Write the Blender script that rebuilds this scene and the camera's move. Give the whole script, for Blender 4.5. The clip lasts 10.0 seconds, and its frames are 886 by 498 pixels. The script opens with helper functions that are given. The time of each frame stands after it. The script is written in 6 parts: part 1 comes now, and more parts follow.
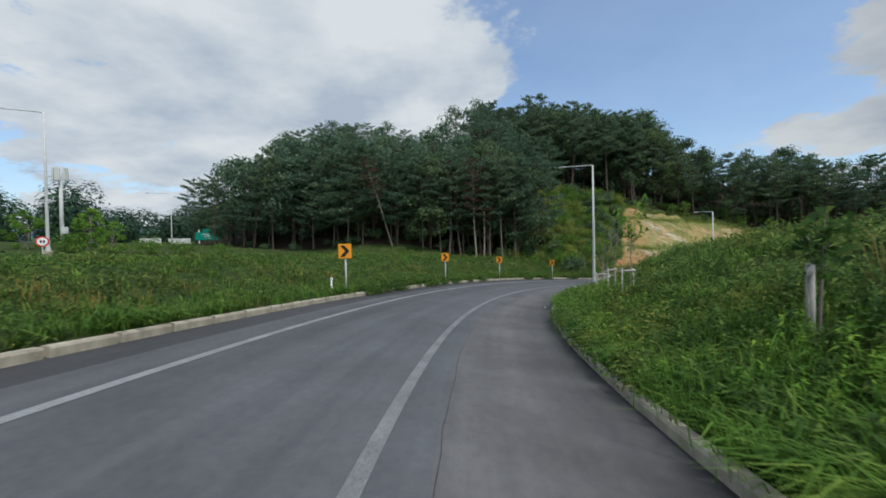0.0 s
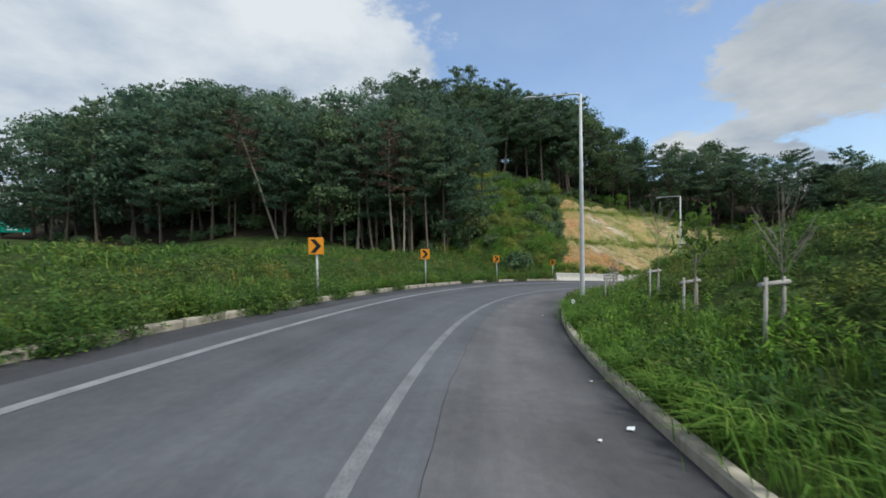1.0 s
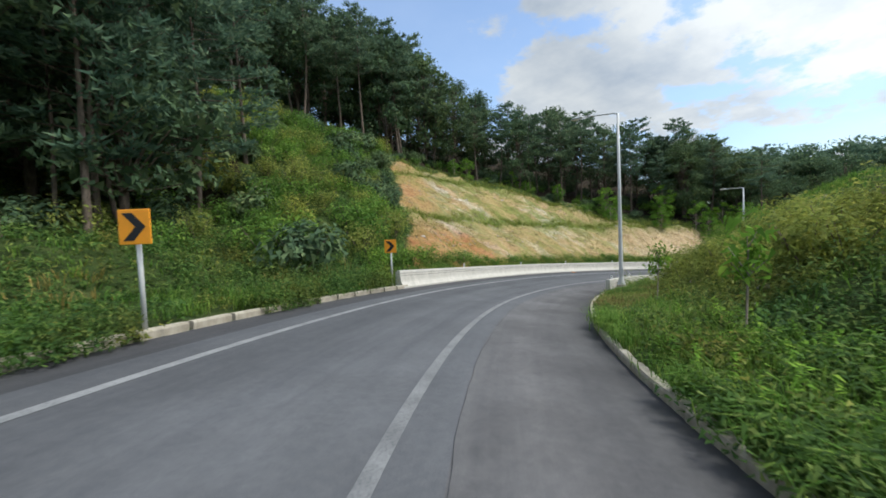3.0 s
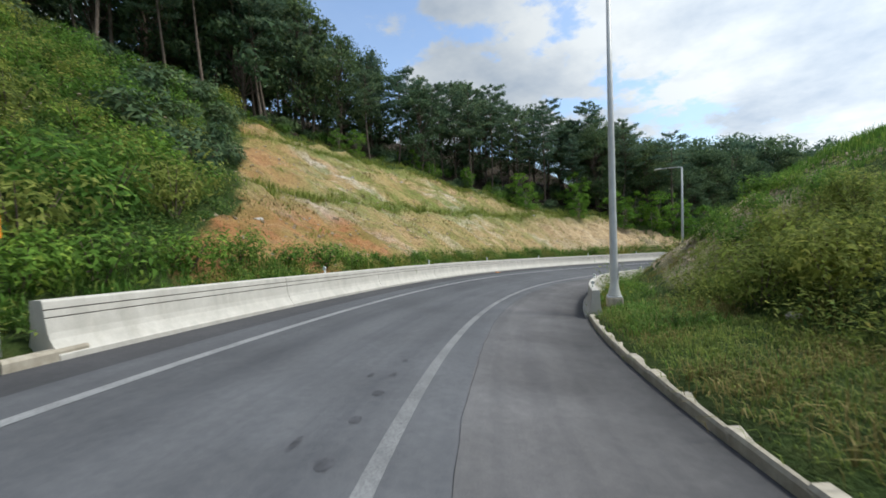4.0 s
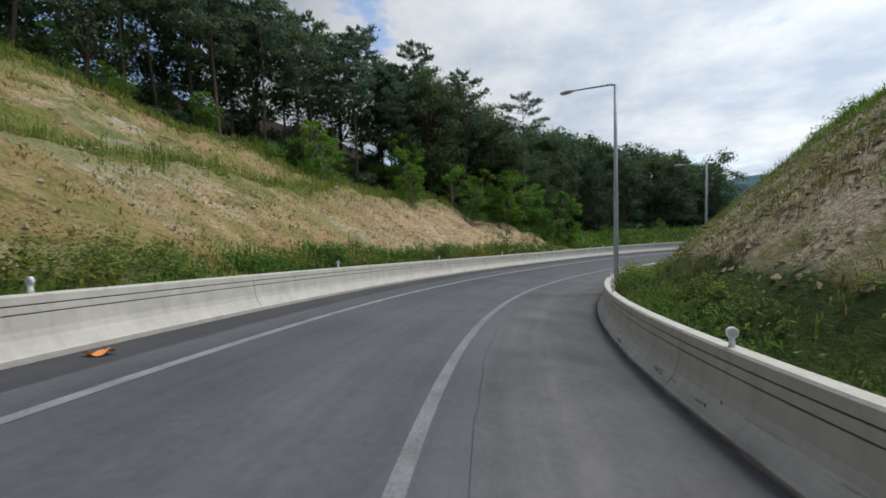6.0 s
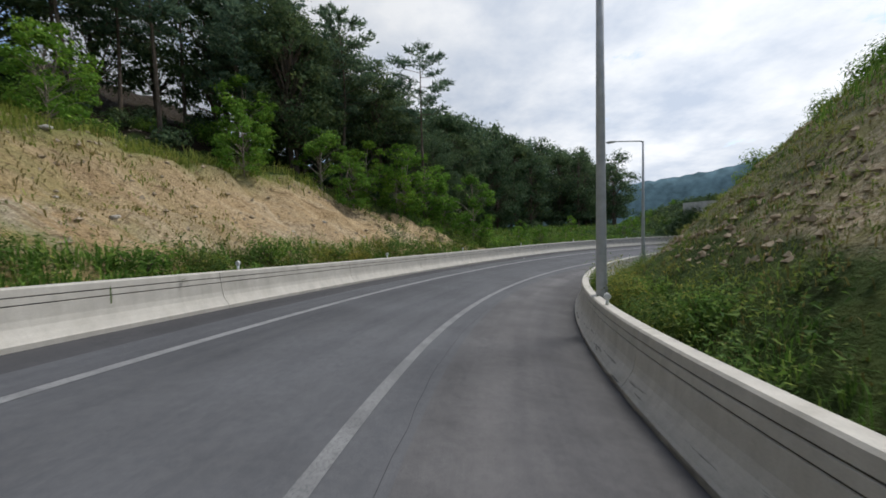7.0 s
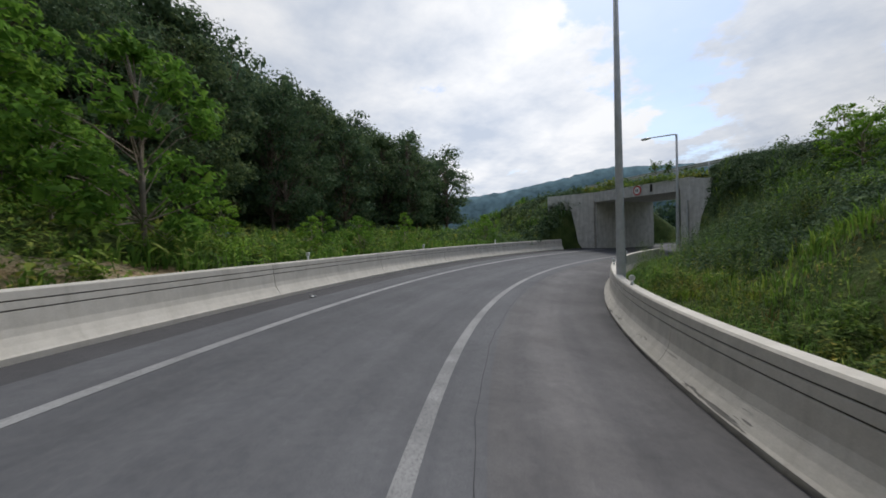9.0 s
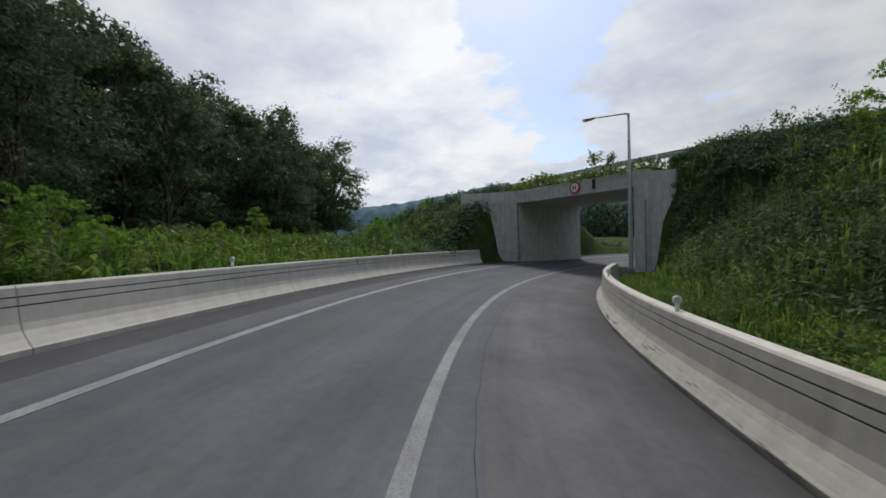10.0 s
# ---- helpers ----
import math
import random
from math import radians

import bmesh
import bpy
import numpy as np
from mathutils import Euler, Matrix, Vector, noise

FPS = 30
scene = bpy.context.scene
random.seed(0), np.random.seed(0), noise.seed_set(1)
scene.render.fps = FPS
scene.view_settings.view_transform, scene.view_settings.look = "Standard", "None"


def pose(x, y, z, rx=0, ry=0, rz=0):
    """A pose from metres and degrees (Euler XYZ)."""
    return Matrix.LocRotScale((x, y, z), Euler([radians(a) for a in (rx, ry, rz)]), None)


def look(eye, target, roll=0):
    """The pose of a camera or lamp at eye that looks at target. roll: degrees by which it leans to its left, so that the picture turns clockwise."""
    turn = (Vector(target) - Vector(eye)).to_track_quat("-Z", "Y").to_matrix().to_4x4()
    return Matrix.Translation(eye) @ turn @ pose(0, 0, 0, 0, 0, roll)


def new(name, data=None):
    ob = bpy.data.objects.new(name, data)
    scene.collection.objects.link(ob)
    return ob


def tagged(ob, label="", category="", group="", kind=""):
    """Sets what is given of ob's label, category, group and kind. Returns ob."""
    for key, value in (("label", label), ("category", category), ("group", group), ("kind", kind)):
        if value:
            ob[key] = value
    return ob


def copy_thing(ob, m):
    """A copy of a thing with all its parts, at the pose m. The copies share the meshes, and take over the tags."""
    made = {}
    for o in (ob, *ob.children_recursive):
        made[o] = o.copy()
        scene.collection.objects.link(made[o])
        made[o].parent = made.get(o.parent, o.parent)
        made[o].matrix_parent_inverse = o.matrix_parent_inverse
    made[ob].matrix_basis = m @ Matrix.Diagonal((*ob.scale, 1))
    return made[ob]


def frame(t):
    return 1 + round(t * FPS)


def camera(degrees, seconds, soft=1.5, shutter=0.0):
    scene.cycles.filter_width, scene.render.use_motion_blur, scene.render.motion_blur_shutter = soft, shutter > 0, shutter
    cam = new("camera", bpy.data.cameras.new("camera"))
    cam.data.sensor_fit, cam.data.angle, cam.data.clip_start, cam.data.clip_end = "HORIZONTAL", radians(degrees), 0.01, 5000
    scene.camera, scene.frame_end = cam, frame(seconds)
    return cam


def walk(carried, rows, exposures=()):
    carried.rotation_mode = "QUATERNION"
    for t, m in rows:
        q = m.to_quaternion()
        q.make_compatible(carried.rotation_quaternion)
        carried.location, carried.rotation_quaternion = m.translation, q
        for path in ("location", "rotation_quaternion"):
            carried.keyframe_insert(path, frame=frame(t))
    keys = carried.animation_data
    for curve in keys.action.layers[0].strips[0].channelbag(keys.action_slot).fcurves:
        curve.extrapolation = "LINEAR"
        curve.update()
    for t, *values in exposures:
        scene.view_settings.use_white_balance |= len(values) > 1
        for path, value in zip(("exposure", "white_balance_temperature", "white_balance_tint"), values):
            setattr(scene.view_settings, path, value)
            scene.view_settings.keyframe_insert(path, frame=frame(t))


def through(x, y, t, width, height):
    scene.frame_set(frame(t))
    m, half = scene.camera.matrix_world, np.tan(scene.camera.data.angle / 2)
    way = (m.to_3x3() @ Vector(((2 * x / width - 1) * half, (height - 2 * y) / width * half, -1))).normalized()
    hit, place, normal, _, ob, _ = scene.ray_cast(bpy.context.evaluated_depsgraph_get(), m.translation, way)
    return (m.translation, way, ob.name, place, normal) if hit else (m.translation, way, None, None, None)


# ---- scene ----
cam = camera(96.6, 10.0, soft=1.7, shutter=0.07)
METRES, EYE, TILT, LEAN, TURN = 110.0, 1.5, 0.0, 0.0, 0.0
ROWS = [
    (0.0, 0.0, 0.0, 0.0, -0.02, -0.84, 1.06),
    (0.5, 0.0047, 0.0627, -0.004, -5.45, -0.91, 0.98),
    (1.0, 0.016, 0.1236, -0.0083, -11.16, -1.05, 0.97),
    (1.5, 0.0328, 0.1815, -0.0123, -17.28, -1.4, 1.13),
    (2.0, 0.0548, 0.2345, -0.0159, -23.25, -1.96, 1.5),
    (2.5, 0.0818, 0.2837, -0.0199, -29.29, -2.18, 1.95),
    (4.0, 0.1869, 0.4002, -0.0326, -50.12, -3.36, 2.65),
    (4.5, 0.228, 0.4288, -0.0367, -56.59, -3.29, 2.47),
    (5.0, 0.271, 0.4518, -0.0415, -62.84, -3.21, 2.18),
    (5.5, 0.3155, 0.4698, -0.0453, -69.58, -3.31, 1.82),
    (6.0, 0.3611, 0.4819, -0.0494, -76.51, -3.35, 1.76),
    (7.5, 0.4964, 0.4829, -0.0602, -97.19, -3.09, 1.79),
    (8.0, 0.5391, 0.473, -0.063, -103.59, -2.83, 2.05),
    (8.5, 0.5799, 0.4591, -0.0654, -109.76, -2.33, 2.1),
    (9.0, 0.619, 0.4409, -0.0669, -116.31, -1.9, 2.02),
    (9.5, 0.6546, 0.4189, -0.0678, -123.3, -1.36, 1.9),
    (10.0, 0.6857, 0.3942, -0.0686, -130.75, -0.75, 1.41),
]
EXPOSURES = ((0.0, 0.20, 5950, 6), (1.0, 0.34, 5950, 6), (1.5, 0.50, 5950, 6), (2.0, 0.56, 5950, 6), (2.6, 0.66, 6000, 6), (4.0, 0.54, 5980, 6), (5.0, 0.23, 5980, 6), (6.0, 0.12, 6030, 8), (8.0, 0.16, 6180, 11), (10.0, -0.05, 6200, 11))
walk(cam, [(t, pose(0, 0, EYE, TILT, LEAN, TURN) @ pose(METRES * x, METRES * y, METRES * z, 90 + pitch, roll, yaw)) for t, x, y, z, yaw, pitch, roll in ROWS], EXPOSURES)

# ---------------------------------------------------------------- light
SUN_AZ, SUN_EL = 140.0, 58.0
world = bpy.data.worlds.new("world")
scene.world = world
world.use_nodes = True


def cloudy_sky():
    nt = world.node_tree
    nt.nodes.clear()
    N, L = nt.nodes.new, nt.links.new
    out, bg = N("ShaderNodeOutputWorld"), N("ShaderNodeBackground")
    sky = N("ShaderNodeTexSky")
    sky.sky_type, sky.sun_disc = "NISHITA", False
    sky.sun_elevation, sky.sun_rotation = radians(SUN_EL), radians(SUN_AZ)
    sky.air_density, sky.dust_density, sky.ozone_density = 1.0, 1.5, 1.6
    tc = N("ShaderNodeTexCoord")
    sep = N("ShaderNodeSeparateXYZ")
    L(tc.outputs["Generated"], sep.inputs[0])

    def mth(op, a, b=None, clamp=False):
        n = N("ShaderNodeMath")
        n.operation, n.use_clamp = op, clamp
        for i, v in enumerate((a, b)):
            if v is None:
                continue
            if isinstance(v, (int, float)):
                n.inputs[i].default_value = v
            else:
                L(v, n.inputs[i])
        return n.outputs[0]

    # cloud layer seen in perspective: direction over height
    up = mth("ADD", mth("MAXIMUM", sep.outputs[2], 0.0), 0.22)
    cx, cy = mth("DIVIDE", sep.outputs[0], up), mth("DIVIDE", sep.outputs[1], up)
    comb = N("ShaderNodeCombineXYZ")
    L(cx, comb.inputs[0]), L(cy, comb.inputs[1])

    def fbm(scale, detail, rough, off):
        m = N("ShaderNodeMapping")
        m.inputs["Location"].default_value = off
        L(comb.outputs[0], m.inputs[0])
        n = N("ShaderNodeTexNoise")
        n.inputs["Scale"].default_value, n.inputs["Detail"].default_value, n.inputs["Roughness"].default_value = scale, detail, rough
        L(m.outputs[0], n.inputs["Vector"])
        return n.outputs[0]

    big, puff, wisp = fbm(0.8, 3, 0.5, (3.1, 0.4, 0)), fbm(1.9, 10, 0.60, (0.3, 7.7, 2)), fbm(5.5, 8, 0.62, (2.3, 1.7, 5))
    cover = mth("ADD", mth("MULTIPLY", big, 0.55), mth("ADD", mth("MULTIPLY", puff, 1.45), mth("MULTIPLY", wisp, 0.35)))
    cover = mth("SUBTRACT", cover, 0.675)

    # open blue gaps and thick banks, by azimuth and elevation
    def lobe(az, el, width):
        a, e = radians(az), radians(el)
        d = N("ShaderNodeVectorMath")
        d.operation = "DOT_PRODUCT"
        L(tc.outputs["Generated"], d.inputs[0])
        d.inputs[1].default_value = (math.sin(a) * math.cos(e), math.cos(a) * math.cos(e), math.sin(e))
        c = math.cos(radians(width))
        mr = N("ShaderNodeMapRange")
        mr.interpolation_type = "SMOOTHSTEP"
        L(d.outputs["Value"], mr.inputs[0])
        mr.inputs[1].default_value, mr.inputs[2].default_value = c, 1.0
        return mr.outputs[0]

    for az, el, width, amount in SKY_LOBES:
        cover = mth("ADD", cover, mth("MULTIPLY", lobe(az, el, width), amount))
    edge = N("ShaderNodeMapRange")
    edge.interpolation_type = "SMOOTHSTEP"
    L(cover, edge.inputs[0])
    edge.inputs[1].default_value, edge.inputs[2].default_value = 0.46, 0.59
    edge.inputs[3].default_value = 0.16
    # shading inside the cloud: thicker is greyer, with bright rims
    body = fbm(1.5, 7, 0.58, (5.2, 1.3, 4))
    ramp = N("ShaderNodeValToRGB")
    ramp.color_ramp.elements[0].position, ramp.color_ramp.elements[0].color = 0.36, (0.60, 0.655, 0.74, 1)
    ramp.color_ramp.elements[1].position, ramp.color_ramp.elements[1].color = 0.60, (1.0, 0.99, 0.97, 1)
    L(body, ramp.inputs[0])
    glow = mth("ADD", CLOUD_LIGHT, mth("MULTIPLY", lobe(SUN_AZ - 22, 38, 60), 0.37))
    glow = mth("SUBTRACT", glow, mth("MULTIPLY", lobe(72, 30, 52), 0.17))
    lit = N("ShaderNodeVectorMath")
    lit.operation = "SCALE"
    L(ramp.outputs[0], lit.inputs[0]), L(glow, lit.inputs["Scale"])
    dim = N("ShaderNodeVectorMath")
    dim.operation = "SCALE"
    L(sky.outputs[0], dim.inputs[0])
    dim.inputs["Scale"].default_value = SKY_STRENGTH
    mix = N("ShaderNodeMix")
    mix.data_type = "RGBA"
    L(edge.outputs[0], mix.inputs[0]), L(dim.outputs[0], mix.inputs[6]), L(lit.outputs[0], mix.inputs[7])
    L(mix.outputs[2], bg.inputs[0])
    bg.inputs[1].default_value = 1.0
    L(bg.outputs[0], out.inputs[0])


SKY_STRENGTH, CLOUD_LIGHT = 0.15, 0.64
SKY_LOBES = (
    (-22, 24, 42, 0.26), (0, 24, 16, 0.20), (26, 27, 27, -0.34), (34, 14, 18, -0.10), (47, 22, 18, 0.16), (57, 36, 20, -0.16),
    (82, 30, 32, 0.10), (108, 26, 34, 0.22), (147, 33, 17, -0.34), (132, 10, 18, 0.20), (170, 22, 26, 0.34),
)
cloudy_sky()
sun = new("sun", bpy.data.lights.new("sun", "SUN"))
sun.data.energy, sun.data.angle, sun.data.color = 2.4, radians(12), (1.0, 0.95, 0.86)
sun.matrix_world = look((0, 0, 0), (-math.sin(radians(SUN_AZ)) * math.cos(radians(SUN_EL)), -math.cos(radians(SUN_AZ)) * math.cos(radians(SUN_EL)), -math.sin(radians(SUN_EL))))


# ---------------------------------------------------------------- materials
def material(name, build, rough=0.8, spec=0.3):
    m = bpy.data.materials.new(name)
    m.use_nodes = True
    nt = m.node_tree
    p = nt.nodes["Principled BSDF"]
    p.inputs["Roughness"].default_value = rough
    p.inputs["Specular IOR Level"].default_value = spec
    build(nt, p)
    return m


def coords(nt, kind="Object"):
    return nt.nodes.new("ShaderNodeTexCoord").outputs[kind]


def tex_noise(nt, vec, scale, detail=4, rough=0.55):
    n = nt.nodes.new("ShaderNodeTexNoise")
    n.inputs["Scale"].default_value, n.inputs["Detail"].default_value, n.inputs["Roughness"].default_value = scale, detail, rough
    nt.links.new(vec, n.inputs["Vector"])
    return n.outputs["Fac"]


def ramp(nt, fac, *stops):
    r = nt.nodes.new("ShaderNodeValToRGB")
    e = r.color_ramp.elements
    while len(e) < len(stops):
        e.new(0.5)
    for el, (pos, col) in zip(e, stops):
        el.position, el.color = pos, (*col, 1)
    nt.links.new(fac, r.inputs[0])
    return r.outputs[0]


def blend(nt, fac, a, b, mode="MIX"):
    n = nt.nodes.new("ShaderNodeMix")
    n.data_type, n.blend_type = "RGBA", mode
    for sock, v in ((n.inputs[0], fac), (n.inputs[6], a), (n.inputs[7], b)):
        if isinstance(v, (int, float)):
            sock.default_value = v
        elif isinstance(v, tuple):
            sock.default_value = (*v, 1)
        else:
            nt.links.new(v, sock)
    return n.outputs[2]


def bump(nt, p, height, strength, dist=0.01):
    b = nt.nodes.new("ShaderNodeBump")
    b.inputs["Strength"].default_value, b.inputs["Distance"].default_value = strength, dist
    nt.links.new(height, b.inputs["Height"])
    nt.links.new(b.outputs[0], p.inputs["Normal"])


def asphalt(dark, light, patch):
    def build(nt, p):
        c = coords(nt)
        grit, mid, big = tex_noise(nt, c, 160, 3, 0.7), tex_noise(nt, c, 9, 4), tex_noise(nt, c, 0.55, 5, 0.6)
        col = ramp(nt, grit, (0.3, dark), (0.7, light))
        col = blend(nt, 1.0, col, ramp(nt, big, (0.3, (1 - patch,) * 3), (0.7, (1 + patch * 0.4,) * 3)), "MULTIPLY")
        col = blend(nt, 1.0, col, ramp(nt, mid, (0.35, (0.9, 0.9, 0.9)), (0.65, (1.04, 1.03, 1.02))), "MULTIPLY")
        # faint wheel paths and drag marks along the lane
        at = nt.nodes.new("ShaderNodeAttribute")
        at.attribute_name = "lane"
        sp = nt.nodes.new("ShaderNodeSeparateXYZ")
        nt.links.new(at.outputs["Vector"], sp.inputs[0])
        cm = nt.nodes.new("ShaderNodeCombineXYZ")
        nt.links.new(sp.outputs[1], cm.inputs[1])
        sc = nt.nodes.new("ShaderNodeMath")
        sc.operation = "MULTIPLY"
        sc.inputs[1].default_value = 0.035
        nt.links.new(sp.outputs[0], sc.inputs[0]), nt.links.new(sc.outputs[0], cm.inputs[0])
        streak = tex_noise(nt, cm.outputs[0], 1.9, 5, 0.62)
        col = blend(nt, 1.0, col, ramp(nt, streak, (0.34, (0.82, 0.82, 0.83)), (0.6, (1.05, 1.04, 1.03))), "MULTIPLY")
        # dirt swept to the edges and polish along the wheel paths, across the roadway
        jit = nt.nodes.new("ShaderNodeMath")
        jit.operation = "MULTIPLY_ADD"
        jit.inputs[1].default_value, jit.inputs[2].default_value = 1.0, -0.5
        nt.links.new(tex_noise(nt, c, 0.8, 5, 0.6), jit.inputs[0])
        ad = nt.nodes.new("ShaderNodeMath")
        nt.links.new(sp.outputs[1], ad.inputs[0]), nt.links.new(jit.outputs[0], ad.inputs[1])
        mr = nt.nodes.new("ShaderNodeMapRange")
        mr.inputs[1].default_value, mr.inputs[2].default_value = -5.0, 3.0
        nt.links.new(ad.outputs[0], mr.inputs[0])
        g = lambda v, t=0.0: (v + t, v, v - t * 0.5)
        across = ramp(nt, mr.outputs[0], (0.12, g(0.93)), (0.31, g(0.80)), (0.42, g(0.95)), (0.56, g(0.95)), (0.68, g(1.0)), (0.79, g(1.06, 0.015)), (0.87, g(0.84, 0.01)), (0.965, g(0.58)))
        col = blend(nt, 1.0, col, across, "MULTIPLY")
        nt.links.new(col, p.inputs["Base Color"])
        bump(nt, p, grit, 0.35, 0.004)
    return build


def paint_build(nt, p, worn=1.0):
    c = coords(nt)
    wear = tex_noise(nt, c, 38, 6, 0.72)
    big = tex_noise(nt, c, 2.2, 3)
    col = ramp(nt, wear, (0.34, (0.13, 0.13, 0.13)), (0.48, (0.24, 0.24, 0.236)), (0.75, (0.34, 0.34, 0.33)))
    col = blend(nt, 1.0, col, (worn, worn, worn), "MULTIPLY")
    col = blend(nt, 1.0, col, ramp(nt, big, (0.3, (0.66, 0.66, 0.67)), (0.62, (1, 1, 1))), "MULTIPLY")
    nt.links.new(col, p.inputs["Base Color"])
    bump(nt, p, wear, 0.3, 0.004)


def concrete(base, stain, streaks=0.5):
    def build(nt, p):
        c = coords(nt)
        fine, mid = tex_noise(nt, c, 60, 5, 0.7), tex_noise(nt, c, 2.6, 6, 0.62)
        col = ramp(nt, mid, (0.28, stain), (0.62, base))
        mp = nt.nodes.new("ShaderNodeMapping")
        mp.inputs["Scale"].default_value = (3.5, 3.5, 0.35)
        nt.links.new(c, mp.inputs[0])
        run = tex_noise(nt, mp.outputs[0], 1.6, 5, 0.65)
        col = blend(nt, streaks, col, blend(nt, 1.0, col, ramp(nt, run, (0.36, (0.62, 0.61, 0.58)), (0.6, (1, 1, 1))), "MULTIPLY"))
        col = blend(nt, 1.0, col, ramp(nt, fine, (0.3, (0.86, 0.86, 0.86)), (0.7, (1.04, 1.04, 1.04))), "MULTIPLY")
        nt.links.new(col, p.inputs["Base Color"])
        bump(nt, p, fine, 0.3, 0.006)
    return build


def barrier_build(nt, p):
    """Cast concrete with road grime thrown on the foot, rain streaks and tyre scuffs."""
    concrete((0.58, 0.545, 0.475), (0.48, 0.45, 0.39), 0.25)(nt, p)
    col = p.inputs["Base Color"].links[0].from_socket
    at = nt.nodes.new("ShaderNodeAttribute")
    at.attribute_name = "rise"
    sp = nt.nodes.new("ShaderNodeSeparateXYZ")
    nt.links.new(at.outputs["Vector"], sp.inputs[0])
    mp = nt.nodes.new("ShaderNodeMapping")
    mp.inputs["Scale"].default_value = (1.0, 5.0, 1)
    nt.links.new(at.outputs["Vector"], mp.inputs[0])
    wob = tex_noise(nt, mp.outputs[0], 1.1, 6, 0.7)
    ad = nt.nodes.new("ShaderNodeMath")
    ad.operation = "MULTIPLY_ADD"
    ad.inputs[1].default_value = 0.30
    nt.links.new(wob, ad.inputs[0]), nt.links.new(sp.outputs[1], ad.inputs[2])
    foot = ramp(nt, ad.outputs[0], (0.15, (0.85, 0.85, 0.85)), (0.22, (0.30, 0.30, 0.30)), (0.36, (0, 0, 0)))
    col = blend(nt, blend(nt, 1.0, foot, ramp(nt, sp.outputs[2], (0.0, (0.12, 0.12, 0.12)), (1.0, (1, 1, 1))), "MULTIPLY"), col, (0.12, 0.11, 0.10))
    # scuffs in short dashes at wheel height, and dark rain streaks under the top
    mp = nt.nodes.new("ShaderNodeMapping")
    mp.inputs["Scale"].default_value = (0.8, 14.0, 1)
    nt.links.new(at.outputs["Vector"], mp.inputs[0])
    dash = ramp(nt, tex_noise(nt, mp.outputs[0], 1.0, 4, 0.6), (0.60, (0, 0, 0)), (0.63, (0.8, 0.8, 0.8)))
    low = blend(nt, 1.0, ramp(nt, sp.outputs[1], (0.12, (1, 1, 1)), (0.34, (0, 0, 0))), ramp(nt, sp.outputs[2], (0.0, (0.05, 0.05, 0.05)), (1.0, (1, 1, 1))), "MULTIPLY")
    col = blend(nt, blend(nt, 1.0, dash, low, "MULTIPLY"), col, (0.06, 0.058, 0.056))
    mp = nt.nodes.new("ShaderNodeMapping")
    mp.inputs["Scale"].default_value = (4.0, 0.7, 1)
    nt.links.new(at.outputs["Vector"], mp.inputs[0])
    run = ramp(nt, tex_noise(nt, mp.outputs[0], 1.0, 5, 0.65), (0.54, (0, 0, 0)), (0.72, (0.4, 0.4, 0.4)))
    col = blend(nt, run, col, blend(nt, 1.0, col, (0.66, 0.64, 0.60), "MULTIPLY"))
    nt.links.new(col, p.inputs["Base Color"])


def plain(col, var=0.12, scale=8.0, metal=0.0):
    def build(nt, p):
        n = tex_noise(nt, coords(nt), scale, 5, 0.6)
        nt.links.new(ramp(nt, n, (0.3, tuple(v * (1 - var) for v in col)), (0.7, tuple(min(1, v * (1 + var)) for v in col))), p.inputs["Base Color"])
        p.inputs["Metallic"].default_value = metal
    return build


def foliage(dark, light, tip, through=0.25, parched=0.0):
    def build(nt, p):
        g = nt.nodes.new("ShaderNodeNewGeometry")
        rnd = g.outputs["Random Per Island"]
        oi = nt.nodes.new("ShaderNodeObjectInfo")
        n = tex_noise(nt, coords(nt), 0.9, 3)
        col = ramp(nt, rnd, (0.05, dark), (0.7, light), (1.0, tip))
        col = blend(nt, 1.0, col, ramp(nt, n, (0.3, (0.7, 0.74, 0.7)), (0.7, (1.2, 1.15, 1.05))), "MULTIPLY")
        col = blend(nt, 1.0, col, ramp(nt, oi.outputs["Random"], (0.0, (0.78, 0.84, 0.82)), (0.5, (1, 1, 1)), (1.0, (1.22, 1.14, 0.95))), "MULTIPLY")
        if parched:
            f = ramp(nt, tex_noise(nt, coords(nt), 0.42, 5, 0.65), (0.50, (0, 0, 0)), (0.64, (parched,) * 3))
            col = blend(nt, f, col, blend(nt, 1.0, col, (1.75, 1.0, 0.85), "MULTIPLY"))
            f = ramp(nt, tex_noise(nt, coords(nt), 0.3, 4, 0.6), (0.36, (parched,) * 3), (0.48, (0, 0, 0)))
            col = blend(nt, f, col, blend(nt, 1.0, col, (0.62, 0.78, 0.95), "MULTIPLY"))
        nt.links.new(col, p.inputs["Base Color"])
        tr = nt.nodes.new("ShaderNodeBsdfTranslucent")
        nt.links.new(col, tr.inputs["Color"])
        mx = nt.nodes.new("ShaderNodeMixShader")
        mx.inputs[0].default_value = through
        nt.links.new(p.outputs[0], mx.inputs[1]), nt.links.new(tr.outputs[0], mx.inputs[2])
        nt.links.new(mx.outputs[0], nt.nodes["Material Output"].inputs["Surface"])
    return build


def bark(dark, light):
    def build(nt, p):
        c = coords(nt)
        mp = nt.nodes.new("ShaderNodeMapping")
        mp.inputs["Scale"].default_value = (1, 1, 0.25)
        nt.links.new(c, mp.inputs[0])
        n = tex_noise(nt, mp.outputs[0], 9, 6, 0.7)
        nt.links.new(ramp(nt, n, (0.32, dark), (0.68, light)), p.inputs["Base Color"])
        bump(nt, p, n, 0.7, 0.03)
    return build


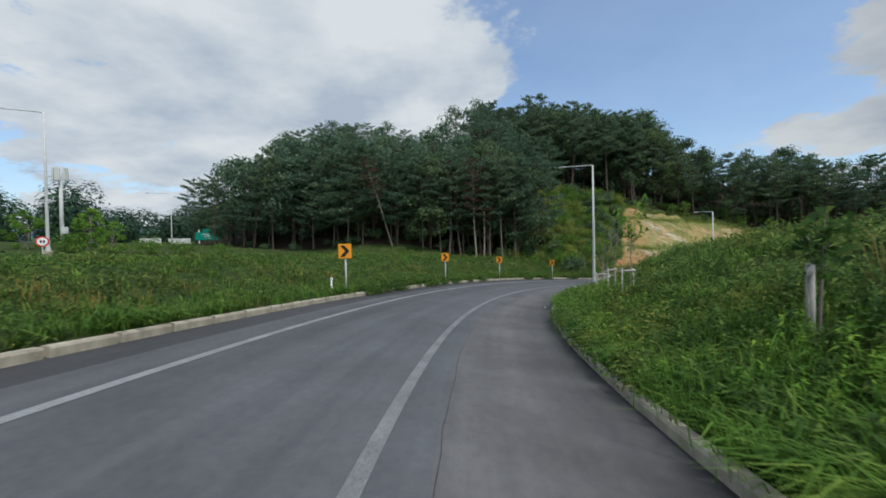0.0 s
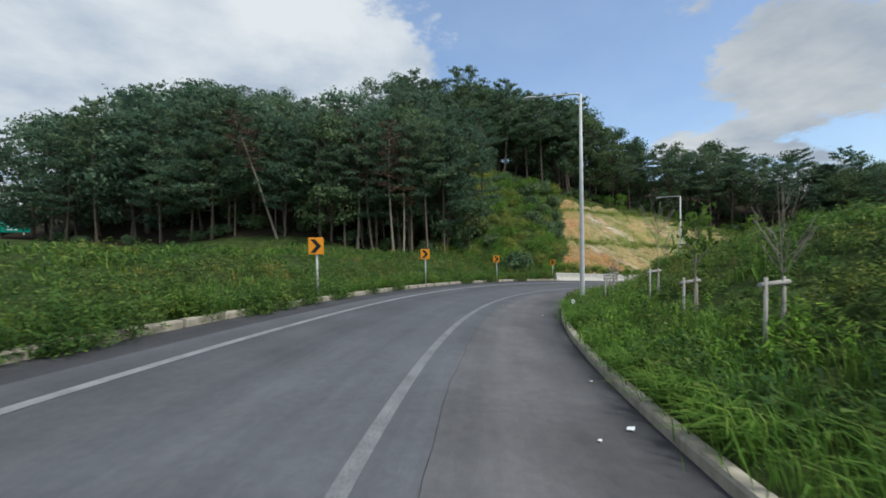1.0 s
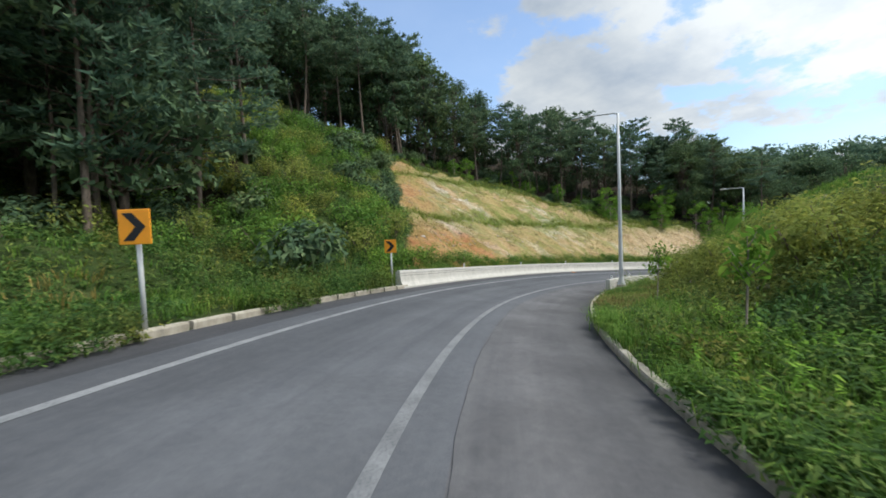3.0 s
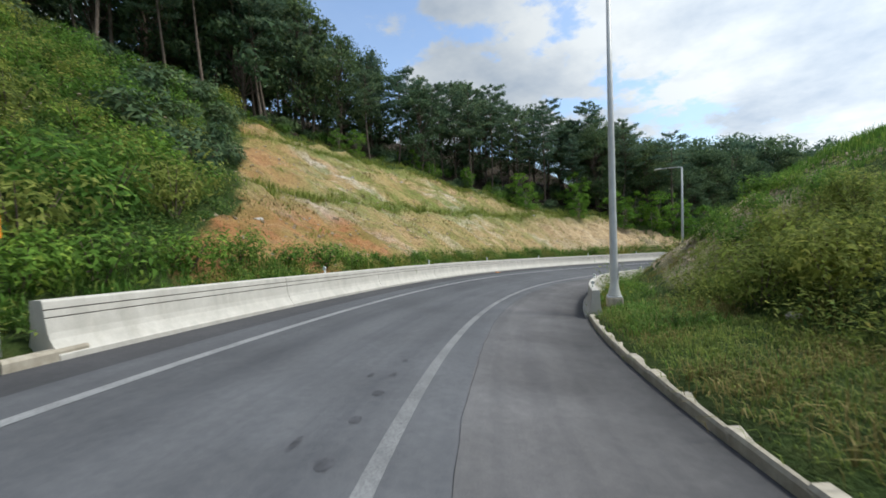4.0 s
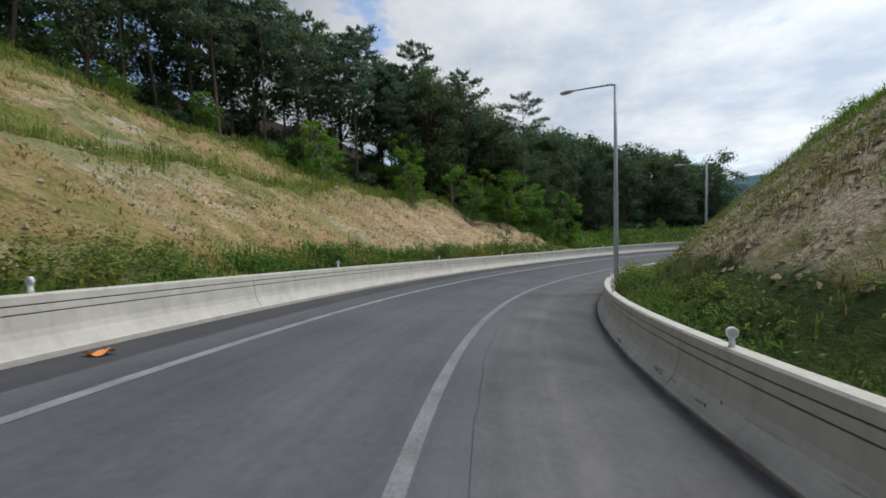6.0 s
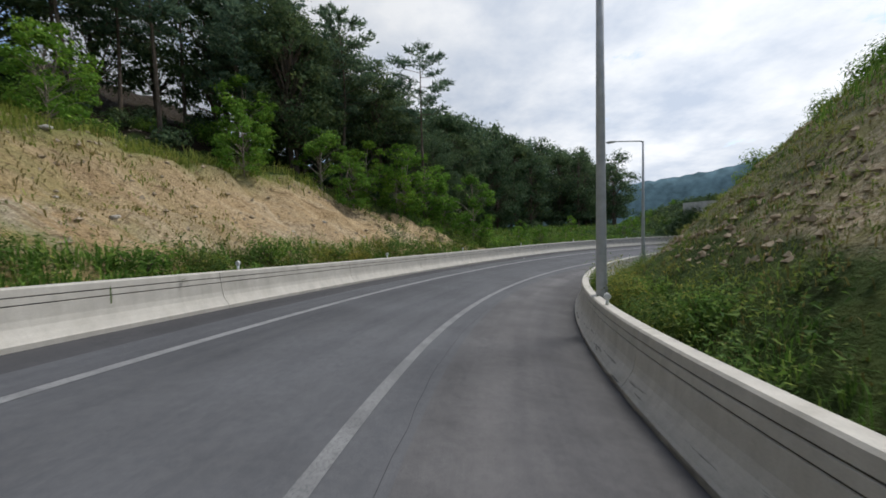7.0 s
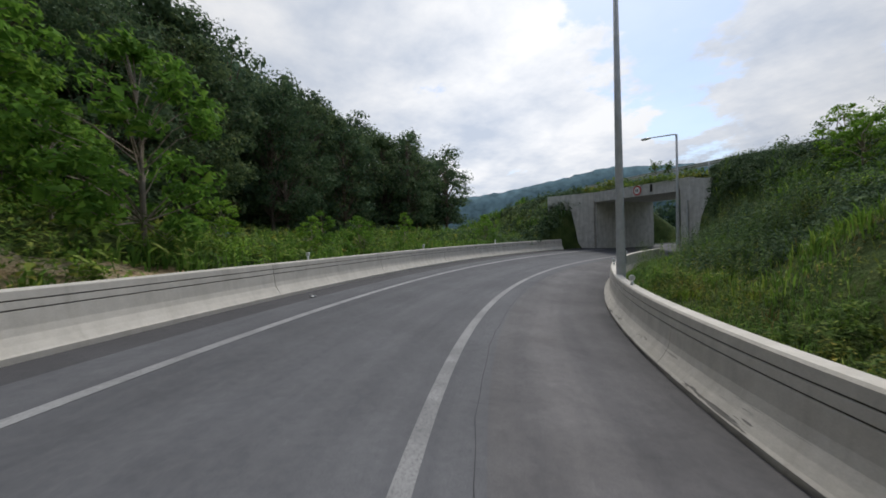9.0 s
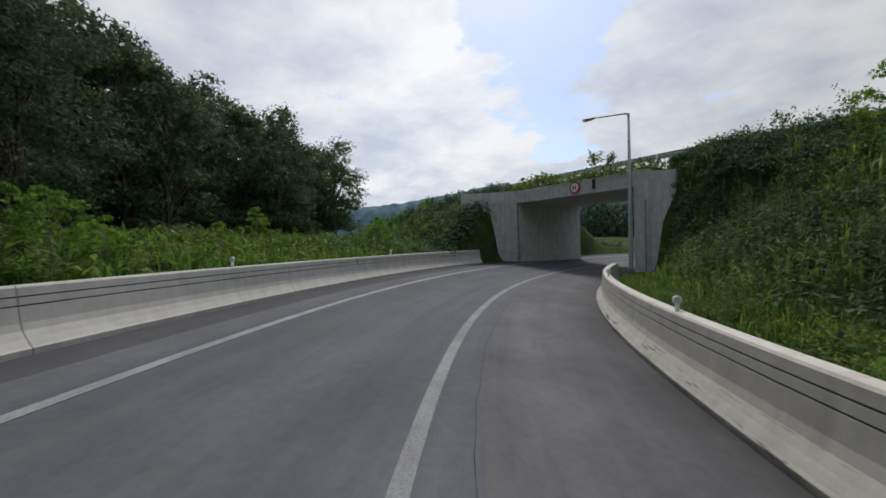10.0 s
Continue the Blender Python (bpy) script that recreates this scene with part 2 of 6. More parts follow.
def ground_build(nt, p):
    c = coords(nt)
    big, mid, fine = tex_noise(nt, c, 0.16, 5, 0.6), tex_noise(nt, c, 1.1, 6, 0.62), tex_noise(nt, c, 14, 5, 0.7)
    turf = ramp(nt, mid, (0.28, (0.030, 0.042, 0.014)), (0.5, (0.055, 0.085, 0.022)), (0.72, (0.10, 0.115, 0.035)))
    # bared hillside: tan earth washed in streaks down the slope, pale scree, dry and fresh grass
    lie = nt.nodes.new("ShaderNodeAttribute")
    lie.attribute_name = "lie"

    def washed(size, along_fall, detail=6, rough=0.65):
        m = nt.nodes.new("ShaderNodeMapping")
        m.inputs["Scale"].default_value = (size, size * along_fall, 1)
        nt.links.new(lie.outputs["Vector"], m.inputs[0])
        return tex_noise(nt, m.outputs[0], 1.0, detail, rough)

    earth = ramp(nt, washed(0.75, 0.22), (0.30, (0.40, 0.275, 0.155)), (0.46, (0.53, 0.385, 0.225)), (0.58, (0.60, 0.455, 0.285)), (0.72, (0.66, 0.525, 0.36)))
    earth = blend(nt, ramp(nt, big, (0.40, (0, 0, 0)), (0.62, (0.4, 0.4, 0.4))), earth, (0.47, 0.30, 0.145))
    scree = washed(0.34, 0.30, 7, 0.7)
    earth = blend(nt, ramp(nt, scree, (0.51, (0, 0, 0)), (0.57, (0.95, 0.95, 0.95))), earth, ramp(nt, fine, (0.3, (0.52, 0.475, 0.405)), (0.7, (0.80, 0.74, 0.655))))
    rust = nt.nodes.new("ShaderNodeAttribute")
    rust.attribute_name = "rust"
    earth = blend(nt, rust.outputs["Fac"], earth, ramp(nt, mid, (0.3, (0.31, 0.12, 0.055)), (0.55, (0.47, 0.21, 0.09)), (0.72, (0.52, 0.31, 0.17))))
    tan = nt.nodes.new("ShaderNodeAttribute")
    tan.attribute_name = "tan"
    earth = blend(nt, tan.outputs["Fac"], earth, ramp(nt, washed(1.6, 0.35), (0.32, (0.44, 0.315, 0.18)), (0.5, (0.56, 0.425, 0.265)), (0.68, (0.64, 0.515, 0.355))))
    # dry and fresh grass grown over it
    lush = nt.nodes.new("ShaderNodeAttribute")
    lush.attribute_name = "lush"

    def grown(fac):
        m = nt.nodes.new("ShaderNodeMath")
        m.operation = "MULTIPLY"
        nt.links.new(fac, m.inputs[0]), nt.links.new(lush.outputs["Fac"], m.inputs[1])
        return m.outputs[0]

    earth = blend(nt, grown(ramp(nt, washed(0.30, 0.55, 5), (0.41, (0, 0, 0)), (0.55, (0.85, 0.85, 0.85)))), earth, ramp(nt, mid, (0.3, (0.37, 0.285, 0.115)), (0.7, (0.50, 0.395, 0.18))))
    earth = blend(nt, grown(ramp(nt, washed(0.62, 0.60, 6), (0.45, (0, 0, 0)), (0.55, (0.9, 0.9, 0.9)))), earth, ramp(nt, mid, (0.3, (0.15, 0.205, 0.05)), (0.7, (0.30, 0.31, 0.10))))
    shelf = nt.nodes.new("ShaderNodeAttribute")
    shelf.attribute_name = "shelf"
    earth = blend(nt, shelf.outputs["Fac"], earth, ramp(nt, mid, (0.3, (0.12, 0.185, 0.04)), (0.7, (0.22, 0.28, 0.075))))
    earth = blend(nt, ramp(nt, washed(2.6, 0.16, 4, 0.6), (0.33, (0.7, 0.7, 0.7)), (0.40, (0, 0, 0))), earth, (0.22, 0.15, 0.085))
    # runnels and clods
    earth = blend(nt, ramp(nt, tex_noise(nt, c, 4.5, 6, 0.7), (0.36, (0.75, 0.75, 0.75)), (0.46, (0, 0, 0))), earth, (0.21, 0.145, 0.085))
    earth = blend(nt, 1.0, earth, ramp(nt, fine, (0.3, (0.62, 0.60, 0.54)), (0.66, (1.13, 1.10, 1.0))), "MULTIPLY")
    stony = ramp(nt, fine, (0.30, (0.22, 0.165, 0.10)), (0.48, (0.43, 0.345, 0.23)), (0.64, (0.64, 0.555, 0.43)))
    stony = blend(nt, ramp(nt, mid, (0.47, (0, 0, 0)), (0.62, (0.8, 0.8, 0.8))), stony, (0.19, 0.19, 0.065))

    def mask(name, jitter):
        at = nt.nodes.new("ShaderNodeAttribute")
        at.attribute_name = name
        ad = nt.nodes.new("ShaderNodeMath")
        ad.operation = "ADD"
        nt.links.new(at.outputs["Fac"], ad.inputs[0])
        sc = nt.nodes.new("ShaderNodeMath")
        sc.operation = "MULTIPLY_ADD"
        sc.inputs[1].default_value, sc.inputs[2].default_value = jitter, -jitter / 2
        nt.links.new(mid, sc.inputs[0]), nt.links.new(sc.outputs[0], ad.inputs[1])
        return ramp(nt, ad.outputs[0], (0.38, (0, 0, 0)), (0.62, (1, 1, 1)))

    col = blend(nt, mask("earth", 0.7), turf, earth)
    col = blend(nt, mask("stony", 0.7), col, stony)
    # wood floor: brown leaf litter, taken near black to paint in the trees' shade
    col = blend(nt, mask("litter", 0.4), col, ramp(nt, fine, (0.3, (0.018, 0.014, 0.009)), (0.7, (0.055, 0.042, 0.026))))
    nt.links.new(col, p.inputs["Base Color"])
    add = nt.nodes.new("ShaderNodeMath")
    add.operation = "MULTIPLY_ADD"
    add.inputs[1].default_value = 0.35
    clod = nt.nodes.new("ShaderNodeMath")
    clod.operation = "MULTIPLY_ADD"
    clod.inputs[1].default_value = 0.6
    nt.links.new(tex_noise(nt, c, 4.2, 5, 0.7), clod.inputs[0]), nt.links.new(mid, clod.inputs[2])
    nt.links.new(fine, add.inputs[0]), nt.links.new(clod.outputs[0], add.inputs[2])
    bump(nt, p, add.outputs[0], 1.0, 0.32)


M = {
    "lane": material("lane_asphalt", asphalt((0.075, 0.078, 0.085), (0.150, 0.152, 0.158), 0.2), 0.85, 0.25),
    "shoulder": material("shoulder_asphalt", asphalt((0.084, 0.082, 0.083), (0.168, 0.164, 0.164), 0.34), 0.85, 0.25),
    "gutter": material("gutter_asphalt", asphalt((0.045, 0.045, 0.048), (0.085, 0.084, 0.086), 0.2), 0.85, 0.25),
    "paint": material("road_paint", paint_build, 0.6, 0.35),
    "paint_worn": material("worn_road_paint", lambda nt, p: paint_build(nt, p, 0.80), 0.6, 0.35),
    "stain": material("oil_stain", plain((0.058, 0.058, 0.062), 0.4, 14), 0.7, 0.3),
    "crack": material("joint_tar", plain((0.052, 0.052, 0.055), 0.5, 3), 0.9, 0.1),
    "concrete": material("barrier_concrete", barrier_build, 0.85),
    "kerb": material("kerb_concrete", concrete((0.50, 0.445, 0.35), (0.30, 0.26, 0.195), 0.6), 0.9),
    "bridge": material("weathered_concrete", concrete((0.66, 0.645, 0.61), (0.47, 0.46, 0.43), 0.5), 0.9),
    # dark tone for the strips that paint shade into the barrier grooves
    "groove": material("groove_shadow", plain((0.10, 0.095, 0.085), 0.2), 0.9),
    "ground": material("ground_soil", ground_build, 0.95, 0.1),
    "rock": material("pale_rock", bark((0.30, 0.27, 0.22), (0.52, 0.48, 0.42)), 0.95, 0.15),
    "rubble": material("clods", bark((0.20, 0.15, 0.095), (0.48, 0.40, 0.29)), 0.95, 0.1),
    "steel": material("painted_steel", plain((0.51, 0.505, 0.48), 0.1, 5), 0.45, 0.5),
    "steel_dark": material("weathered_steel", plain((0.44, 0.45, 0.45), 0.15, 5), 0.5, 0.5),
    "lens": material("lamp_lens", plain((0.55, 0.56, 0.55), 0.05), 0.25, 0.5),
    "white": material("white_plastic", plain((0.78, 0.78, 0.75), 0.08, 12), 0.5, 0.4),
    "amber": material("amber_sheet", plain((0.90, 0.34, 0.015), 0.06, 6), 0.45, 0.4),
    "black": material("black_sheet", plain((0.012, 0.012, 0.013), 0.2), 0.5, 0.4),
    "red": material("red_sheet", plain((0.55, 0.035, 0.03), 0.1), 0.5, 0.4),
    "green_sign": material("green_sheet", plain((0.0, 0.22, 0.15), 0.08), 0.5, 0.4),
    "grass": material("grass_blades", foliage((0.063, 0.129, 0.025), (0.131, 0.259, 0.044), (0.250, 0.356, 0.078), 0.42, 0.3), 0.75, 0.14),
    "berm": material("berm_grass", foliage((0.111, 0.155, 0.038), (0.212, 0.273, 0.068), (0.329, 0.348, 0.116), 0.45), 0.75, 0.1),
    "dry": material("dry_grass", foliage((0.15, 0.13, 0.045), (0.27, 0.225, 0.085), (0.38, 0.29, 0.13), 0.35), 0.75, 0.08),
    "weed": material("weed_leaves", foliage((0.051, 0.096, 0.028), (0.121, 0.211, 0.049), (0.254, 0.319, 0.082), 0.42, 0.75), 0.75, 0.14),
    "bush": material("shrub_leaves", foliage((0.072, 0.138, 0.029), (0.144, 0.270, 0.048), (0.264, 0.372, 0.072), 0.40, 0.15), 0.75, 0.08),
    "shrub_pale": material("yellowish_leaves", foliage((0.146, 0.180, 0.043), (0.292, 0.340, 0.080), (0.408, 0.408, 0.122), 0.5), 0.75, 0.1),
    "leaf": material("broad_leaves", foliage((0.061, 0.098, 0.060), (0.110, 0.172, 0.085), (0.178, 0.224, 0.108), 0.28), 0.75, 0.08),
    "young": material("young_leaves", foliage((0.086, 0.172, 0.029), (0.167, 0.322, 0.048), (0.276, 0.414, 0.069), 0.40), 0.75, 0.08),
    "needle": material("pine_needles", foliage((0.081, 0.132, 0.101), (0.149, 0.230, 0.153), (0.231, 0.293, 0.182), 0.42), 0.75, 0.08),
    "needle_dry": material("dead_needles", foliage((0.075, 0.047, 0.038), (0.135, 0.085, 0.065), (0.18, 0.125, 0.095), 0.2), 0.75, 0.08),
    "bark": material("pine_bark", bark((0.060, 0.046, 0.036), (0.215, 0.165, 0.125)), 0.9, 0.15),
    "bark_pale": material("pale_bark", bark((0.16, 0.13, 0.10), (0.38, 0.32, 0.25)), 0.9, 0.15),
    "twig": material("dry_twig", bark((0.17, 0.14, 0.11), (0.34, 0.30, 0.25)), 0.9, 0.15),
    "stake": material("stake_wood", bark((0.24, 0.22, 0.19), (0.46, 0.43, 0.38)), 0.9, 0.15),
    # distant treetops: leaf colour lightened to carry some haze
    "far_wood": material("far_wood", foliage((0.040, 0.075, 0.052), (0.065, 0.115, 0.075), (0.09, 0.15, 0.085), 0.2), 0.8, 0.1),
    # ridges: the bluish base colour stands in for air haze
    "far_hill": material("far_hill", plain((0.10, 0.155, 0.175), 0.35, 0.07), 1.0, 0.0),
    "orange_scrap": material("orange_scrap", plain((0.72, 0.28, 0.07), 0.2, 20), 0.8),
    "pale_wall": material("pale_wall", plain((0.6, 0.6, 0.58), 0.1, 1), 0.8),
}

# ---------------------------------------------------------------- the line of the road
# stations along the solid line beside the shoulder; D is metres to the right of it
KNOTS = (-140, -40, 0, 15, 30, 45, 60, 75, 90, 105, 115, 125, 142, 150, 200)
BENDS = (0.0, 0.004, 0.01441, 0.01607, 0.0191, 0.02032, 0.02031, 0.02533, 0.02162, 0.02581, 0.0245, 0.030, 0.030, 0.0, 0.0)
LEVELS = ((-140, 5.6), (-60, 3.6), (-20, 1.25), (0, -0.11), (10, -0.77), (20, -1.42), (30, -2.08), (40, -2.84), (50, -3.67), (60, -4.57), (70, -5.39), (80, -6.21), (90, -6.9), (100, -7.37), (110, -7.58), (122, -7.62), (200, -7.7))
BANK = 0.08
STEP = 0.25
LINE_S = np.arange(-140, 200.01, STEP)
_k = np.interp(LINE_S, KNOTS, BENDS)
_h = np.concatenate([[0], np.cumsum((_k[1:] + _k[:-1]) / 2 * STEP)])
_i0 = int(140 / STEP)
LINE_H = _h - _h[_i0] + 0.0445
_mid = (LINE_H[1:] + LINE_H[:-1]) / 2
_x = np.concatenate([[0], np.cumsum(np.sin(_mid) * STEP)])
_y = np.concatenate([[0], np.cumsum(np.cos(_mid) * STEP)])
LINE_X, LINE_Y = _x - _x[_i0] - 0.7132, _y - _y[_i0] + 1.7847
_lv = np.array(LEVELS, float)
LINE_Z = np.convolve(np.pad(np.interp(LINE_S, _lv[:, 0], _lv[:, 1]), 20, mode="edge"), np.ones(41) / 41, "valid")


def along(s):
    """x, y, z and heading of the line at stations s."""
    return (np.interp(s, LINE_S, LINE_X), np.interp(s, LINE_S, LINE_Y), np.interp(s, LINE_S, LINE_Z), np.interp(s, LINE_S, LINE_H))


def plan(s, d):
    x, y, _, h = along(s)
    return x + d * np.cos(h), y - d * np.sin(h)


def surf(s, d, up=0.0):
    """A point of the banked roadway plane."""
    x, y, z, h = along(s)
    return np.stack([x + d * np.cos(h), y - d * np.sin(h), z - BANK * d + up], -1)


def station(x, y):
    """The nearest station and offset of points x, y."""
    x, y = np.atleast_1d(x).astype(float), np.atleast_1d(y).astype(float)
    S, D = np.empty(len(x)), np.empty(len(x))
    sl = slice(None, None, 2)
    for i in range(0, len(x), 2000):
        dx, dy = x[i:i + 2000, None] - LINE_X[None, sl], y[i:i + 2000, None] - LINE_Y[None, sl]
        j = np.argmin(dx * dx + dy * dy, 1)
        r = np.arange(len(j))
        S[i:i + 2000] = LINE_S[sl][j]
        D[i:i + 2000] = dx[r, j] * np.cos(LINE_H[sl][j]) - dy[r, j] * np.sin(LINE_H[sl][j])
    return S, D


def smooth(a, b, v):
    u = np.clip((v - a) / (b - a), 0, 1)
    return u * u * (3 - 2 * u)


def lumps(x, y, size, seed=0.0):
    """Cheap smooth noise, about -1 to 1."""
    a, b = x / size + seed * 1.7, y / size - seed * 2.3
    return (np.sin(a * 1.9 + 1.3 * np.sin(b * 1.1 + seed)) + np.sin(b * 2.3 + 1.7 * np.sin(a * 0.9 - seed)) + np.sin((a + b) * 3.7 + 2 * np.sin(a * 1.6 - b)) * 0.6) / 2.6


def crest(s):
    """How far left of the line the bared slope ends."""
    return np.interp(s, (60, 78, 90, 97, 100, 103, 106, 110), (33, 24, 16, 13.4, 12.0, 9.6, 7.0, 5.2))


def bare_from(o):
    """The station from which the slope is bared, o metres left of the line."""
    return np.interp(o, (5, 7, 11, 20, 37), (55.0, 57.2, 63.0, 69.0, 76.5))


def terraced(o):
    """Height of the cut slope over the road, o metres left of the line: three faces and grassy berms."""
    return np.interp(o, (4.9, 6.0, 12.6, 14.0, 21.6, 23.2, 31.0, 33.0, 40.0), (0.85, 1.0, 5.1, 5.4, 10.7, 11.1, 16.9, 17.5, 21.5))


def ground_z(s, d):
    """Height of the ground at stations and offsets (away from the roadway)."""
    s, d = np.broadcast_arrays(np.asarray(s, float), np.asarray(d, float))
    x, y, z0, _ = along(s)
    px, py = plan(s, d)
    o = -d
    w = np.clip(o - 4.75, 0, None)
    # meadow on the outside of the bend, and the wooded hill behind it
    rise = np.interp(s, (-60, 0, 45, 60), (0.5, 1.0, 2.1, 2.1))
    meadow = 0.50 + rise * smooth(0, 10, w) + 0.10 * lumps(px, py, 3.0, 1) * smooth(0, 4, w)
    meadow = meadow + smooth(36, 48, s) * np.minimum(0.50 * np.clip(o - 20, 0, None), 21) + 2.4 * smooth(22, 75, o)
    top = crest(s)
    bare = terraced(np.minimum(o, top)) + np.minimum(0.42 * np.clip(o - top, 0, None), 16)
    bare = bare + smooth(5.5, 9, o) * (0.36 * lumps(px, py, 2.6, 2) + 0.20 * lumps(px, py, 0.9, 3) + 0.22 * np.abs(lumps(px, py, 1.5, 8)) + 0.10 * lumps(px, py, 0.42, 9) - 0.24 * np.abs(np.sin(s * 1.7 + 1.4 * lumps(px, py, 4.0, 7))) ** 6)
    flat = 0.85 + 1.0 * smooth(0, 10, w) + 0.15 * lumps(px, py, 4.0, 4) * smooth(0, 4, w)
    left = meadow + (bare - meadow) * smooth(50, 59, s)
    left = left + (flat - left) * smooth(104, 113, s)
    # bank on the inside of the bend
    u = np.clip(d - 2.95, 0, None)
    high = np.interp(s, BANK_S, BANK_HIGH)
    slope = np.interp(s, BANK_S, BANK_SLOPE)
    foot = np.interp(s, BANK_S, BANK_FOOT)
    q = 0.13 * np.minimum(u, foot) + slope * np.clip(u - foot, 0, None)
    bank = high * (1 - np.exp(-(q / high) ** 2.6)) ** (1 / 2.6) + 0.02 * u
    right = -0.10 + bank + smooth(0.5, 4, u) * (0.20 * lumps(px, py, 2.4, 5) + 0.10 * lumps(px, py, 0.8, 6) + smooth(62, 70, s) * 0.09 * lumps(px, py, 0.4, 10))
    rel = np.where(d < 0, left, right)
    far = smooth(150, 330, np.abs(d))
    z = z0 * (1 - far) + rel * (1 - far) + far * -9.0
    # fill of the upper road across the far end
    a = ((px - 87.0) * 0.994 - (py - 20.0) * 0.109)
    b = ((px - 87.0) * 0.109 + (py - 20.0) * 0.994)
    deck = np.interp(a, (-40, -22, -8, 6, 16, 30, 44), (-1.8, -2.2, -2.5, -2.5, -2.6, -4.6, -8.0))
    fill = deck - 0.62 * np.clip(np.abs(b) - 3.6, 0, None)
    fill = fill - 1.3 * np.clip(np.where(d > 0, 2.4 * (np.interp(s, (126, 131.2, 133), (8.2, 5.8, 4.7)) - d), d + 5.9), 0, None)
    clear = (s < 112) | ((d > -5.2) & (d < 4.4))
    return np.where(clear, z, np.maximum(z, fill))


BANK_S = (-60, 0, 20, 40, 52, 60, 70, 80, 95, 103, 108, 113, 122, 130, 145)
BANK_HIGH = (2.0, 2.2, 2.8, 3.5, 4.1, 4.7, 6.0, 7.9, 9.3, 8.4, 7.0, 4.6, 5.0, 6.0, 6.0)
BANK_SLOPE = (0.40, 0.42, 0.48, 0.52, 0.54, 0.57, 0.78, 0.93, 1.00, 0.90, 0.80, 0.54, 0.62, 0.70, 0.72)
BANK_FOOT = (1.6, 1.0, 1.1, 2.0, 3.0, 2.7, 1.5, 0.9, 0.9, 1.4, 1.6, 3.2, 2.2, 1.4, 1.2)


# ---------------------------------------------------------------- building helpers
def mesh_from(name, V, F, mat, flat=True):
    """A mesh from vertex and quad or triangle arrays (or a list of both kinds)."""
    V = np.asarray(V, np.float32).reshape(-1, 3)
    Fs = F if isinstance(F, list) else [F]
    Fs = [np.asarray(f, np.int32) for f in Fs if len(f)]
    me = bpy.data.meshes.new(name)
    loops = np.concatenate([f.ravel() for f in Fs])
    sizes = np.concatenate([np.full(len(f), f.shape[1], np.int32) for f in Fs])
    me.vertices.add(len(V)), me.loops.add(len(loops)), me.polygons.add(len(sizes))
    me.vertices.foreach_set("co", V.ravel())
    me.loops.foreach_set("vertex_index", loops)
    me.polygons.foreach_set("loop_start", np.concatenate([[0], np.cumsum(sizes)[:-1]]).astype(np.int32))
    me.polygons.foreach_set("use_smooth", np.full(len(sizes), not flat))
    me.update(calc_edges=True)
    me.validate()
    for m in (mat if isinstance(mat, (list, tuple)) else [mat]):
        me.materials.append(m)
    return me


def add_values(me, name, values):
    values = np.asarray(values, np.float32)
    if values.ndim == 1:
        me.attributes.new(name, "FLOAT", "POINT").data.foreach_set("value", values)
    else:
        me.attributes.new(name, "FLOAT_VECTOR", "POINT").data.foreach_set("vector", values.ravel())


def grid_faces(n, m, off=0):
    i, j = np.meshgrid(np.arange(n - 1), np.arange(m - 1), indexing="ij")
    a = (i * m + j).ravel() + off
    return np.stack([a, a + m, a + m + 1, a + 1], 1)


def part(name, bm, mat, parent, label=""):
    """One mesh object under a thing or part, from a bmesh or a mesh."""
    if isinstance(bm, bmesh.types.BMesh):
        me = bpy.data.meshes.new(name)
        bm.to_mesh(me)
        bm.free()
        me.materials.append(mat)
    else:
        me = bm
    ob = new(name, me)
    if parent is not None:
        ob.parent = parent
    if label:
        ob["label"] = label
    return ob


def thing(name, m, label, category, group="", kind=""):
    ob = new(name)
    ob.matrix_basis = m
    ob.empty_display_size = 0.2
    return tagged(ob, label, category, group, kind)


def box(bm, size, centre, rot=(0, 0, 0), bevel=0.0):
    m = pose(*centre, *rot) @ Matrix.Diagonal((*size, 1))
    r = bmesh.ops.create_cube(bm, size=1, matrix=m)
    if bevel:
        es = list({e for v in r["verts"] for e in v.link_edges})
        bmesh.ops.bevel(bm, geom=es, offset=bevel, segments=2, affect="EDGES", profile=0.5)
    return bm


def tube(bm, pts, radii, sides=10, cap=True):
    """A tapered tube through points."""
    rings = []
    for i, (p, r) in enumerate(zip(pts, radii)):
        p = Vector(p)
        a, b = Vector(pts[max(0, i - 1)]), Vector(pts[min(len(pts) - 1, i + 1)])
        q = (b - a).normalized().to_track_quat("Z", "Y")
        rings.append([bm.verts.new(p + q @ Vector((r * math.cos(t), r * math.sin(t), 0))) for t in (2 * math.pi * k / sides for k in range(sides))])
    for u, v in zip(rings, rings[1:]):
        for k in range(sides):
            f = bm.faces.new((u[k], u[(k + 1) % sides], v[(k + 1) % sides], v[k]))
            f.smooth = True
    if cap:
        bm.faces.new(rings[0][::-1])
        bm.faces.new(rings[-1])
    return bm


def disc(bm, radius, thick, centre, rot=(0, 0, 0), sides=28):
    bmesh.ops.create_cone(bm, cap_ends=True, segments=sides, radius1=radius, radius2=radius, depth=thick, matrix=pose(*centre, *rot))
    return bm


def at_road(s, d, up=0.0, turn=0.0):
    """A pose that stands upright at a station, its y axis along the road."""
    p = surf(s, d, up)
    return pose(float(p[0]), float(p[1]), float(p[2]), 0, 0, -math.degrees(float(along(s)[3])) + turn)


def on_ground(s, d, up=0.0, turn=0.0):
    x, y = plan(s, d)
    return pose(float(x), float(y), float(ground_z(s, d)) + up, 0, 0, -math.degrees(float(along(s)[3])) + turn)


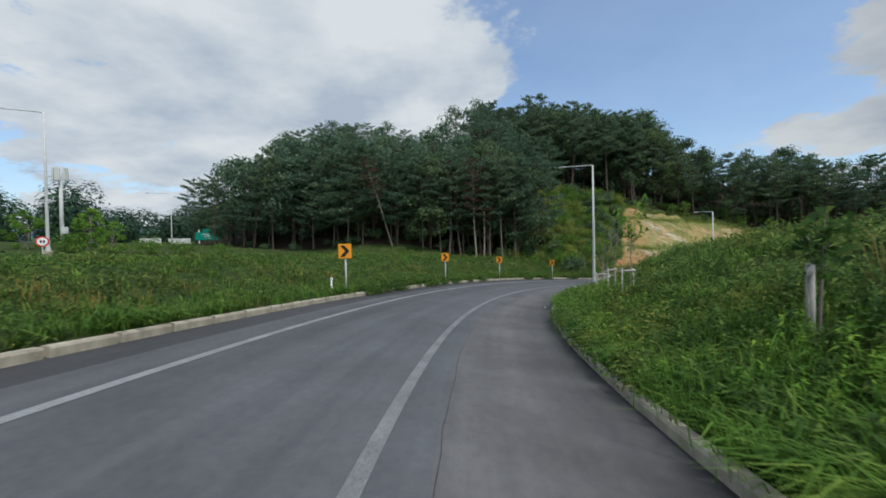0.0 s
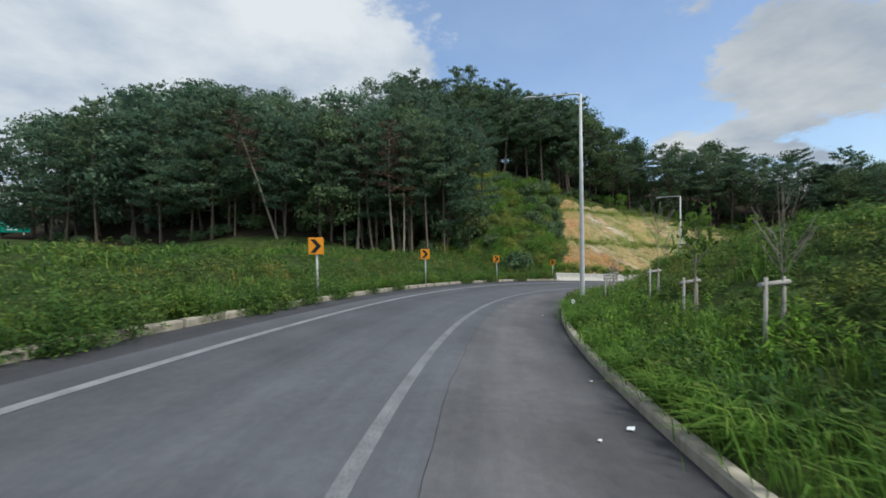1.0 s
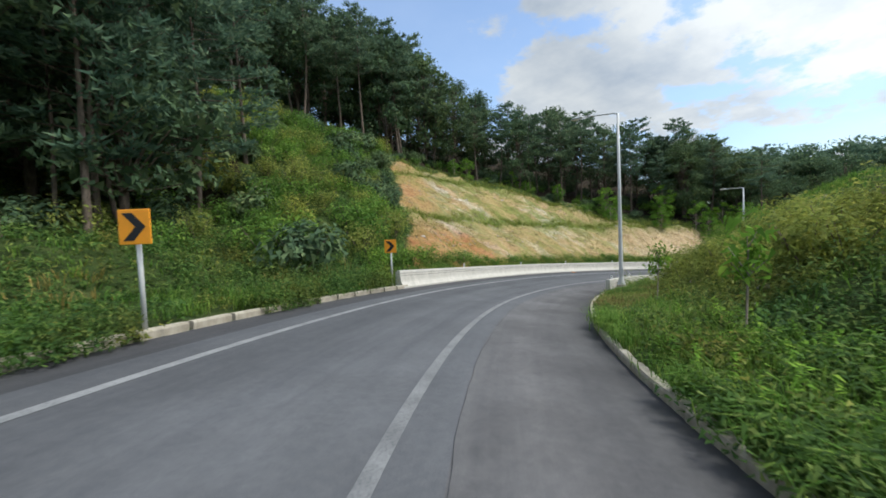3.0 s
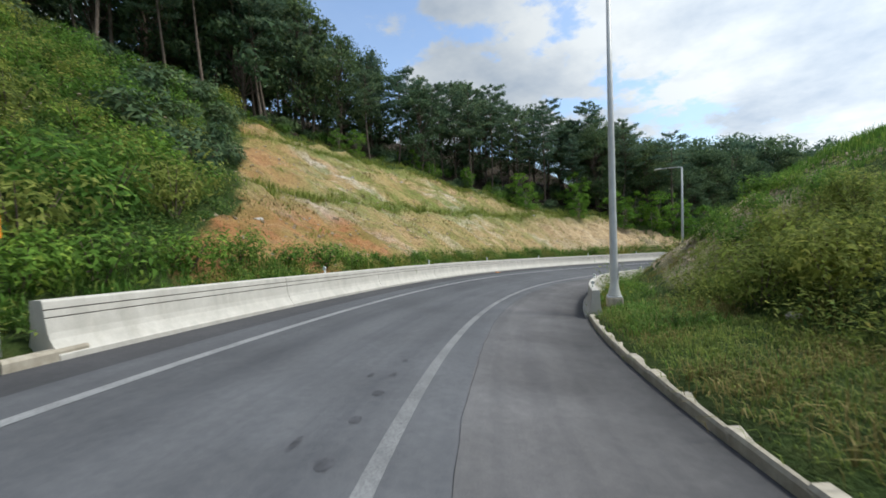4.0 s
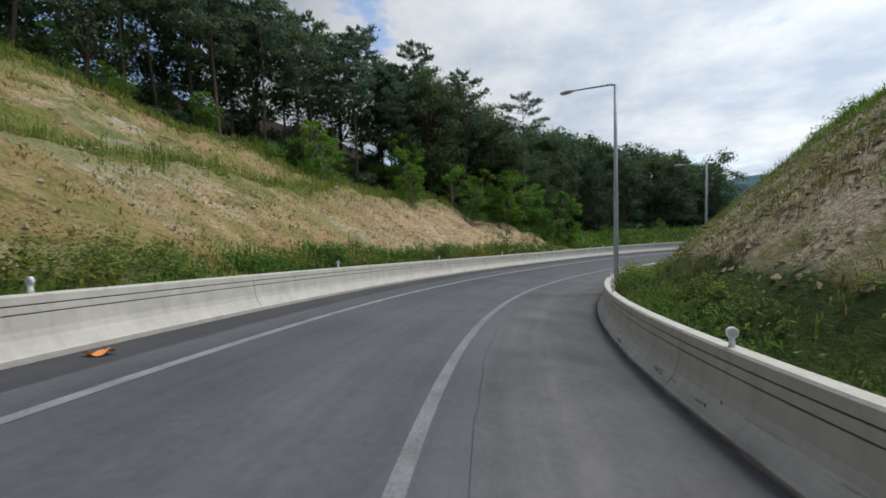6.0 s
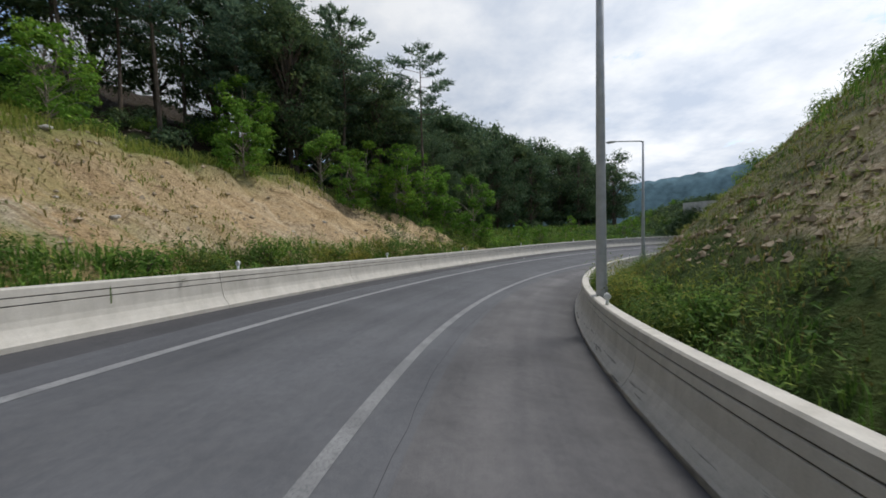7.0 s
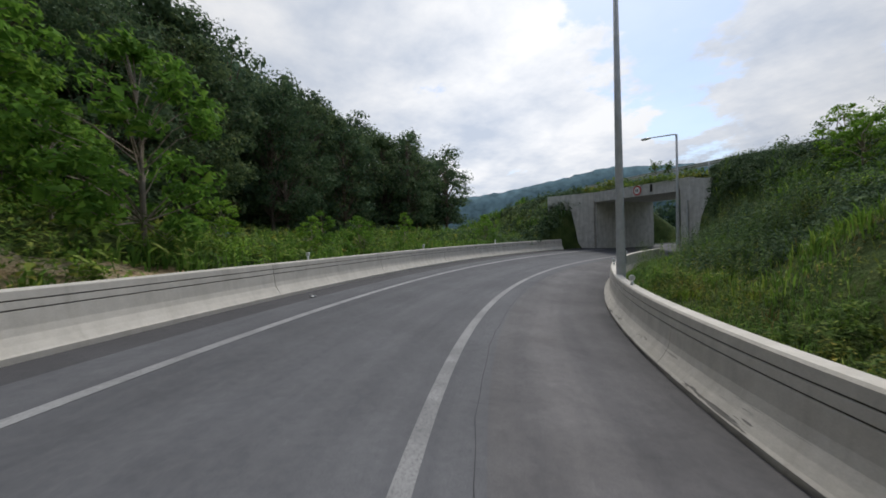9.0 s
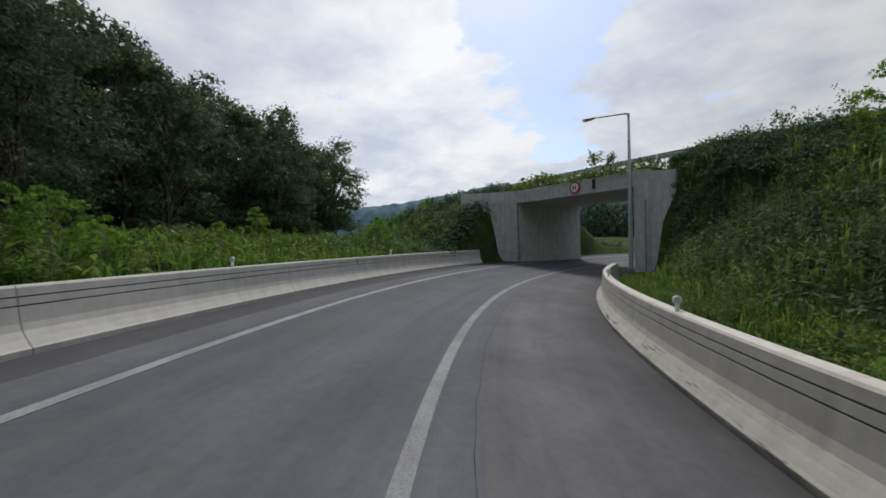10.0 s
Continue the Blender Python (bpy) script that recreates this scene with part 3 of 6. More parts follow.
# ---------------------------------------------------------------- where the repeated things stand
LEFT_STUBS = (68.3, 75.0, 82.0, 89.2, 96.2, 103.0, 110.0, 117.0, 124.0)
RIGHT_STUBS = (62.6, 68.0, 75.2, 82.0, 88.5, 103.0, 109.2, 115.4, 121.5)
CHEVRONS = ((-3.86, 15.61), (0.15, 27.52), (5.10, 35.78), (12.22, 44.20), (20.66, 51.25))
# x, y, foot, top, reach and turn of the arm
LAMPS = ((11.5, 30.1, -2.45, 7.2, 2.5, 3), (32.6, 47.62, -4.45, 4.7, 2.3, 0), (57.96, 49.75, -6.9, 1.78, 2.25, -6), (75.06, 40.05, -7.3, 0.27, 2.1, 30), (83.98, 23.98, -7.5, 0.02, 2.1, 0))
WOOD_EDGE = ((27, 90), (33, 60), (36, 44), (40, 31), (43, 22), (46, 17.5), (50, 14.5), (56, 16), (60, 25))
WOOD_END = ((100, 14), (106, 14), (112, 15), (118, 17), (126, 21), (136, 29), (142, 48))


# ---------------------------------------------------------------- ground
def build_ground():
    ss = np.concatenate([np.arange(-140, -20, 4.0), np.arange(-20, 54, 0.7), np.arange(54, 108, 0.4), np.arange(108, 150, 0.7), np.arange(150, 200.1, 4.0)])

    def side(dd):
        S, D = np.meshgrid(ss, dd, indexing="ij")
        x, y = plan(S, D)
        z = ground_z(S, D)
        return S, D, np.stack([x, y, z], -1).reshape(-1, 3)

    ld = -np.concatenate([[4.0, 4.72, 4.97, 5.3], np.arange(5.6, 14, 0.36), np.arange(14, 24, 0.6), np.arange(24, 42, 1.0), np.arange(42, 90, 4.0), [95, 120, 160, 240, 400]])
    rd = np.concatenate([[2.3, 2.9, 3.0, 3.35], np.arange(3.6, 12, 0.36), np.arange(12, 21, 1.0), [22, 25, 28, 31]])
    S1, D1, V1 = side(ld)
    S2, D2, V2 = side(rd)
    # the ground dips under the roadway's edges
    for S, D, V in ((S1, D1, V1), (S2, D2, V2)):
        barred = (D.ravel() < 0) & (S.ravel() > 53.4) & (S.ravel() < 132) | (D.ravel() > 0) & (S.ravel() > 61.0) & (S.ravel() < 129)
        edge = (D.ravel() > np.where(barred, -5.2, -4.75)) & (D.ravel() < np.where(barred, 3.25, 2.95))
        V[edge, 2] = surf(S.ravel(), D.ravel())[edge, 2] - 0.10
    # inside the bend the ground closes towards the middle of the loop
    n, m = S2.shape
    W2 = V2.reshape(n, m, 3)
    for k, f in ((m - 4, 0.25), (m - 3, 0.5), (m - 2, 0.75), (m - 1, 1.0)):
        W2[:, k] = W2[:, m - 5] * (1 - f) + np.array([47.0, 8.0, 0.5]) * f
    V = np.concatenate([V1, V2])
    F = np.concatenate([grid_faces(len(ss), len(ld))[:, ::-1], grid_faces(len(ss), len(rd), len(V1))])
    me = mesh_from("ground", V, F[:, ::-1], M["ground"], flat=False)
    S, D = np.concatenate([S1.ravel(), S2.ravel()]), np.concatenate([D1.ravel(), D2.ravel()])
    o = -D
    earth = smooth(-1.5, 2.0, S - bare_from(o)) * (1 - smooth(-0.6, 1.2, o - crest(S))) * smooth(5.2, 6.6, o) * (1 - smooth(107, 111, S))
    berm = np.maximum.reduce([np.exp(-((o - c) / 1.3) ** 2) for c in (13.6, 22.6, 32.2)])
    stony = (0.62 * smooth(59, 64, S) + 0.38 * smooth(70, 79, S)) * (1 - 0.45 * smooth(83, 92, S)) * (1 - smooth(103, 109, S)) * smooth(4.4, 6.0, D) * (1 - smooth(9.0, 13.0, D)) * 0.85
    add_values(me, "earth", earth)
    add_values(me, "shelf", 0.95 * berm)
    add_values(me, "lie", np.stack([S + 0.4 * o, o, 0 * S], -1))
    add_values(me, "stony", stony)
    add_values(me, "lush", (1 - smooth(84, 94, S)) * (0.7 + 0.3 * smooth(10, 16, o)) * (0.5 + 0.5 * smooth(1, 10, S - bare_from(o))))
    add_values(me, "tan", 0.8 * smooth(82, 92, S))
    add_values(me, "rust", np.maximum(smooth(0, 3, 69 + 0.2 * o - S) * (1 - smooth(9.5, 12.5, o)) * 0.9, 0.7 * smooth(0, 4, bare_from(o) + 5.5 - S)))
    # where the wood floor gets its shade-darkened litter colour
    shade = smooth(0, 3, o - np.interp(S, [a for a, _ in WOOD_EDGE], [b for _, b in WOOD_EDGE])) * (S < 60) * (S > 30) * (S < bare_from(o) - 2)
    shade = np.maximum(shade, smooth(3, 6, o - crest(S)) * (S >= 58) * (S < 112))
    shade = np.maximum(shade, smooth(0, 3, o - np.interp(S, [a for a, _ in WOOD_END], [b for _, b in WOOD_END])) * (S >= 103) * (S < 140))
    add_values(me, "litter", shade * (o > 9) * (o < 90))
    return tagged(part("ground", me, None, None), "grassy ground with a bared orange hillside and stony bank", "ground", kind="structure")


ground = build_ground()


def build_plain():
    n = 64
    r = np.array([0.5, 150, 400, 900, 2000, 4500])
    a = np.linspace(0, 2 * math.pi, n + 1)
    A, R = np.meshgrid(a, r, indexing="ij")
    V = np.stack([40 + R * np.sin(A), 20 + R * np.cos(A), np.full(A.shape, -11.5) - R * 0.002], -1)
    me = mesh_from("plain", V, grid_faces(n + 1, len(r))[:, ::-1], M["ground"], flat=False)
    return tagged(part("ground", me, None, None), "green lowland that reaches the horizon", "ground", kind="structure")


build_plain()


# ---------------------------------------------------------------- roadway
def strip(name, s0, s1, dd, up, mat, step=0.5, wave=None):
    ss = np.arange(s0, s1 + step / 2, step)
    S, D = np.meshgrid(ss, np.asarray(dd, float), indexing="ij")
    if wave is not None:
        D = D + wave(S)
    V = surf(S, D, up).reshape(-1, 3)
    me = mesh_from(name, V, grid_faces(len(ss), len(dd)), mat, flat=False)
    add_values(me, "lane", np.stack([S.ravel(), D.ravel(), 0 * S.ravel()], -1))
    return part(name, me, None, road)


road = thing("road", Matrix(), "grey asphalt ramp with a wide shoulder, bending steadily", "road", kind="structure")
strip("lane", -140, 185, np.linspace(-4.0, 0.54, 8), 0.0, M["lane"])
strip("shoulder", -140, 185, np.linspace(0.53, 3.0, 8), -0.002, M["shoulder"])
strip("gutter", -140, 185, (-4.80, -4.4, -4.01), -0.004, M["gutter"])
strip("joint", -140, 185, (0.524, 0.531), 0.004, M["crack"], wave=lambda s: np.interp(s, (52, 70, 88, 100, 113), (0.03, -0.03, -0.11, -0.08, -0.05)) + 0.02 * np.sin(s * 0.7) + 0.012 * np.sin(s * 2.1) + 0.010 * np.sin(s * 5.3))
tagged(strip("edge_line", -140, 185, (-3.40, -3.25), 0.005, M["paint"], wave=lambda s: np.interp(s, (-20, 0, 15, 40, 74, 88, 100, 114), (0.18, 0.17, 0.06, 0.0, 0.0, 0.13, 0.20, 0.13))), "worn white edge line")
tagged(strip("edge_line", -140, 185, (-0.074, 0.074), 0.005, M["paint_worn"], wave=lambda s: np.interp(s, (0, 8, 28, 40, 52, 68, 80, 88, 98, 112), (0.02, 0.02, -0.02, 0.0, -0.035, 0.035, 0.0, -0.04, 0.02, 0.0))), "worn white solid line beside the shoulder")


def stain(s, d, length, width, seed):
    """A thin dark spill on the lane."""
    r = random.Random(seed)
    bm = bmesh.new()
    vs = []
    for k in range(22):
        a = k / 22 * 2 * math.pi
        q = 1 + 0.3 * noise.noise(Vector((math.cos(a) * 1.5, math.sin(a) * 1.5, seed)))
        p = surf(s + math.cos(a) * length * q, d + math.sin(a) * width * q, 0.004)
        vs.append(bm.verts.new(p))
    bm.faces.new(vs[::-1])
    bmesh.ops.recalc_face_normals(bm, faces=bm.faces)
    return part("stain", bm, M["stain"], road)


for k, (s, d, a, b) in enumerate(((51.95, -0.42, 0.13, 0.09), (52.2, -0.78, 0.16, 0.05), (52.75, -0.46, 0.12, 0.07), (53.5, -0.46, 0.14, 0.08), (54.2, -0.48, 0.12, 0.06), (54.9, -0.5, 0.10, 0.05), (54.1, -0.75, 0.10, 0.05), (49.6, -0.9, 0.08, 0.05))):
    stain(s, d, a * 0.8, b * 0.75, k + 3)

# ---------------------------------------------------------------- kerbs
def kerb_mesh():
    bm = bmesh.new()
    prof = ((-0.09, -0.12), (-0.09, 0.11), (-0.07, 0.145), (0.05, 0.15), (0.085, 0.12), (0.10, -0.12))
    for k, y in enumerate((-0.496, 0.496)):
        for x, z in prof:
            bm.verts.new((x, y, z))
    bm.verts.ensure_lookup_table()
    n = len(prof)
    for i in range(n):
        bm.faces.new((bm.verts[i], bm.verts[(i + 1) % n], bm.verts[n + (i + 1) % n], bm.verts[n + i]))
    bm.faces.new([bm.verts[i] for i in range(n)][::-1])
    bm.faces.new([bm.verts[n + i] for i in range(n)])
    bmesh.ops.recalc_face_normals(bm, faces=bm.faces)
    me = bpy.data.meshes.new("kerb_stone")
    bm.to_mesh(me)
    bm.free()
    me.materials.append(M["kerb"])
    return me


rng = random.Random(3)
KERB = kerb_mesh()


def kerb(s0, s1, d, flip, label):
    k = thing("kerb", Matrix(), label, "kerb", kind="structure")
    s = s0
    while s < s1:
        ob = part("kerb_stone", KERB, None, k)
        ob.matrix_basis = at_road(s + 0.5, d + (0 if flip else float(np.interp(s, (38, 50, 61), (0, 0.13, 0.08)))) + rng.uniform(-0.005, 0.005), rng.uniform(-0.006, 0.004), 180 if flip else 0) @ pose(0, 0, 0, -math.degrees(math.atan(0.07)) * (-1 if flip else 1), 0, rng.uniform(-0.2, 0.2))
        s += 1.0
    return k


kerb(-20, 53.2, -4.86, True, "pale concrete kerb stones half hidden by grass")
kerb(-20, 61.0, 2.90, False, "pale concrete kerb stones beside the shoulder, overgrown")


# ---------------------------------------------------------------- concrete barriers
FACE = (
    (0.00, -0.05), (0.0, 0.07), (0.025, 0.095), (0.085, 0.18), (0.135, 0.27), (0.160, 0.36), (0.172, 0.47), (0.180, 0.548), (0.196, 0.552), (0.197, 0.567), (0.182, 0.571),
    (0.190, 0.655), (0.206, 0.659), (0.207, 0.674), (0.192, 0.678), (0.202, 0.775), (0.222, 0.80), (0.378, 0.80), (0.398, 0.775), (0.42, 0.36), (0.465, 0.18), (0.50, 0.07), (0.50, -0.2),
)


def barrier_shift(s, side):
    """How far a barrier strays to the right of its mean line."""
    if side < 0:
        return np.interp(s, (86, 95, 101, 106, 115), (0.0, 0.09, 0.18, 0.16, 0.05))
    return np.interp(s, (61, 80, 92, 104, 114), (0.0, -0.06, -0.12, -0.16, -0.05))


def barrier_section(s0, s1, d, side, parent, up=0.0):
    """One cast length: sloping toe, two grooves and a flat top. side: -1 left of the road, 1 right of it."""
    ss = np.linspace(s0, s1, max(2, int((s1 - s0) / 0.6) + 1))
    d = d + barrier_shift(ss, side)
    rows = [surf(ss, d + side * x, 0) * (1, 1, 0) + np.stack([0 * ss, 0 * ss, surf(ss, d)[:, 2] + z + up], -1) for x, z in FACE]
    V = np.stack(rows, 1)
    n, m = V.shape[:2]
    F = grid_faces(n, m)
    caps = [np.arange(m)[None, :], (np.arange(m) + (n - 1) * m)[None, ::-1]]
    if side < 0:
        F, caps = F[:, ::-1], [c[:, ::-1] for c in caps]
    me = mesh_from("barrier_section", V.reshape(-1, 3), [F, caps[0], caps[1]], M["concrete"])
    add_values(me, "rise", np.stack([np.repeat(ss, m), np.tile([z for _, z in FACE], n), np.full(n * m, max(side, 0.0))], -1))
    ob = part("barrier_section", me, None, parent)
    # dark strips along both notches, standing in for the shade inside them
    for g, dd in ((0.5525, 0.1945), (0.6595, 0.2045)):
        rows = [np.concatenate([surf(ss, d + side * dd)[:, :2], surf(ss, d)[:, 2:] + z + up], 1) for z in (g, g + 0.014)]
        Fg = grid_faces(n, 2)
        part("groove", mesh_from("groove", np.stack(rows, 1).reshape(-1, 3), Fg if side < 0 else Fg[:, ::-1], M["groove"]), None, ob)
    return ob


def barrier(s0, s1, d, side, length, label):
    b = thing("concrete_barrier", Matrix(), label, "barrier")
    s = s0
    while s < s1 - 0.5:
        e = min(s + length, s1)
        barrier_section(s + 0.006, e - 0.006, d, side, b)
        s = e
    return b


barrier(53.6, 131.5, -4.76, -1, 5.0, "pale cast concrete barrier with two grooves, below the bared slope")
barrier(61.2, 129.0, 2.80, 1, 5.0, "pale cast concrete barrier with two grooves along the shoulder")


# ---------------------------------------------------------------- reflector posts
def reflector(kind):
    ob = thing("delineator", Matrix(), "small white round reflector on a short stub, on the barrier" if kind == "low" else "white roadside reflector post with a round head, in the grass", "delineator", "reflectors along the ramp")
    bm = bmesh.new()
    h = 0.10 if kind == "low" else 0.66
    tube(bm, ((0, 0, -0.25 if kind != "low" else -0.02), (0, 0, h)), (0.03, 0.028), 10)
    part("stub" if kind == "low" else "post", bm, M["white"], ob)
    bm = bmesh.new()
    disc(bm, 0.06, 0.035, (0, 0, h + 0.05), (90, 0, 0), 20)
    bmesh.ops.bevel(bm, geom=bm.edges[:], offset=0.006, segments=1, affect="EDGES")
    head = part("head", bm, M["white"], ob)
    bm = bmesh.new()
    disc(bm, 0.045, 0.006, (0, -0.02, h + 0.05), (90, 0, 0), 20)
    part("lens", bm, M["lens"], head)
    return ob


low = reflector("low")
low.matrix_basis = at_road(60.5, -5.06, 0.78)
for s in LEFT_STUBS:
    copy_thing(low, at_road(s, -5.06 + float(barrier_shift(s, -1)), 0.78))
for s in RIGHT_STUBS:
    copy_thing(low, at_road(s, 3.10 + float(barrier_shift(s, 1)), 0.815))
post = reflector("high")
post.matrix_basis = at_road(12.2, -5.35, -0.02)
for s, d in ((26.5, 3.2), (37.8, 3.15)):
    copy_thing(post, at_road(s, d, -0.10))


# ---------------------------------------------------------------- chevron signs
def chevron_sign():
    ob = thing("chevron_sign", Matrix(), "amber warning sign with a black chevron on a galvanised post", "road sign", "chevron signs round the bend")
    bm = bmesh.new()
    tube(bm, ((0, 0, -0.3), (0, 0, 1.86)), (0.038, 0.038), 12)
    part("post", bm, M["steel"], ob)
    bm = bmesh.new()
    box(bm, (0.53, 0.025, 0.57), (0, -0.06, 1.65), bevel=0.01)
    panel = part("panel", bm, M["amber"], ob)
    # the chevron points right, two slanted bars meeting
    bm = bmesh.new()
    for sgn in (1, -1):
        pts = ((-0.19, 0.225 * sgn), (-0.02, 0.225 * sgn), (0.19, 0.0), (0.02, 0.0))
        vs = [bm.verts.new((x, -0.0765, 1.65 + z)) for x, z in pts]
        bm.faces.new(vs if sgn < 0 else vs[::-1])
    r = bmesh.ops.extrude_face_region(bm, geom=bm.faces[:])
    bmesh.ops.translate(bm, verts=[v for v in r["geom"] if isinstance(v, bmesh.types.BMVert)], vec=(0, 0.003, 0))
    part("chevron", bm, M["black"], panel, "black chevron")
    for z in (1.5, 1.8):
        bm = bmesh.new()
        box(bm, (0.14, 0.09, 0.035), (0, -0.012, z), bevel=0.005)
        part("clamp", bm, M["steel_dark"], ob)
    return ob


first_chevron = chevron_sign()
for i, (x, y) in enumerate(CHEVRONS):
    s, d = (float(v[0]) for v in station(x, y))
    m = pose(x, y, float(surf(s, d)[2]) + 0.17, 0, 0, 8 - math.degrees(float(along(s)[3])))
    if i == 0:
        first_chevron.matrix_basis = m
    else:
        copy_thing(first_chevron, m)


# ---------------------------------------------------------------- street lamps
def street_lamp(height, reach, label, mat="steel"):
    ob = thing("street_lamp", Matrix(), label, "street lamp", "street lamps along the ramp")
    bm = bmesh.new()
    tube(bm, ((0, 0, 0.07), (0, 0, 0.12), (0, 0, 0.35), (0, 0, 0.5), (0, 0, height * 0.5), (0, 0, height)), (0.19, 0.18, 0.125, 0.112, 0.088, 0.058) if mat == "steel" else (0.12, 0.118, 0.114, 0.11, 0.088, 0.058), 16)
    part("pole", bm, M[mat], ob)
    if mat == "steel":
        bm = bmesh.new()
        box(bm, (0.44, 0.44, 0.55), (0, 0, -0.22), bevel=0.04)
        part("footing", bm, M["kerb"], ob, "rough concrete footing")
    bm = bmesh.new()
    box(bm, (0.40, 0.40, 0.025) if mat == "steel" else (0.27, 0.27, 0.025), (0, 0, 0.068), bevel=0.006)
    part("base_plate", bm, M["steel_dark"], ob)
    bm = bmesh.new()
    box(bm, (0.012, 0.14, 0.36), (0.108, 0, 0.75), bevel=0.004)
    part("service_door", bm, M["steel_dark"], ob)
    bm = bmesh.new()
    tube(bm, ((0, 0, height - 0.10), (-0.05, 0, height - 0.01), (-0.18, 0, height + 0.03), (-reach * 0.5, 0, height + 0.08), (-reach + 0.5, 0, height + 0.11)), (0.055, 0.05, 0.042, 0.036, 0.032), 10)
    part("arm", bm, M[mat], ob)
    bm = bmesh.new()
    tube(bm, ((-reach + 0.58, 0, height + 0.11), (-reach + 0.45, 0, height + 0.115), (-reach + 0.2, 0, height + 0.11), (-reach - 0.02, 0, height + 0.085), (-reach - 0.1, 0, height + 0.07)), (0.045, 0.085, 0.12, 0.10, 0.03), 12)
    bmesh.ops.scale(bm, vec=(1, 1.25, 0.62), space=Matrix.Translation((reach - 0.2, 0, -height - 0.1)), verts=bm.verts)
    lum = part("luminaire", bm, M["steel"], ob, "flat grey luminaire")
    bm = bmesh.new()
    box(bm, (0.36, 0.17, 0.03), (-reach + 0.2, 0, height + 0.045), (0, -4, 0), bevel=0.008)
    part("lens", bm, M["lens"], lum)
    return ob


for x, y, base, top, reach, turn in LAMPS:
    s = float(station(x, y)[0][0])
    lamp = street_lamp(top - base, reach, "tall grey steel street lamp with one arm over the ramp" if s < 80 else "weathered grey street lamp with one arm behind the barrier", "steel" if s < 80 else "steel_dark")
    lamp.matrix_basis = pose(x, y, base, 0, 0, turn - math.degrees(float(along(s)[3])))


# ---------------------------------------------------------------- leaves, blades, trees
nrng = np.random.default_rng(11)


def leaves_at(P, size, aspect, normals=None, droop=0.0, r=nrng):
    """A pointed three-cornered leaf at each point; returns vertices and faces."""
    n = len(P)
    if normals is None:
        normals = r.normal(size=(n, 3))
    N = normals / np.maximum(np.linalg.norm(normals, axis=1, keepdims=True), 1e-6)
    T = np.cross(N, r.normal(size=(n, 3)))
    T /= np.maximum(np.linalg.norm(T, axis=1, keepdims=True), 1e-6)
    T[:, 2] -= droop
    B = np.cross(N, T)
    L = (size * r.uniform(0.65, 1.35, n))[:, None]
    W = L * aspect
    V = np.stack([P - T * L * 0.5 - B * W * 0.5, P - T * L * 0.35 + B * W * 0.5, P + T * L * 0.6], 1)
    return V.reshape(-1, 3), np.arange(n * 3).reshape(n, 3)


def blades_from(P, Dv, length, width, r=nrng):
    """A thin pointed blade from each point along its direction."""
    n = len(P)
    Dv = Dv / np.linalg.norm(Dv, axis=1, keepdims=True)
    S = np.cross(Dv, r.normal(size=(n, 3)))
    S /= np.linalg.norm(S, axis=1, keepdims=True)
    L = (length * r.uniform(0.7, 1.3, n))[:, None]
    V = np.stack([P - S * width * 0.5, P + Dv * L, P + Dv * L * 0.15 + S * width * 0.5], 1)
    return V.reshape(-1, 3), np.arange(n * 3).reshape(n, 3)


def joined(chunks):
    V, F, off = [], [], 0
    for v, f in chunks:
        V.append(v), F.append(f + off)
        off += len(v)
    return np.concatenate(V), np.concatenate(F)


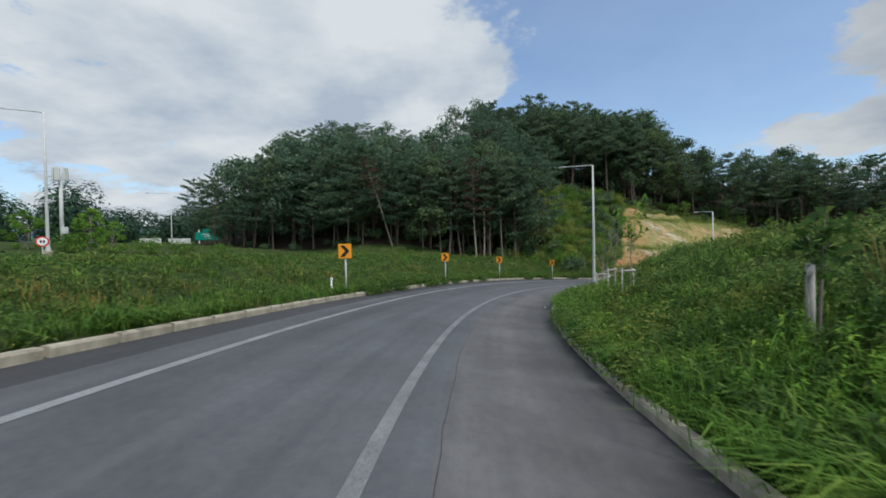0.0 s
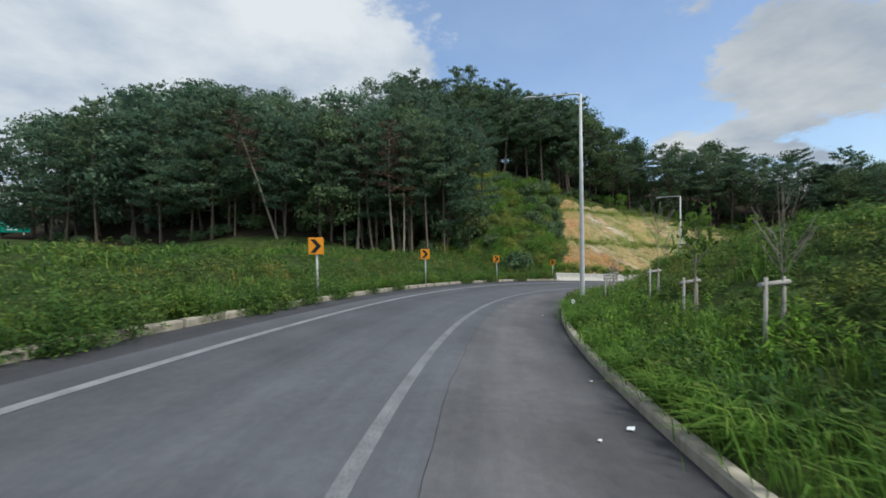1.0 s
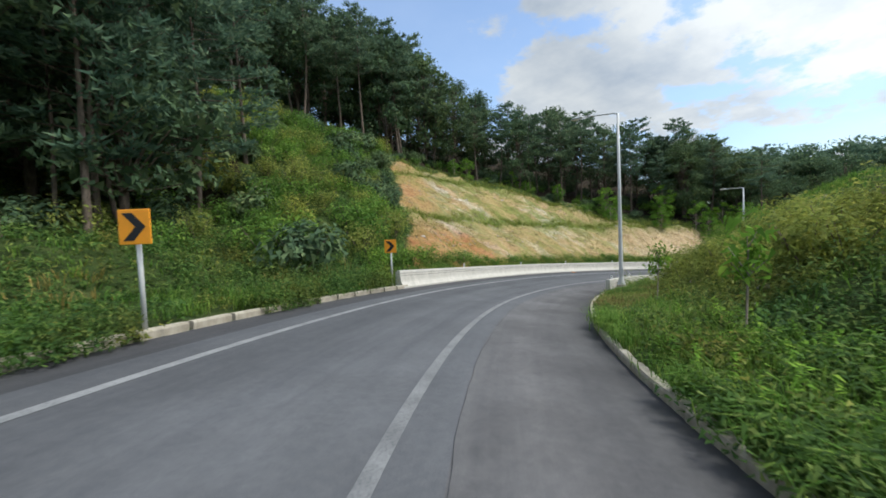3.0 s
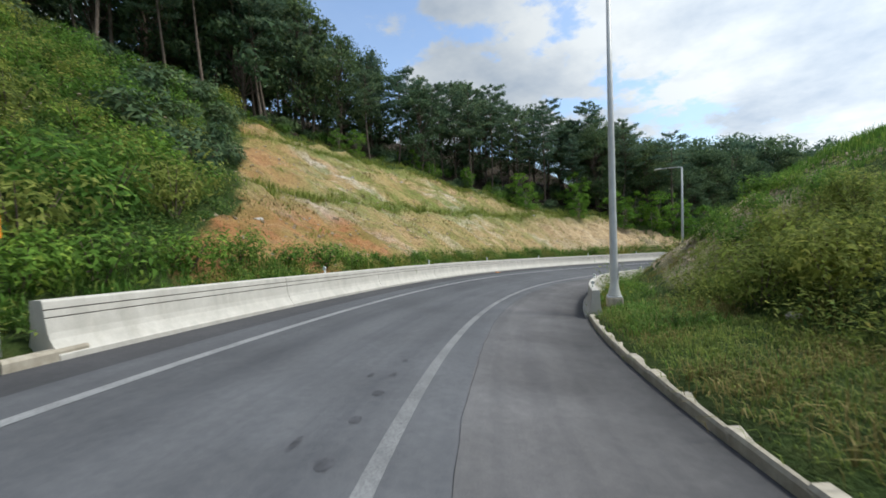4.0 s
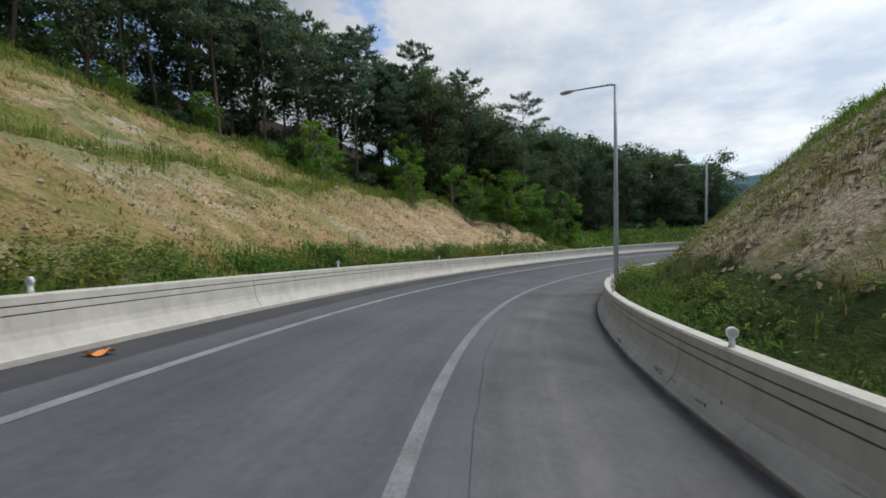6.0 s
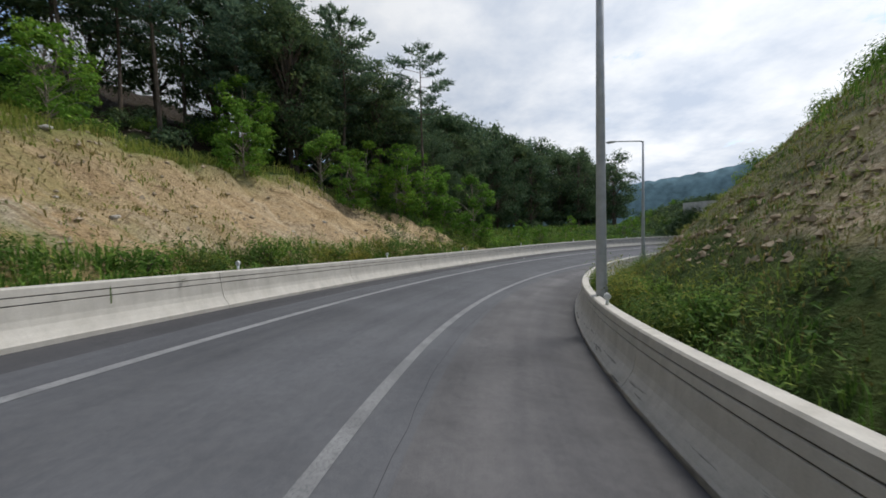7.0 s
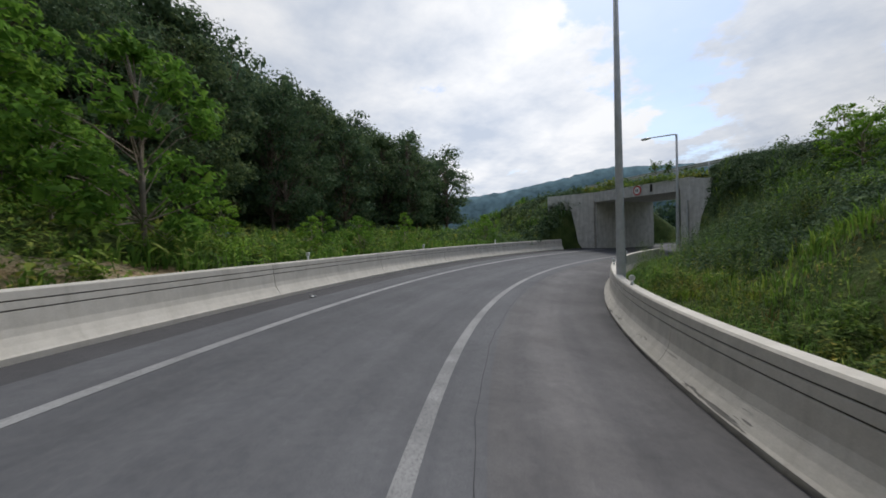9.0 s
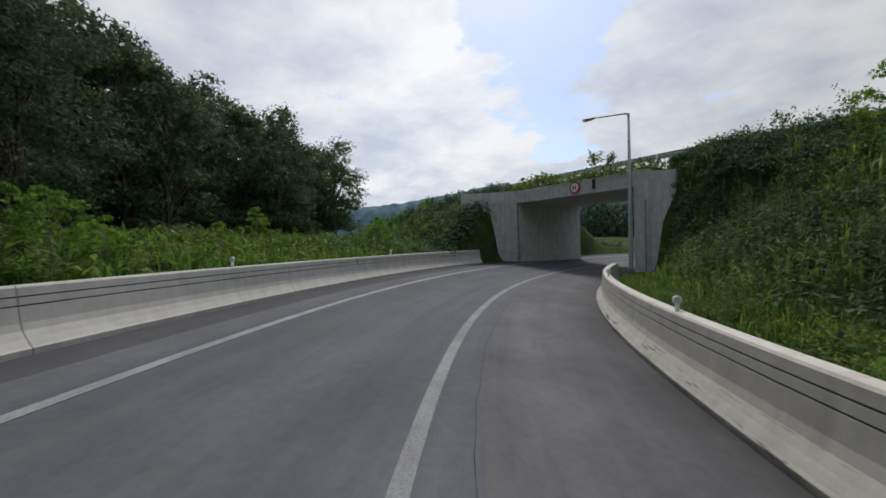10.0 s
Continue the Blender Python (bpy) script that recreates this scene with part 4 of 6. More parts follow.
# ---------------------------------------------------------------- underpass
def underpass():
    """The upper road's box bridge across the end of the ramp."""
    ax = Vector((-0.994, 0.109, 0))          # along the face, towards the inside of the bend
    ay = Vector((-0.109, -0.994, 0))         # through the underpass
    rot = Matrix(((ax.x, ay.x, 0, 91.5), (ax.y, ay.y, 0, 22.9), (0, 0, 1, 0), (0, 0, 0, 1)))
    # local x runs along the face from the left jamb, y inwards, z is world height
    br = thing("underpass_bridge", rot, "weathered grey concrete underpass bridge with water stains, grass on top", "bridge")
    floor, soffit, topz, width, depth = -8.6, -3.55, -2.7, 7.75, 6.2

    def slab(name, size, centre, mat="bridge", bevel=0.03, label=""):
        bm = bmesh.new()
        box(bm, size, centre, bevel=bevel)
        return part(name, bm, M[mat], br, label)

    slab("abutment", (0.9, depth, soffit - floor + 0.15), (-0.45, depth / 2, (soffit + floor) / 2))
    slab("abutment", (0.9, depth, soffit - floor + 0.15), (width + 0.45, depth / 2, (soffit + floor) / 2))
    slab("deck_slab", (width + 1.8, depth, 0.7), (width / 2, depth / 2 + 0.004, soffit + 0.35))
    slab("edge_beam", (width + 1.6, 0.35, 0.80), (width / 2 - 0.1, 0.0, soffit + 0.39))
    slab("haunch", (0.5, depth - 0.4, 0.5), (width - 0.12, depth / 2, soffit - 0.1), bevel=0.0).matrix_basis = Matrix()
    # soil and growth on the deck's edge
    bm = bmesh.new()
    box(bm, (width + 1.5, depth - 0.5, 0.30), (width / 2 - 0.2, depth / 2 + 0.3, soffit + 0.85), bevel=0.1)
    bmesh.ops.subdivide_edges(bm, edges=bm.edges[:], cuts=3, use_grid_fill=True)
    part("soil", bm, M["ground"], br, "grassy soil on the deck")
    r = np.random.default_rng(77)
    n = 2600
    P0 = np.stack([r.uniform(-3.2, width + 0.9, n), r.uniform(-0.35, 1.6, n), soffit + 0.95 + r.uniform(-0.28, 0.45, n) * r.uniform(0.3, 1, n)], -1)
    P0[:, 2] += 0.35 * np.maximum(0, np.sin(P0[:, 0] * 1.1) * np.sin(P0[:, 0] * 0.37 + 1))
    v, f = leaves_at(P0, 0.24, 0.5, r.normal(0, 0.6, (n, 3)) + [0, -0.4, 0.8], 0.2, r)
    part("creeper", mesh_from("creeper", v, f, M["weed"]), None, br, "creeping green growth over the deck's edge")

    # wing walls
    def wing(name, pts):
        bm = bmesh.new()
        lo = [bm.verts.new(p) for p in pts]
        r = bmesh.ops.extrude_face_region(bm, geom=[bm.faces.new(lo)])
        bmesh.ops.translate(bm, verts=[v for v in r["geom"] if isinstance(v, bmesh.types.BMVert)], vec=(0, 0.4, 0))
        bmesh.ops.recalc_face_normals(bm, faces=bm.faces)
        return part(name, bm, M["bridge"], br)

    w = wing("wing_wall", ((0, 0, floor), (0, 0, -2.75), (-3.6, 0, -2.95), (-3.6, 0, -6.2), (-2.9, 0, floor)))
    w.matrix_basis = pose(-0.05, -0.18, 0, 0, 0, 62)
    w = wing("wing_wall", ((0, 0, floor), (0, 0, -2.85), (1.95, 0, -3.0), (1.95, 0, -5.5), (1.95, 0, floor)))
    w.matrix_basis = pose(width, -0.2, 0)
    # height limit sign on the edge beam
    bm = bmesh.new()
    disc(bm, 0.34, 0.03, (4.4, -0.21, soffit + 0.42), (90, 0, 0), 32)
    sign = part("limit_sign", bm, M["red"], br, "round red and white height limit sign")
    bm = bmesh.new()
    disc(bm, 0.25, 0.012, (4.4, -0.232, soffit + 0.42), (90, 0, 0), 32)
    part("sign_face", bm, M["white"], sign)
    for k, x in enumerate((-0.08, 0.06)):
        bm = bmesh.new()
        box(bm, (0.07, 0.008, 0.2), (4.4 + x, -0.242, soffit + 0.42))
        part("bar", bm, M["black"], sign)
    slab("lamp_box", (0.12, 0.10, 0.5), (5.6, -0.24, soffit + 0.45), "black", 0.01)
    slab("gauge_pipe", (0.10, 0.10, 3.6), (width + 0.55, -0.30, floor + 2.6), "steel_dark", 0.01)
    return br


underpass()


def guard_rail():
    """Beam rail of the upper road, rising along the bank."""
    g = thing("guard_rail", Matrix(), "galvanised beam guard rail along the upper road", "guard rail")
    pts = [Vector((p[0], p[1], p[2])) for p in UPPER_RAIL]
    bm = bmesh.new()
    prof = ((0, -0.16), (0.05, -0.12), (0.05, -0.05), (0.0, 0.0), (0.05, 0.05), (0.05, 0.12), (0, 0.16))
    rings = []
    for i, p in enumerate(pts):
        a, b = pts[max(0, i - 1)], pts[min(len(pts) - 1, i + 1)]
        n = Vector((-(b - a).y, (b - a).x, 0)).normalized()
        rings.append([bm.verts.new(p + n * x + Vector((0, 0, z))) for x, z in prof])
    for u, v in zip(rings, rings[1:]):
        for k in range(len(prof) - 1):
            bm.faces.new((u[k], u[k + 1], v[k + 1], v[k]))
    rail = part("beam", bm, M["steel"], g)
    sol = rail.modifiers.new("thick", "SOLIDIFY")
    sol.thickness = 0.012
    for a, b in zip(pts, pts[1:]):
        n = max(1, int((b - a).length / 3.0))
        for k in range(n):
            p = a.lerp(b, k / n)
            bm = bmesh.new()
            tube(bm, ((p.x, p.y, p.z - 1.3), (p.x, p.y, p.z + 0.12)), (0.06, 0.06), 8)
            part("post", bm, M["steel_dark"], g)
    return g


UPPER_RAIL = ((96, 19.3, -1.75), (88, 20.1, -1.65), (80, 21.0, -1.62), (72, 22.0, -1.6), (62, 23.2, -1.5))
guard_rail()


def limb_mesh(name, limbs, mat, sides=6):
    bm = bmesh.new()
    for pts, radii in limbs:
        tube(bm, pts, radii, sides if len(pts) > 3 else 3, cap=False)
    me = bpy.data.meshes.new(name)
    bm.to_mesh(me)
    bm.free()
    me.materials.append(mat)
    return me


def pine(seed, height, bare=0.5, spread=2.6, dead=False, lean=0.0, thick=0.15, dense=1.0, needle=(0.42, 0.15), bendy=0.55):
    """Meshes of a pine: trunk with limbs, and a crown of needle sprays in layered pads."""
    r = np.random.default_rng(seed)
    bend = r.normal(0, bendy, 2)

    def axis(f):
        return np.array([bend[0] * math.sin(f * 2.6) + lean * f * height, bend[1] * math.sin(f * 2.1 + 0.6), f * height])

    fs = np.linspace(-0.03, 1, 11)
    limbs = [([axis(f) for f in fs], [thick * (1 - 0.88 * max(f, 0)) + (0.05 if f < 0.02 else 0) for f in fs])]
    sprays = []
    n = int((1 - bare) * height * 4.2)
    for k in range(n):
        f = bare + (1 - bare) * (k + r.uniform(0, 1)) / n
        f = min(f, 0.985)
        shape = (1 - ((f - bare) / (1 - bare)) ** 3.4) ** 0.55 * (0.6 + 0.4 * min(1, (f - bare) / 0.10))
        ln = max(0.35, spread * shape * r.uniform(0.6, 1.15))
        a = k * 2.4 + r.uniform(-0.5, 0.5)
        d = np.array([math.cos(a), math.sin(a), r.uniform(0.0, 0.35) + 0.5 * max(0, (f - bare) / (1 - bare) - 0.5)])
        p0 = axis(f)
        p2 = p0 + d * ln
        p1 = (p0 + p2) / 2 + np.array([0, 0, -0.06 * ln])
        limbs.append(([p0, p1, p2], [0.045 * (1.1 - f) + 0.012, 0.022, 0.008]))
        m = int((15 if dead else 17) * ln * dense) + 6
        u = r.uniform(0.35 if ln > 1 else 0.1, 1.05, m)
        q = p0 + (p2 - p0) * u[:, None] + np.cross(d, [0, 0, 1]) * (r.normal(0, 0.26, m) * ln * 0.6)[:, None]
        q[:, 2] += r.uniform(-0.04, 0.20, m)
        sprays.append((q, d))
    if bare > 0.3:
        for k in range(int(height * 0.7)):
            f = r.uniform(0.22, bare)
            a, ln = r.uniform(0, 6.28), r.uniform(0.3, 1.1)
            p0 = axis(f)
            limbs.append(([p0, p0 + np.array([math.cos(a), math.sin(a), -0.15]) * ln * 0.6, p0 + np.array([math.cos(a), math.sin(a), 0.0]) * ln], [0.02, 0.013, 0.005]))
    chunks = []
    for q, d in sprays:
        P = np.repeat(q, 2 if dead else 3, 0)
        Dv = r.normal(0, 0.75, (len(P), 3)) * (1, 1, 0.6) + d * 0.7 + [0, 0, 0.30]
        chunks.append(blades_from(P, Dv, 0.40 if dead else needle[0], 0.085 if dead else needle[1], r))
    V, F = joined(chunks)
    return limb_mesh("trunk", limbs, M["bark_pale" if dead else "bark"], 6), mesh_from("crown", V, F, M["needle_dry" if dead else "needle"])


def broadleaf(seed, height, spread, mat="leaf", base=0.25, leaves=2300, leaf=0.34, thick=0.16, clumps=30, squash=0.8, puff=(0.30, 0.48)):
    """Meshes of a broadleaved tree: forking limbs and a crown of leaf clumps with gaps."""
    r = np.random.default_rng(seed)
    limbs = [([(0, 0, -0.3), (r.normal(0, .1), r.normal(0, .1), height * 0.3), (r.normal(0, .25), r.normal(0, .25), height * 0.62), (r.normal(0, .3), r.normal(0, .3), height * 0.9)], [thick * 1.2, thick, thick * 0.6, thick * 0.15])]
    chunks = []
    for k in range(clumps):
        a, v = k * 2.4 + r.uniform(-.4, .4), r.uniform(0, 1)
        h = base + (0.97 - base) * v
        prof = math.sin(math.pi * min(1, (v * 0.82 + 0.16))) ** 0.7
        rad = spread * prof * r.uniform(0.45, 1.0)
        c = np.array([math.cos(a) * rad, math.sin(a) * rad, h * height])
        limbs.append(([(0, 0, max(0.15, h - 0.22) * height), tuple(c * (0.55, 0.55, 1) - np.array([0, 0, 0.25])), tuple(c)], [thick * 0.35, thick * 0.2, 0.012]))
        m = int(leaves / clumps * r.uniform(0.7, 1.3))
        size = spread * r.uniform(*puff)
        g = r.normal(size=(m, 3))
        g /= np.linalg.norm(g, axis=1, keepdims=True)
        g *= (r.uniform(0.35, 1, m) ** 0.4)[:, None]
        P = c + g * size * np.array([1, 1, squash * 0.75])
        q = max(6, m // 7)
        chunks.append(leaves_at(c + g[:q] * size * 0.45, min(size * 0.5, leaf * 1.7), 0.8, g[:q] + r.normal(0, 0.4, (q, 3)), 0.0, r))
        chunks.append(leaves_at(P, leaf, 0.56, g * 0.7 + r.normal(0, 0.55, (m, 3)) + [0, 0, 0.5], 0.15, r))
    V, F = joined(chunks)
    return limb_mesh("trunk", limbs, M["bark_pale" if mat == "young" else "bark"], 5), mesh_from("crown", V, F, M[mat])


def bush_mesh(seed, radius, height, leaf, count, mat):
    r = np.random.default_rng(seed)
    chunks = []
    for k in range(9):
        a = k * 2.4
        c = np.array([math.cos(a), math.sin(a), 0]) * radius * r.uniform(0.1, 0.65) + [0, 0, height * r.uniform(0.3, 0.7)]
        m = count // 9
        g = r.normal(size=(m, 3))
        g /= np.linalg.norm(g, axis=1, keepdims=True)
        g *= (r.uniform(0.2, 1, m) ** 0.4)[:, None]
        P = c + g * np.array([radius * 0.5, radius * 0.5, height * 0.42])
        P[:, 2] = np.maximum(P[:, 2], 0.02)
        chunks.append(leaves_at(P, leaf, 0.5, g + [0, 0, 0.6], 0.2, r))
    V, F = joined(chunks)
    stems = [([(0, 0, -0.1), (math.cos(k) * radius * 0.3, math.sin(k) * radius * 0.3, height * 0.4), (math.cos(k) * radius * 0.55, math.sin(k) * radius * 0.55, height * 0.75)], [0.03, 0.02, 0.006]) for k in range(0, 12, 2)]
    return limb_mesh("stem", stems, M["bark"], 4), mesh_from("foliage", V, F, M[mat])


def stand(s, d, scale, turn, tilt=0.0):
    x, y = plan(s, d)
    return pose(float(x), float(y), float(ground_z(s, d)) - 0.05, tilt, 0, turn) @ Matrix.Scale(scale, 4)


PINES = [pine(21 + k, 15.5 + k % 3, (0.48, 0.40, 0.52, 0.44, 0.36)[k], 3.1 + 0.25 * (k % 3), thick=0.17) for k in range(5)]
WIDE_PINES = [pine(41 + k, 14.0, 0.20, 3.7, dense=0.75) for k in range(2)]
DEAD_PINES = [pine(51 + k, 14.5, 0.42, 2.0, dead=True) for k in range(2)]
OAKS = [broadleaf(61 + k, 13.0, 3.9, leaves=3900, leaf=0.27, base=0.16, clumps=56, puff=(0.22, 0.40)) for k in range(4)]
FINE_OAKS = [broadleaf(161 + k, 13.0, 3.9, leaves=11500, leaf=0.17, base=0.14, clumps=74, puff=(0.20, 0.36)) for k in range(3)]
BACK = [broadleaf(66 + k, 13.0, 4.4, "needle", leaves=2100, leaf=0.37, base=0.10, clumps=34) for k in range(3)]
YOUNG = [broadleaf(71 + k, 4.4, 1.9, "young", 0.08, 2800, 0.15, 0.06, 40, 0.7, (0.15, 0.34)) for k in range(3)]
BUSHES = [bush_mesh(81 + k, 1.3, 1.5, 0.15, 950, "bush") for k in range(3)]
PALE_BUSHES = [bush_mesh(91 + k, 1.2, 1.6, 0.13, 1000, "shrub_pale") for k in range(2)]
SHADE_BUSHES = [bush_mesh(86 + k, 1.6, 1.7, 0.26, 700, "leaf") for k in range(2)]
SLIM = [pine(31 + k, 15.5, 0.60, 1.9, thick=0.11, dense=0.7, bendy=1.0) for k in range(4)]
FULL = {"pine_tree": PINES, "slim_pine": SLIM, "spreading_pine": WIDE_PINES, "dead_pine": DEAD_PINES, "broadleaf_tree": OAKS, "leafy_tree": FINE_OAKS, "inner_tree": BACK, "young_tree": YOUNG, "bush": BUSHES, "pale_bush": PALE_BUSHES, "shade_bush": SHADE_BUSHES}
WORDS = {
    "slim_pine": ("slim crooked pine with a long bare greyish trunk", "tree", "pines of the wood"),
    "pine_tree": ("tall dark green pine with a bare lower trunk", "tree", "pines of the wood"),
    "spreading_pine": ("dark green pine with layered branches reaching low", "tree", "pines of the wood"),
    "dead_pine": ("dead pine with reddish brown needles and bare trunk", "tree", "dead pines of the wood"),
    "broadleaf_tree": ("dense dark green broadleaved tree of the wood", "tree", "broadleaved trees of the wood"),
    "leafy_tree": ("dense dark green broadleaved tree beside the ramp", "tree", "broadleaved trees of the wood"),
    "inner_tree": ("dark leafy tree deep inside the wood", "tree", "broadleaved trees of the wood"),
    "young_tree": ("bright green young tree at the wood's edge", "tree", "young trees"),
    "bush": ("leafy green bush in the undergrowth", "bush", "bushes of the undergrowth"),
    "pale_bush": ("yellowish green bush on the grassy bank", "bush", "bushes on the bank"),
    "shade_bush": ("dark green shrub under the trees", "bush", "bushes of the undergrowth"),
}


def put(kind, k, m, words=None):
    meshes = FULL[kind][k % len(FULL[kind])]
    ob = thing({"inner_tree": "broadleaf_tree", "shade_bush": "bush", "pale_bush": "bush", "leafy_tree": "broadleaf_tree"}.get(kind, kind), m, *(words or WORDS[kind]))
    for me in meshes:
        part(me.name.split(".")[0], me, None, ob)
    return ob


tr = random.Random(5)
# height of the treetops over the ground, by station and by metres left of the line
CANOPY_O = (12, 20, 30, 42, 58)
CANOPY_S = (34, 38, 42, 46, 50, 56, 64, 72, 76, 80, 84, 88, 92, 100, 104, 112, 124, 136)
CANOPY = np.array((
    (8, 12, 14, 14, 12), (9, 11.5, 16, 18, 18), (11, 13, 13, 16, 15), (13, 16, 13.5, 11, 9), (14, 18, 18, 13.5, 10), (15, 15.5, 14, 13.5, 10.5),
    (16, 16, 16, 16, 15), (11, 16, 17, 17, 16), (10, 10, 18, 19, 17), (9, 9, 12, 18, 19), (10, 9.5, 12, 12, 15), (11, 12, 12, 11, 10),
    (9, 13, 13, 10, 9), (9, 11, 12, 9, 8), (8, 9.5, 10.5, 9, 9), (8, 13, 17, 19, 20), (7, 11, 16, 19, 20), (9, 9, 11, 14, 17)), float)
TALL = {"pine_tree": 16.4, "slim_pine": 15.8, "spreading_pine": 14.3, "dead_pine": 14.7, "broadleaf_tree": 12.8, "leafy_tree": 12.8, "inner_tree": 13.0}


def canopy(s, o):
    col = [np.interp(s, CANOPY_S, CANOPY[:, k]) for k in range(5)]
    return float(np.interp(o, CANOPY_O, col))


def wood(kinds, s0, s1, o0, o1, spacing, scale=(0.8, 1.15), keep=None):
    """Plants scattered on a jittered grid over a stretch left of the road."""
    o = o0
    while o < o1:
        s = s0
        while s < s1:
            ss, oo = s + tr.uniform(-.45, .45) * spacing / (1 + 0.021 * o), o + tr.uniform(-.45, .45) * spacing
            if keep is None or keep(ss, oo):
                kind, q = tr.choice(kinds), tr.uniform(*scale)
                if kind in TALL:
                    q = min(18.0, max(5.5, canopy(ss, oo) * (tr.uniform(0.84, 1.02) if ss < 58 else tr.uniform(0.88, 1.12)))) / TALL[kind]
                put(kind, tr.randrange(20), stand(ss, -oo, q, tr.uniform(0, 360)))
            s += spacing / (1 + 0.021 * o)
        o += spacing


def undergrowth(areas, label):
    """Shrubs too deep in the wood to tell apart, as one mass."""
    V, F, off = [], [], 0
    for s0, s1, o0, o1, spacing, keep in areas:
        o = o0
        while o < o1:
            s = s0
            while s < s1:
                ss, oo = s + tr.uniform(-.45, .45) * spacing / (1 + 0.021 * o), o + tr.uniform(-.45, .45) * spacing
                if keep(ss, oo):
                    me = SHADE_BUSHES[tr.randrange(2)][1]
                    v = np.empty(len(me.vertices) * 3, np.float32)
                    me.vertices.foreach_get("co", v)
                    m = np.array(stand(ss, -oo, tr.uniform(0.7, 1.3), tr.uniform(0, 360)))
                    V.append(v.reshape(-1, 3) @ m[:3, :3].T + m[:3, 3])
                    F.append(np.arange(len(me.vertices)).reshape(-1, 3) + off)
                    off += len(me.vertices)
                s += spacing / (1 + 0.021 * o)
            o += spacing
    me = mesh_from("undergrowth", np.concatenate(V), np.concatenate(F), M["leaf"])
    return tagged(part("undergrowth", me, None, None), label, "undergrowth", kind="stuff")


P, W, X, O, N, Y, B, H = "pine_tree", "spreading_pine", "dead_pine", "broadleaf_tree", "inner_tree", "young_tree", "bush", "shade_bush"
wood_edge = lambda s: float(np.interp(s, [a for a, _ in WOOD_EDGE], [b for _, b in WOOD_EDGE]))
bared = lambda s, o: s > bare_from(o) - 1.5 and o < crest(s) + 1
in_wood = lambda s, o: o > wood_edge(s) and not bared(s, o)
# the front rows of the hill's wood, then its inside
wood((P, P, W, W, O), 34.5, 58, 14.5, 30, 3.3, keep=lambda s, o: in_wood(s, o) and o < wood_edge(s) + 11)
wood((P, W, W), 33.0, 44, 30, 66, 4.2, keep=lambda s, o: in_wood(s, o) and o < wood_edge(s) + 9)
wood(("slim_pine",), 34.5, 52, 14.5, 34, 2.7, (0.76, 0.90), keep=lambda s, o: in_wood(s, o) and o < wood_edge(s) + 4.5)
wood((N, N, N, P), 35.2, 60, 22, 36, 5.0, (0.80, 0.96), keep=lambda s, o: in_wood(s, o) and o > wood_edge(s) + 9)
wood((N, N, N, W), 35.6, 60, 36, 46, 4.8, keep=lambda s, o: in_wood(s, o) and o > wood_edge(s) + 8)
wood((N, N, W), 35.8, 52, 46, 66, 4.8, keep=lambda s, o: in_wood(s, o) and o > wood_edge(s) + 8)
wood((H,), 35.5, 57, 14.5, 60, 3.0, (0.6, 1.05), keep=lambda s, o: in_wood(s, o - 0.5) and o < wood_edge(s) + 6)
# bushy slope between the wood and the bared cut
wood((B, B, "pale_bush", B, "pale_bush", H), 49.5, 75, 8.7, 34, 2.15, (0.75, 1.4), keep=lambda s, o: s < bare_from(o) - 0.4 and s > 48 + max(0, 14 - o) * 0.45 and o < 33)
# wood over the cut
above = lambda s, o: o > crest(s) + 4.0 and s > 59
wood((P, P, P, P, O), 58, 76, 9, 44, 3.7, (0.62, 0.78), keep=lambda s, o: above(s, o) and o < crest(s) + 14)
wood((P, P, P, P, O), 76, 87, 9, 44, 3.6, (0.74, 0.92), keep=lambda s, o: above(s, o) and o < crest(s) + 13)
wood((P, P, P, O), 87, 105, 9, 30, 3.5, (0.66, 0.82), keep=lambda s, o: above(s, o) and o < crest(s) + 13)
wood((N, N, P), 58, 82, 16, 62, 5.2, (0.64, 0.82), keep=lambda s, o: above(s, o) and o > crest(s) + 13)
wood((O,), 82, 108, 14, 38, 4.4, (0.66, 0.80), keep=lambda s, o: crest(s) + 9 < o < crest(s) + 19)
wood((H, H, B), 66, 103, 6, 46, 2.7, (0.6, 1.05), keep=lambda s, o: crest(s) + 4.0 < o < crest(s) + 9.5)
wood((B, Y, H, H), 62, 88, 6, 36, 2.5, (0.4, 0.75), keep=lambda s, o: crest(s) + 1.2 < o < crest(s) + 5.5)
wood((B, Y, Y, H), 88, 97, 6, 28, 2.4, (0.5, 0.95), keep=lambda s, o: crest(s) + 1.4 < o < crest(s) + 5.0)
wood((B, Y, Y, Y), 97, 109, 6, 28, 2.4, (0.75, 1.3), keep=lambda s, o: crest(s) + 1.4 < o < crest(s) + 5.0)
# wood at the end of the ramp
for k, (s, o, q) in enumerate(((113.2, 7.6, 0.36), (115.4, 7.2, 0.42), (117.0, 8.4, 0.32), (119.3, 7.8, 0.3), (110.6, 8.6, 0.4), (122.5, 9.0, 0.25), (96.0, 12.6, 0.7), (100.5, 10.6, 0.75), (103.5, 10.2, 0.7), (91.5, 15.6, 0.8))):
    put("young_tree", k, stand(s, -o, q, 77 * k))
for k, (s, o, q) in enumerate(((101, 16.5, 0.9), (103.5, 15.8, 0.92), (105.2, 18.5, 1.0), (107, 16.4, 0.95), (102, 20, 1.0), (106.5, 21, 1.0), (104.2, 22.5, 1.05))):
    put(P if k % 3 == 1 else "leafy_tree", k, stand(s, -o, q * (0.85 if k % 3 == 1 else 1), 77 * k))
end_edge = lambda s: float(np.interp(s, [a for a, _ in WOOD_END], [b for _, b in WOOD_END]))
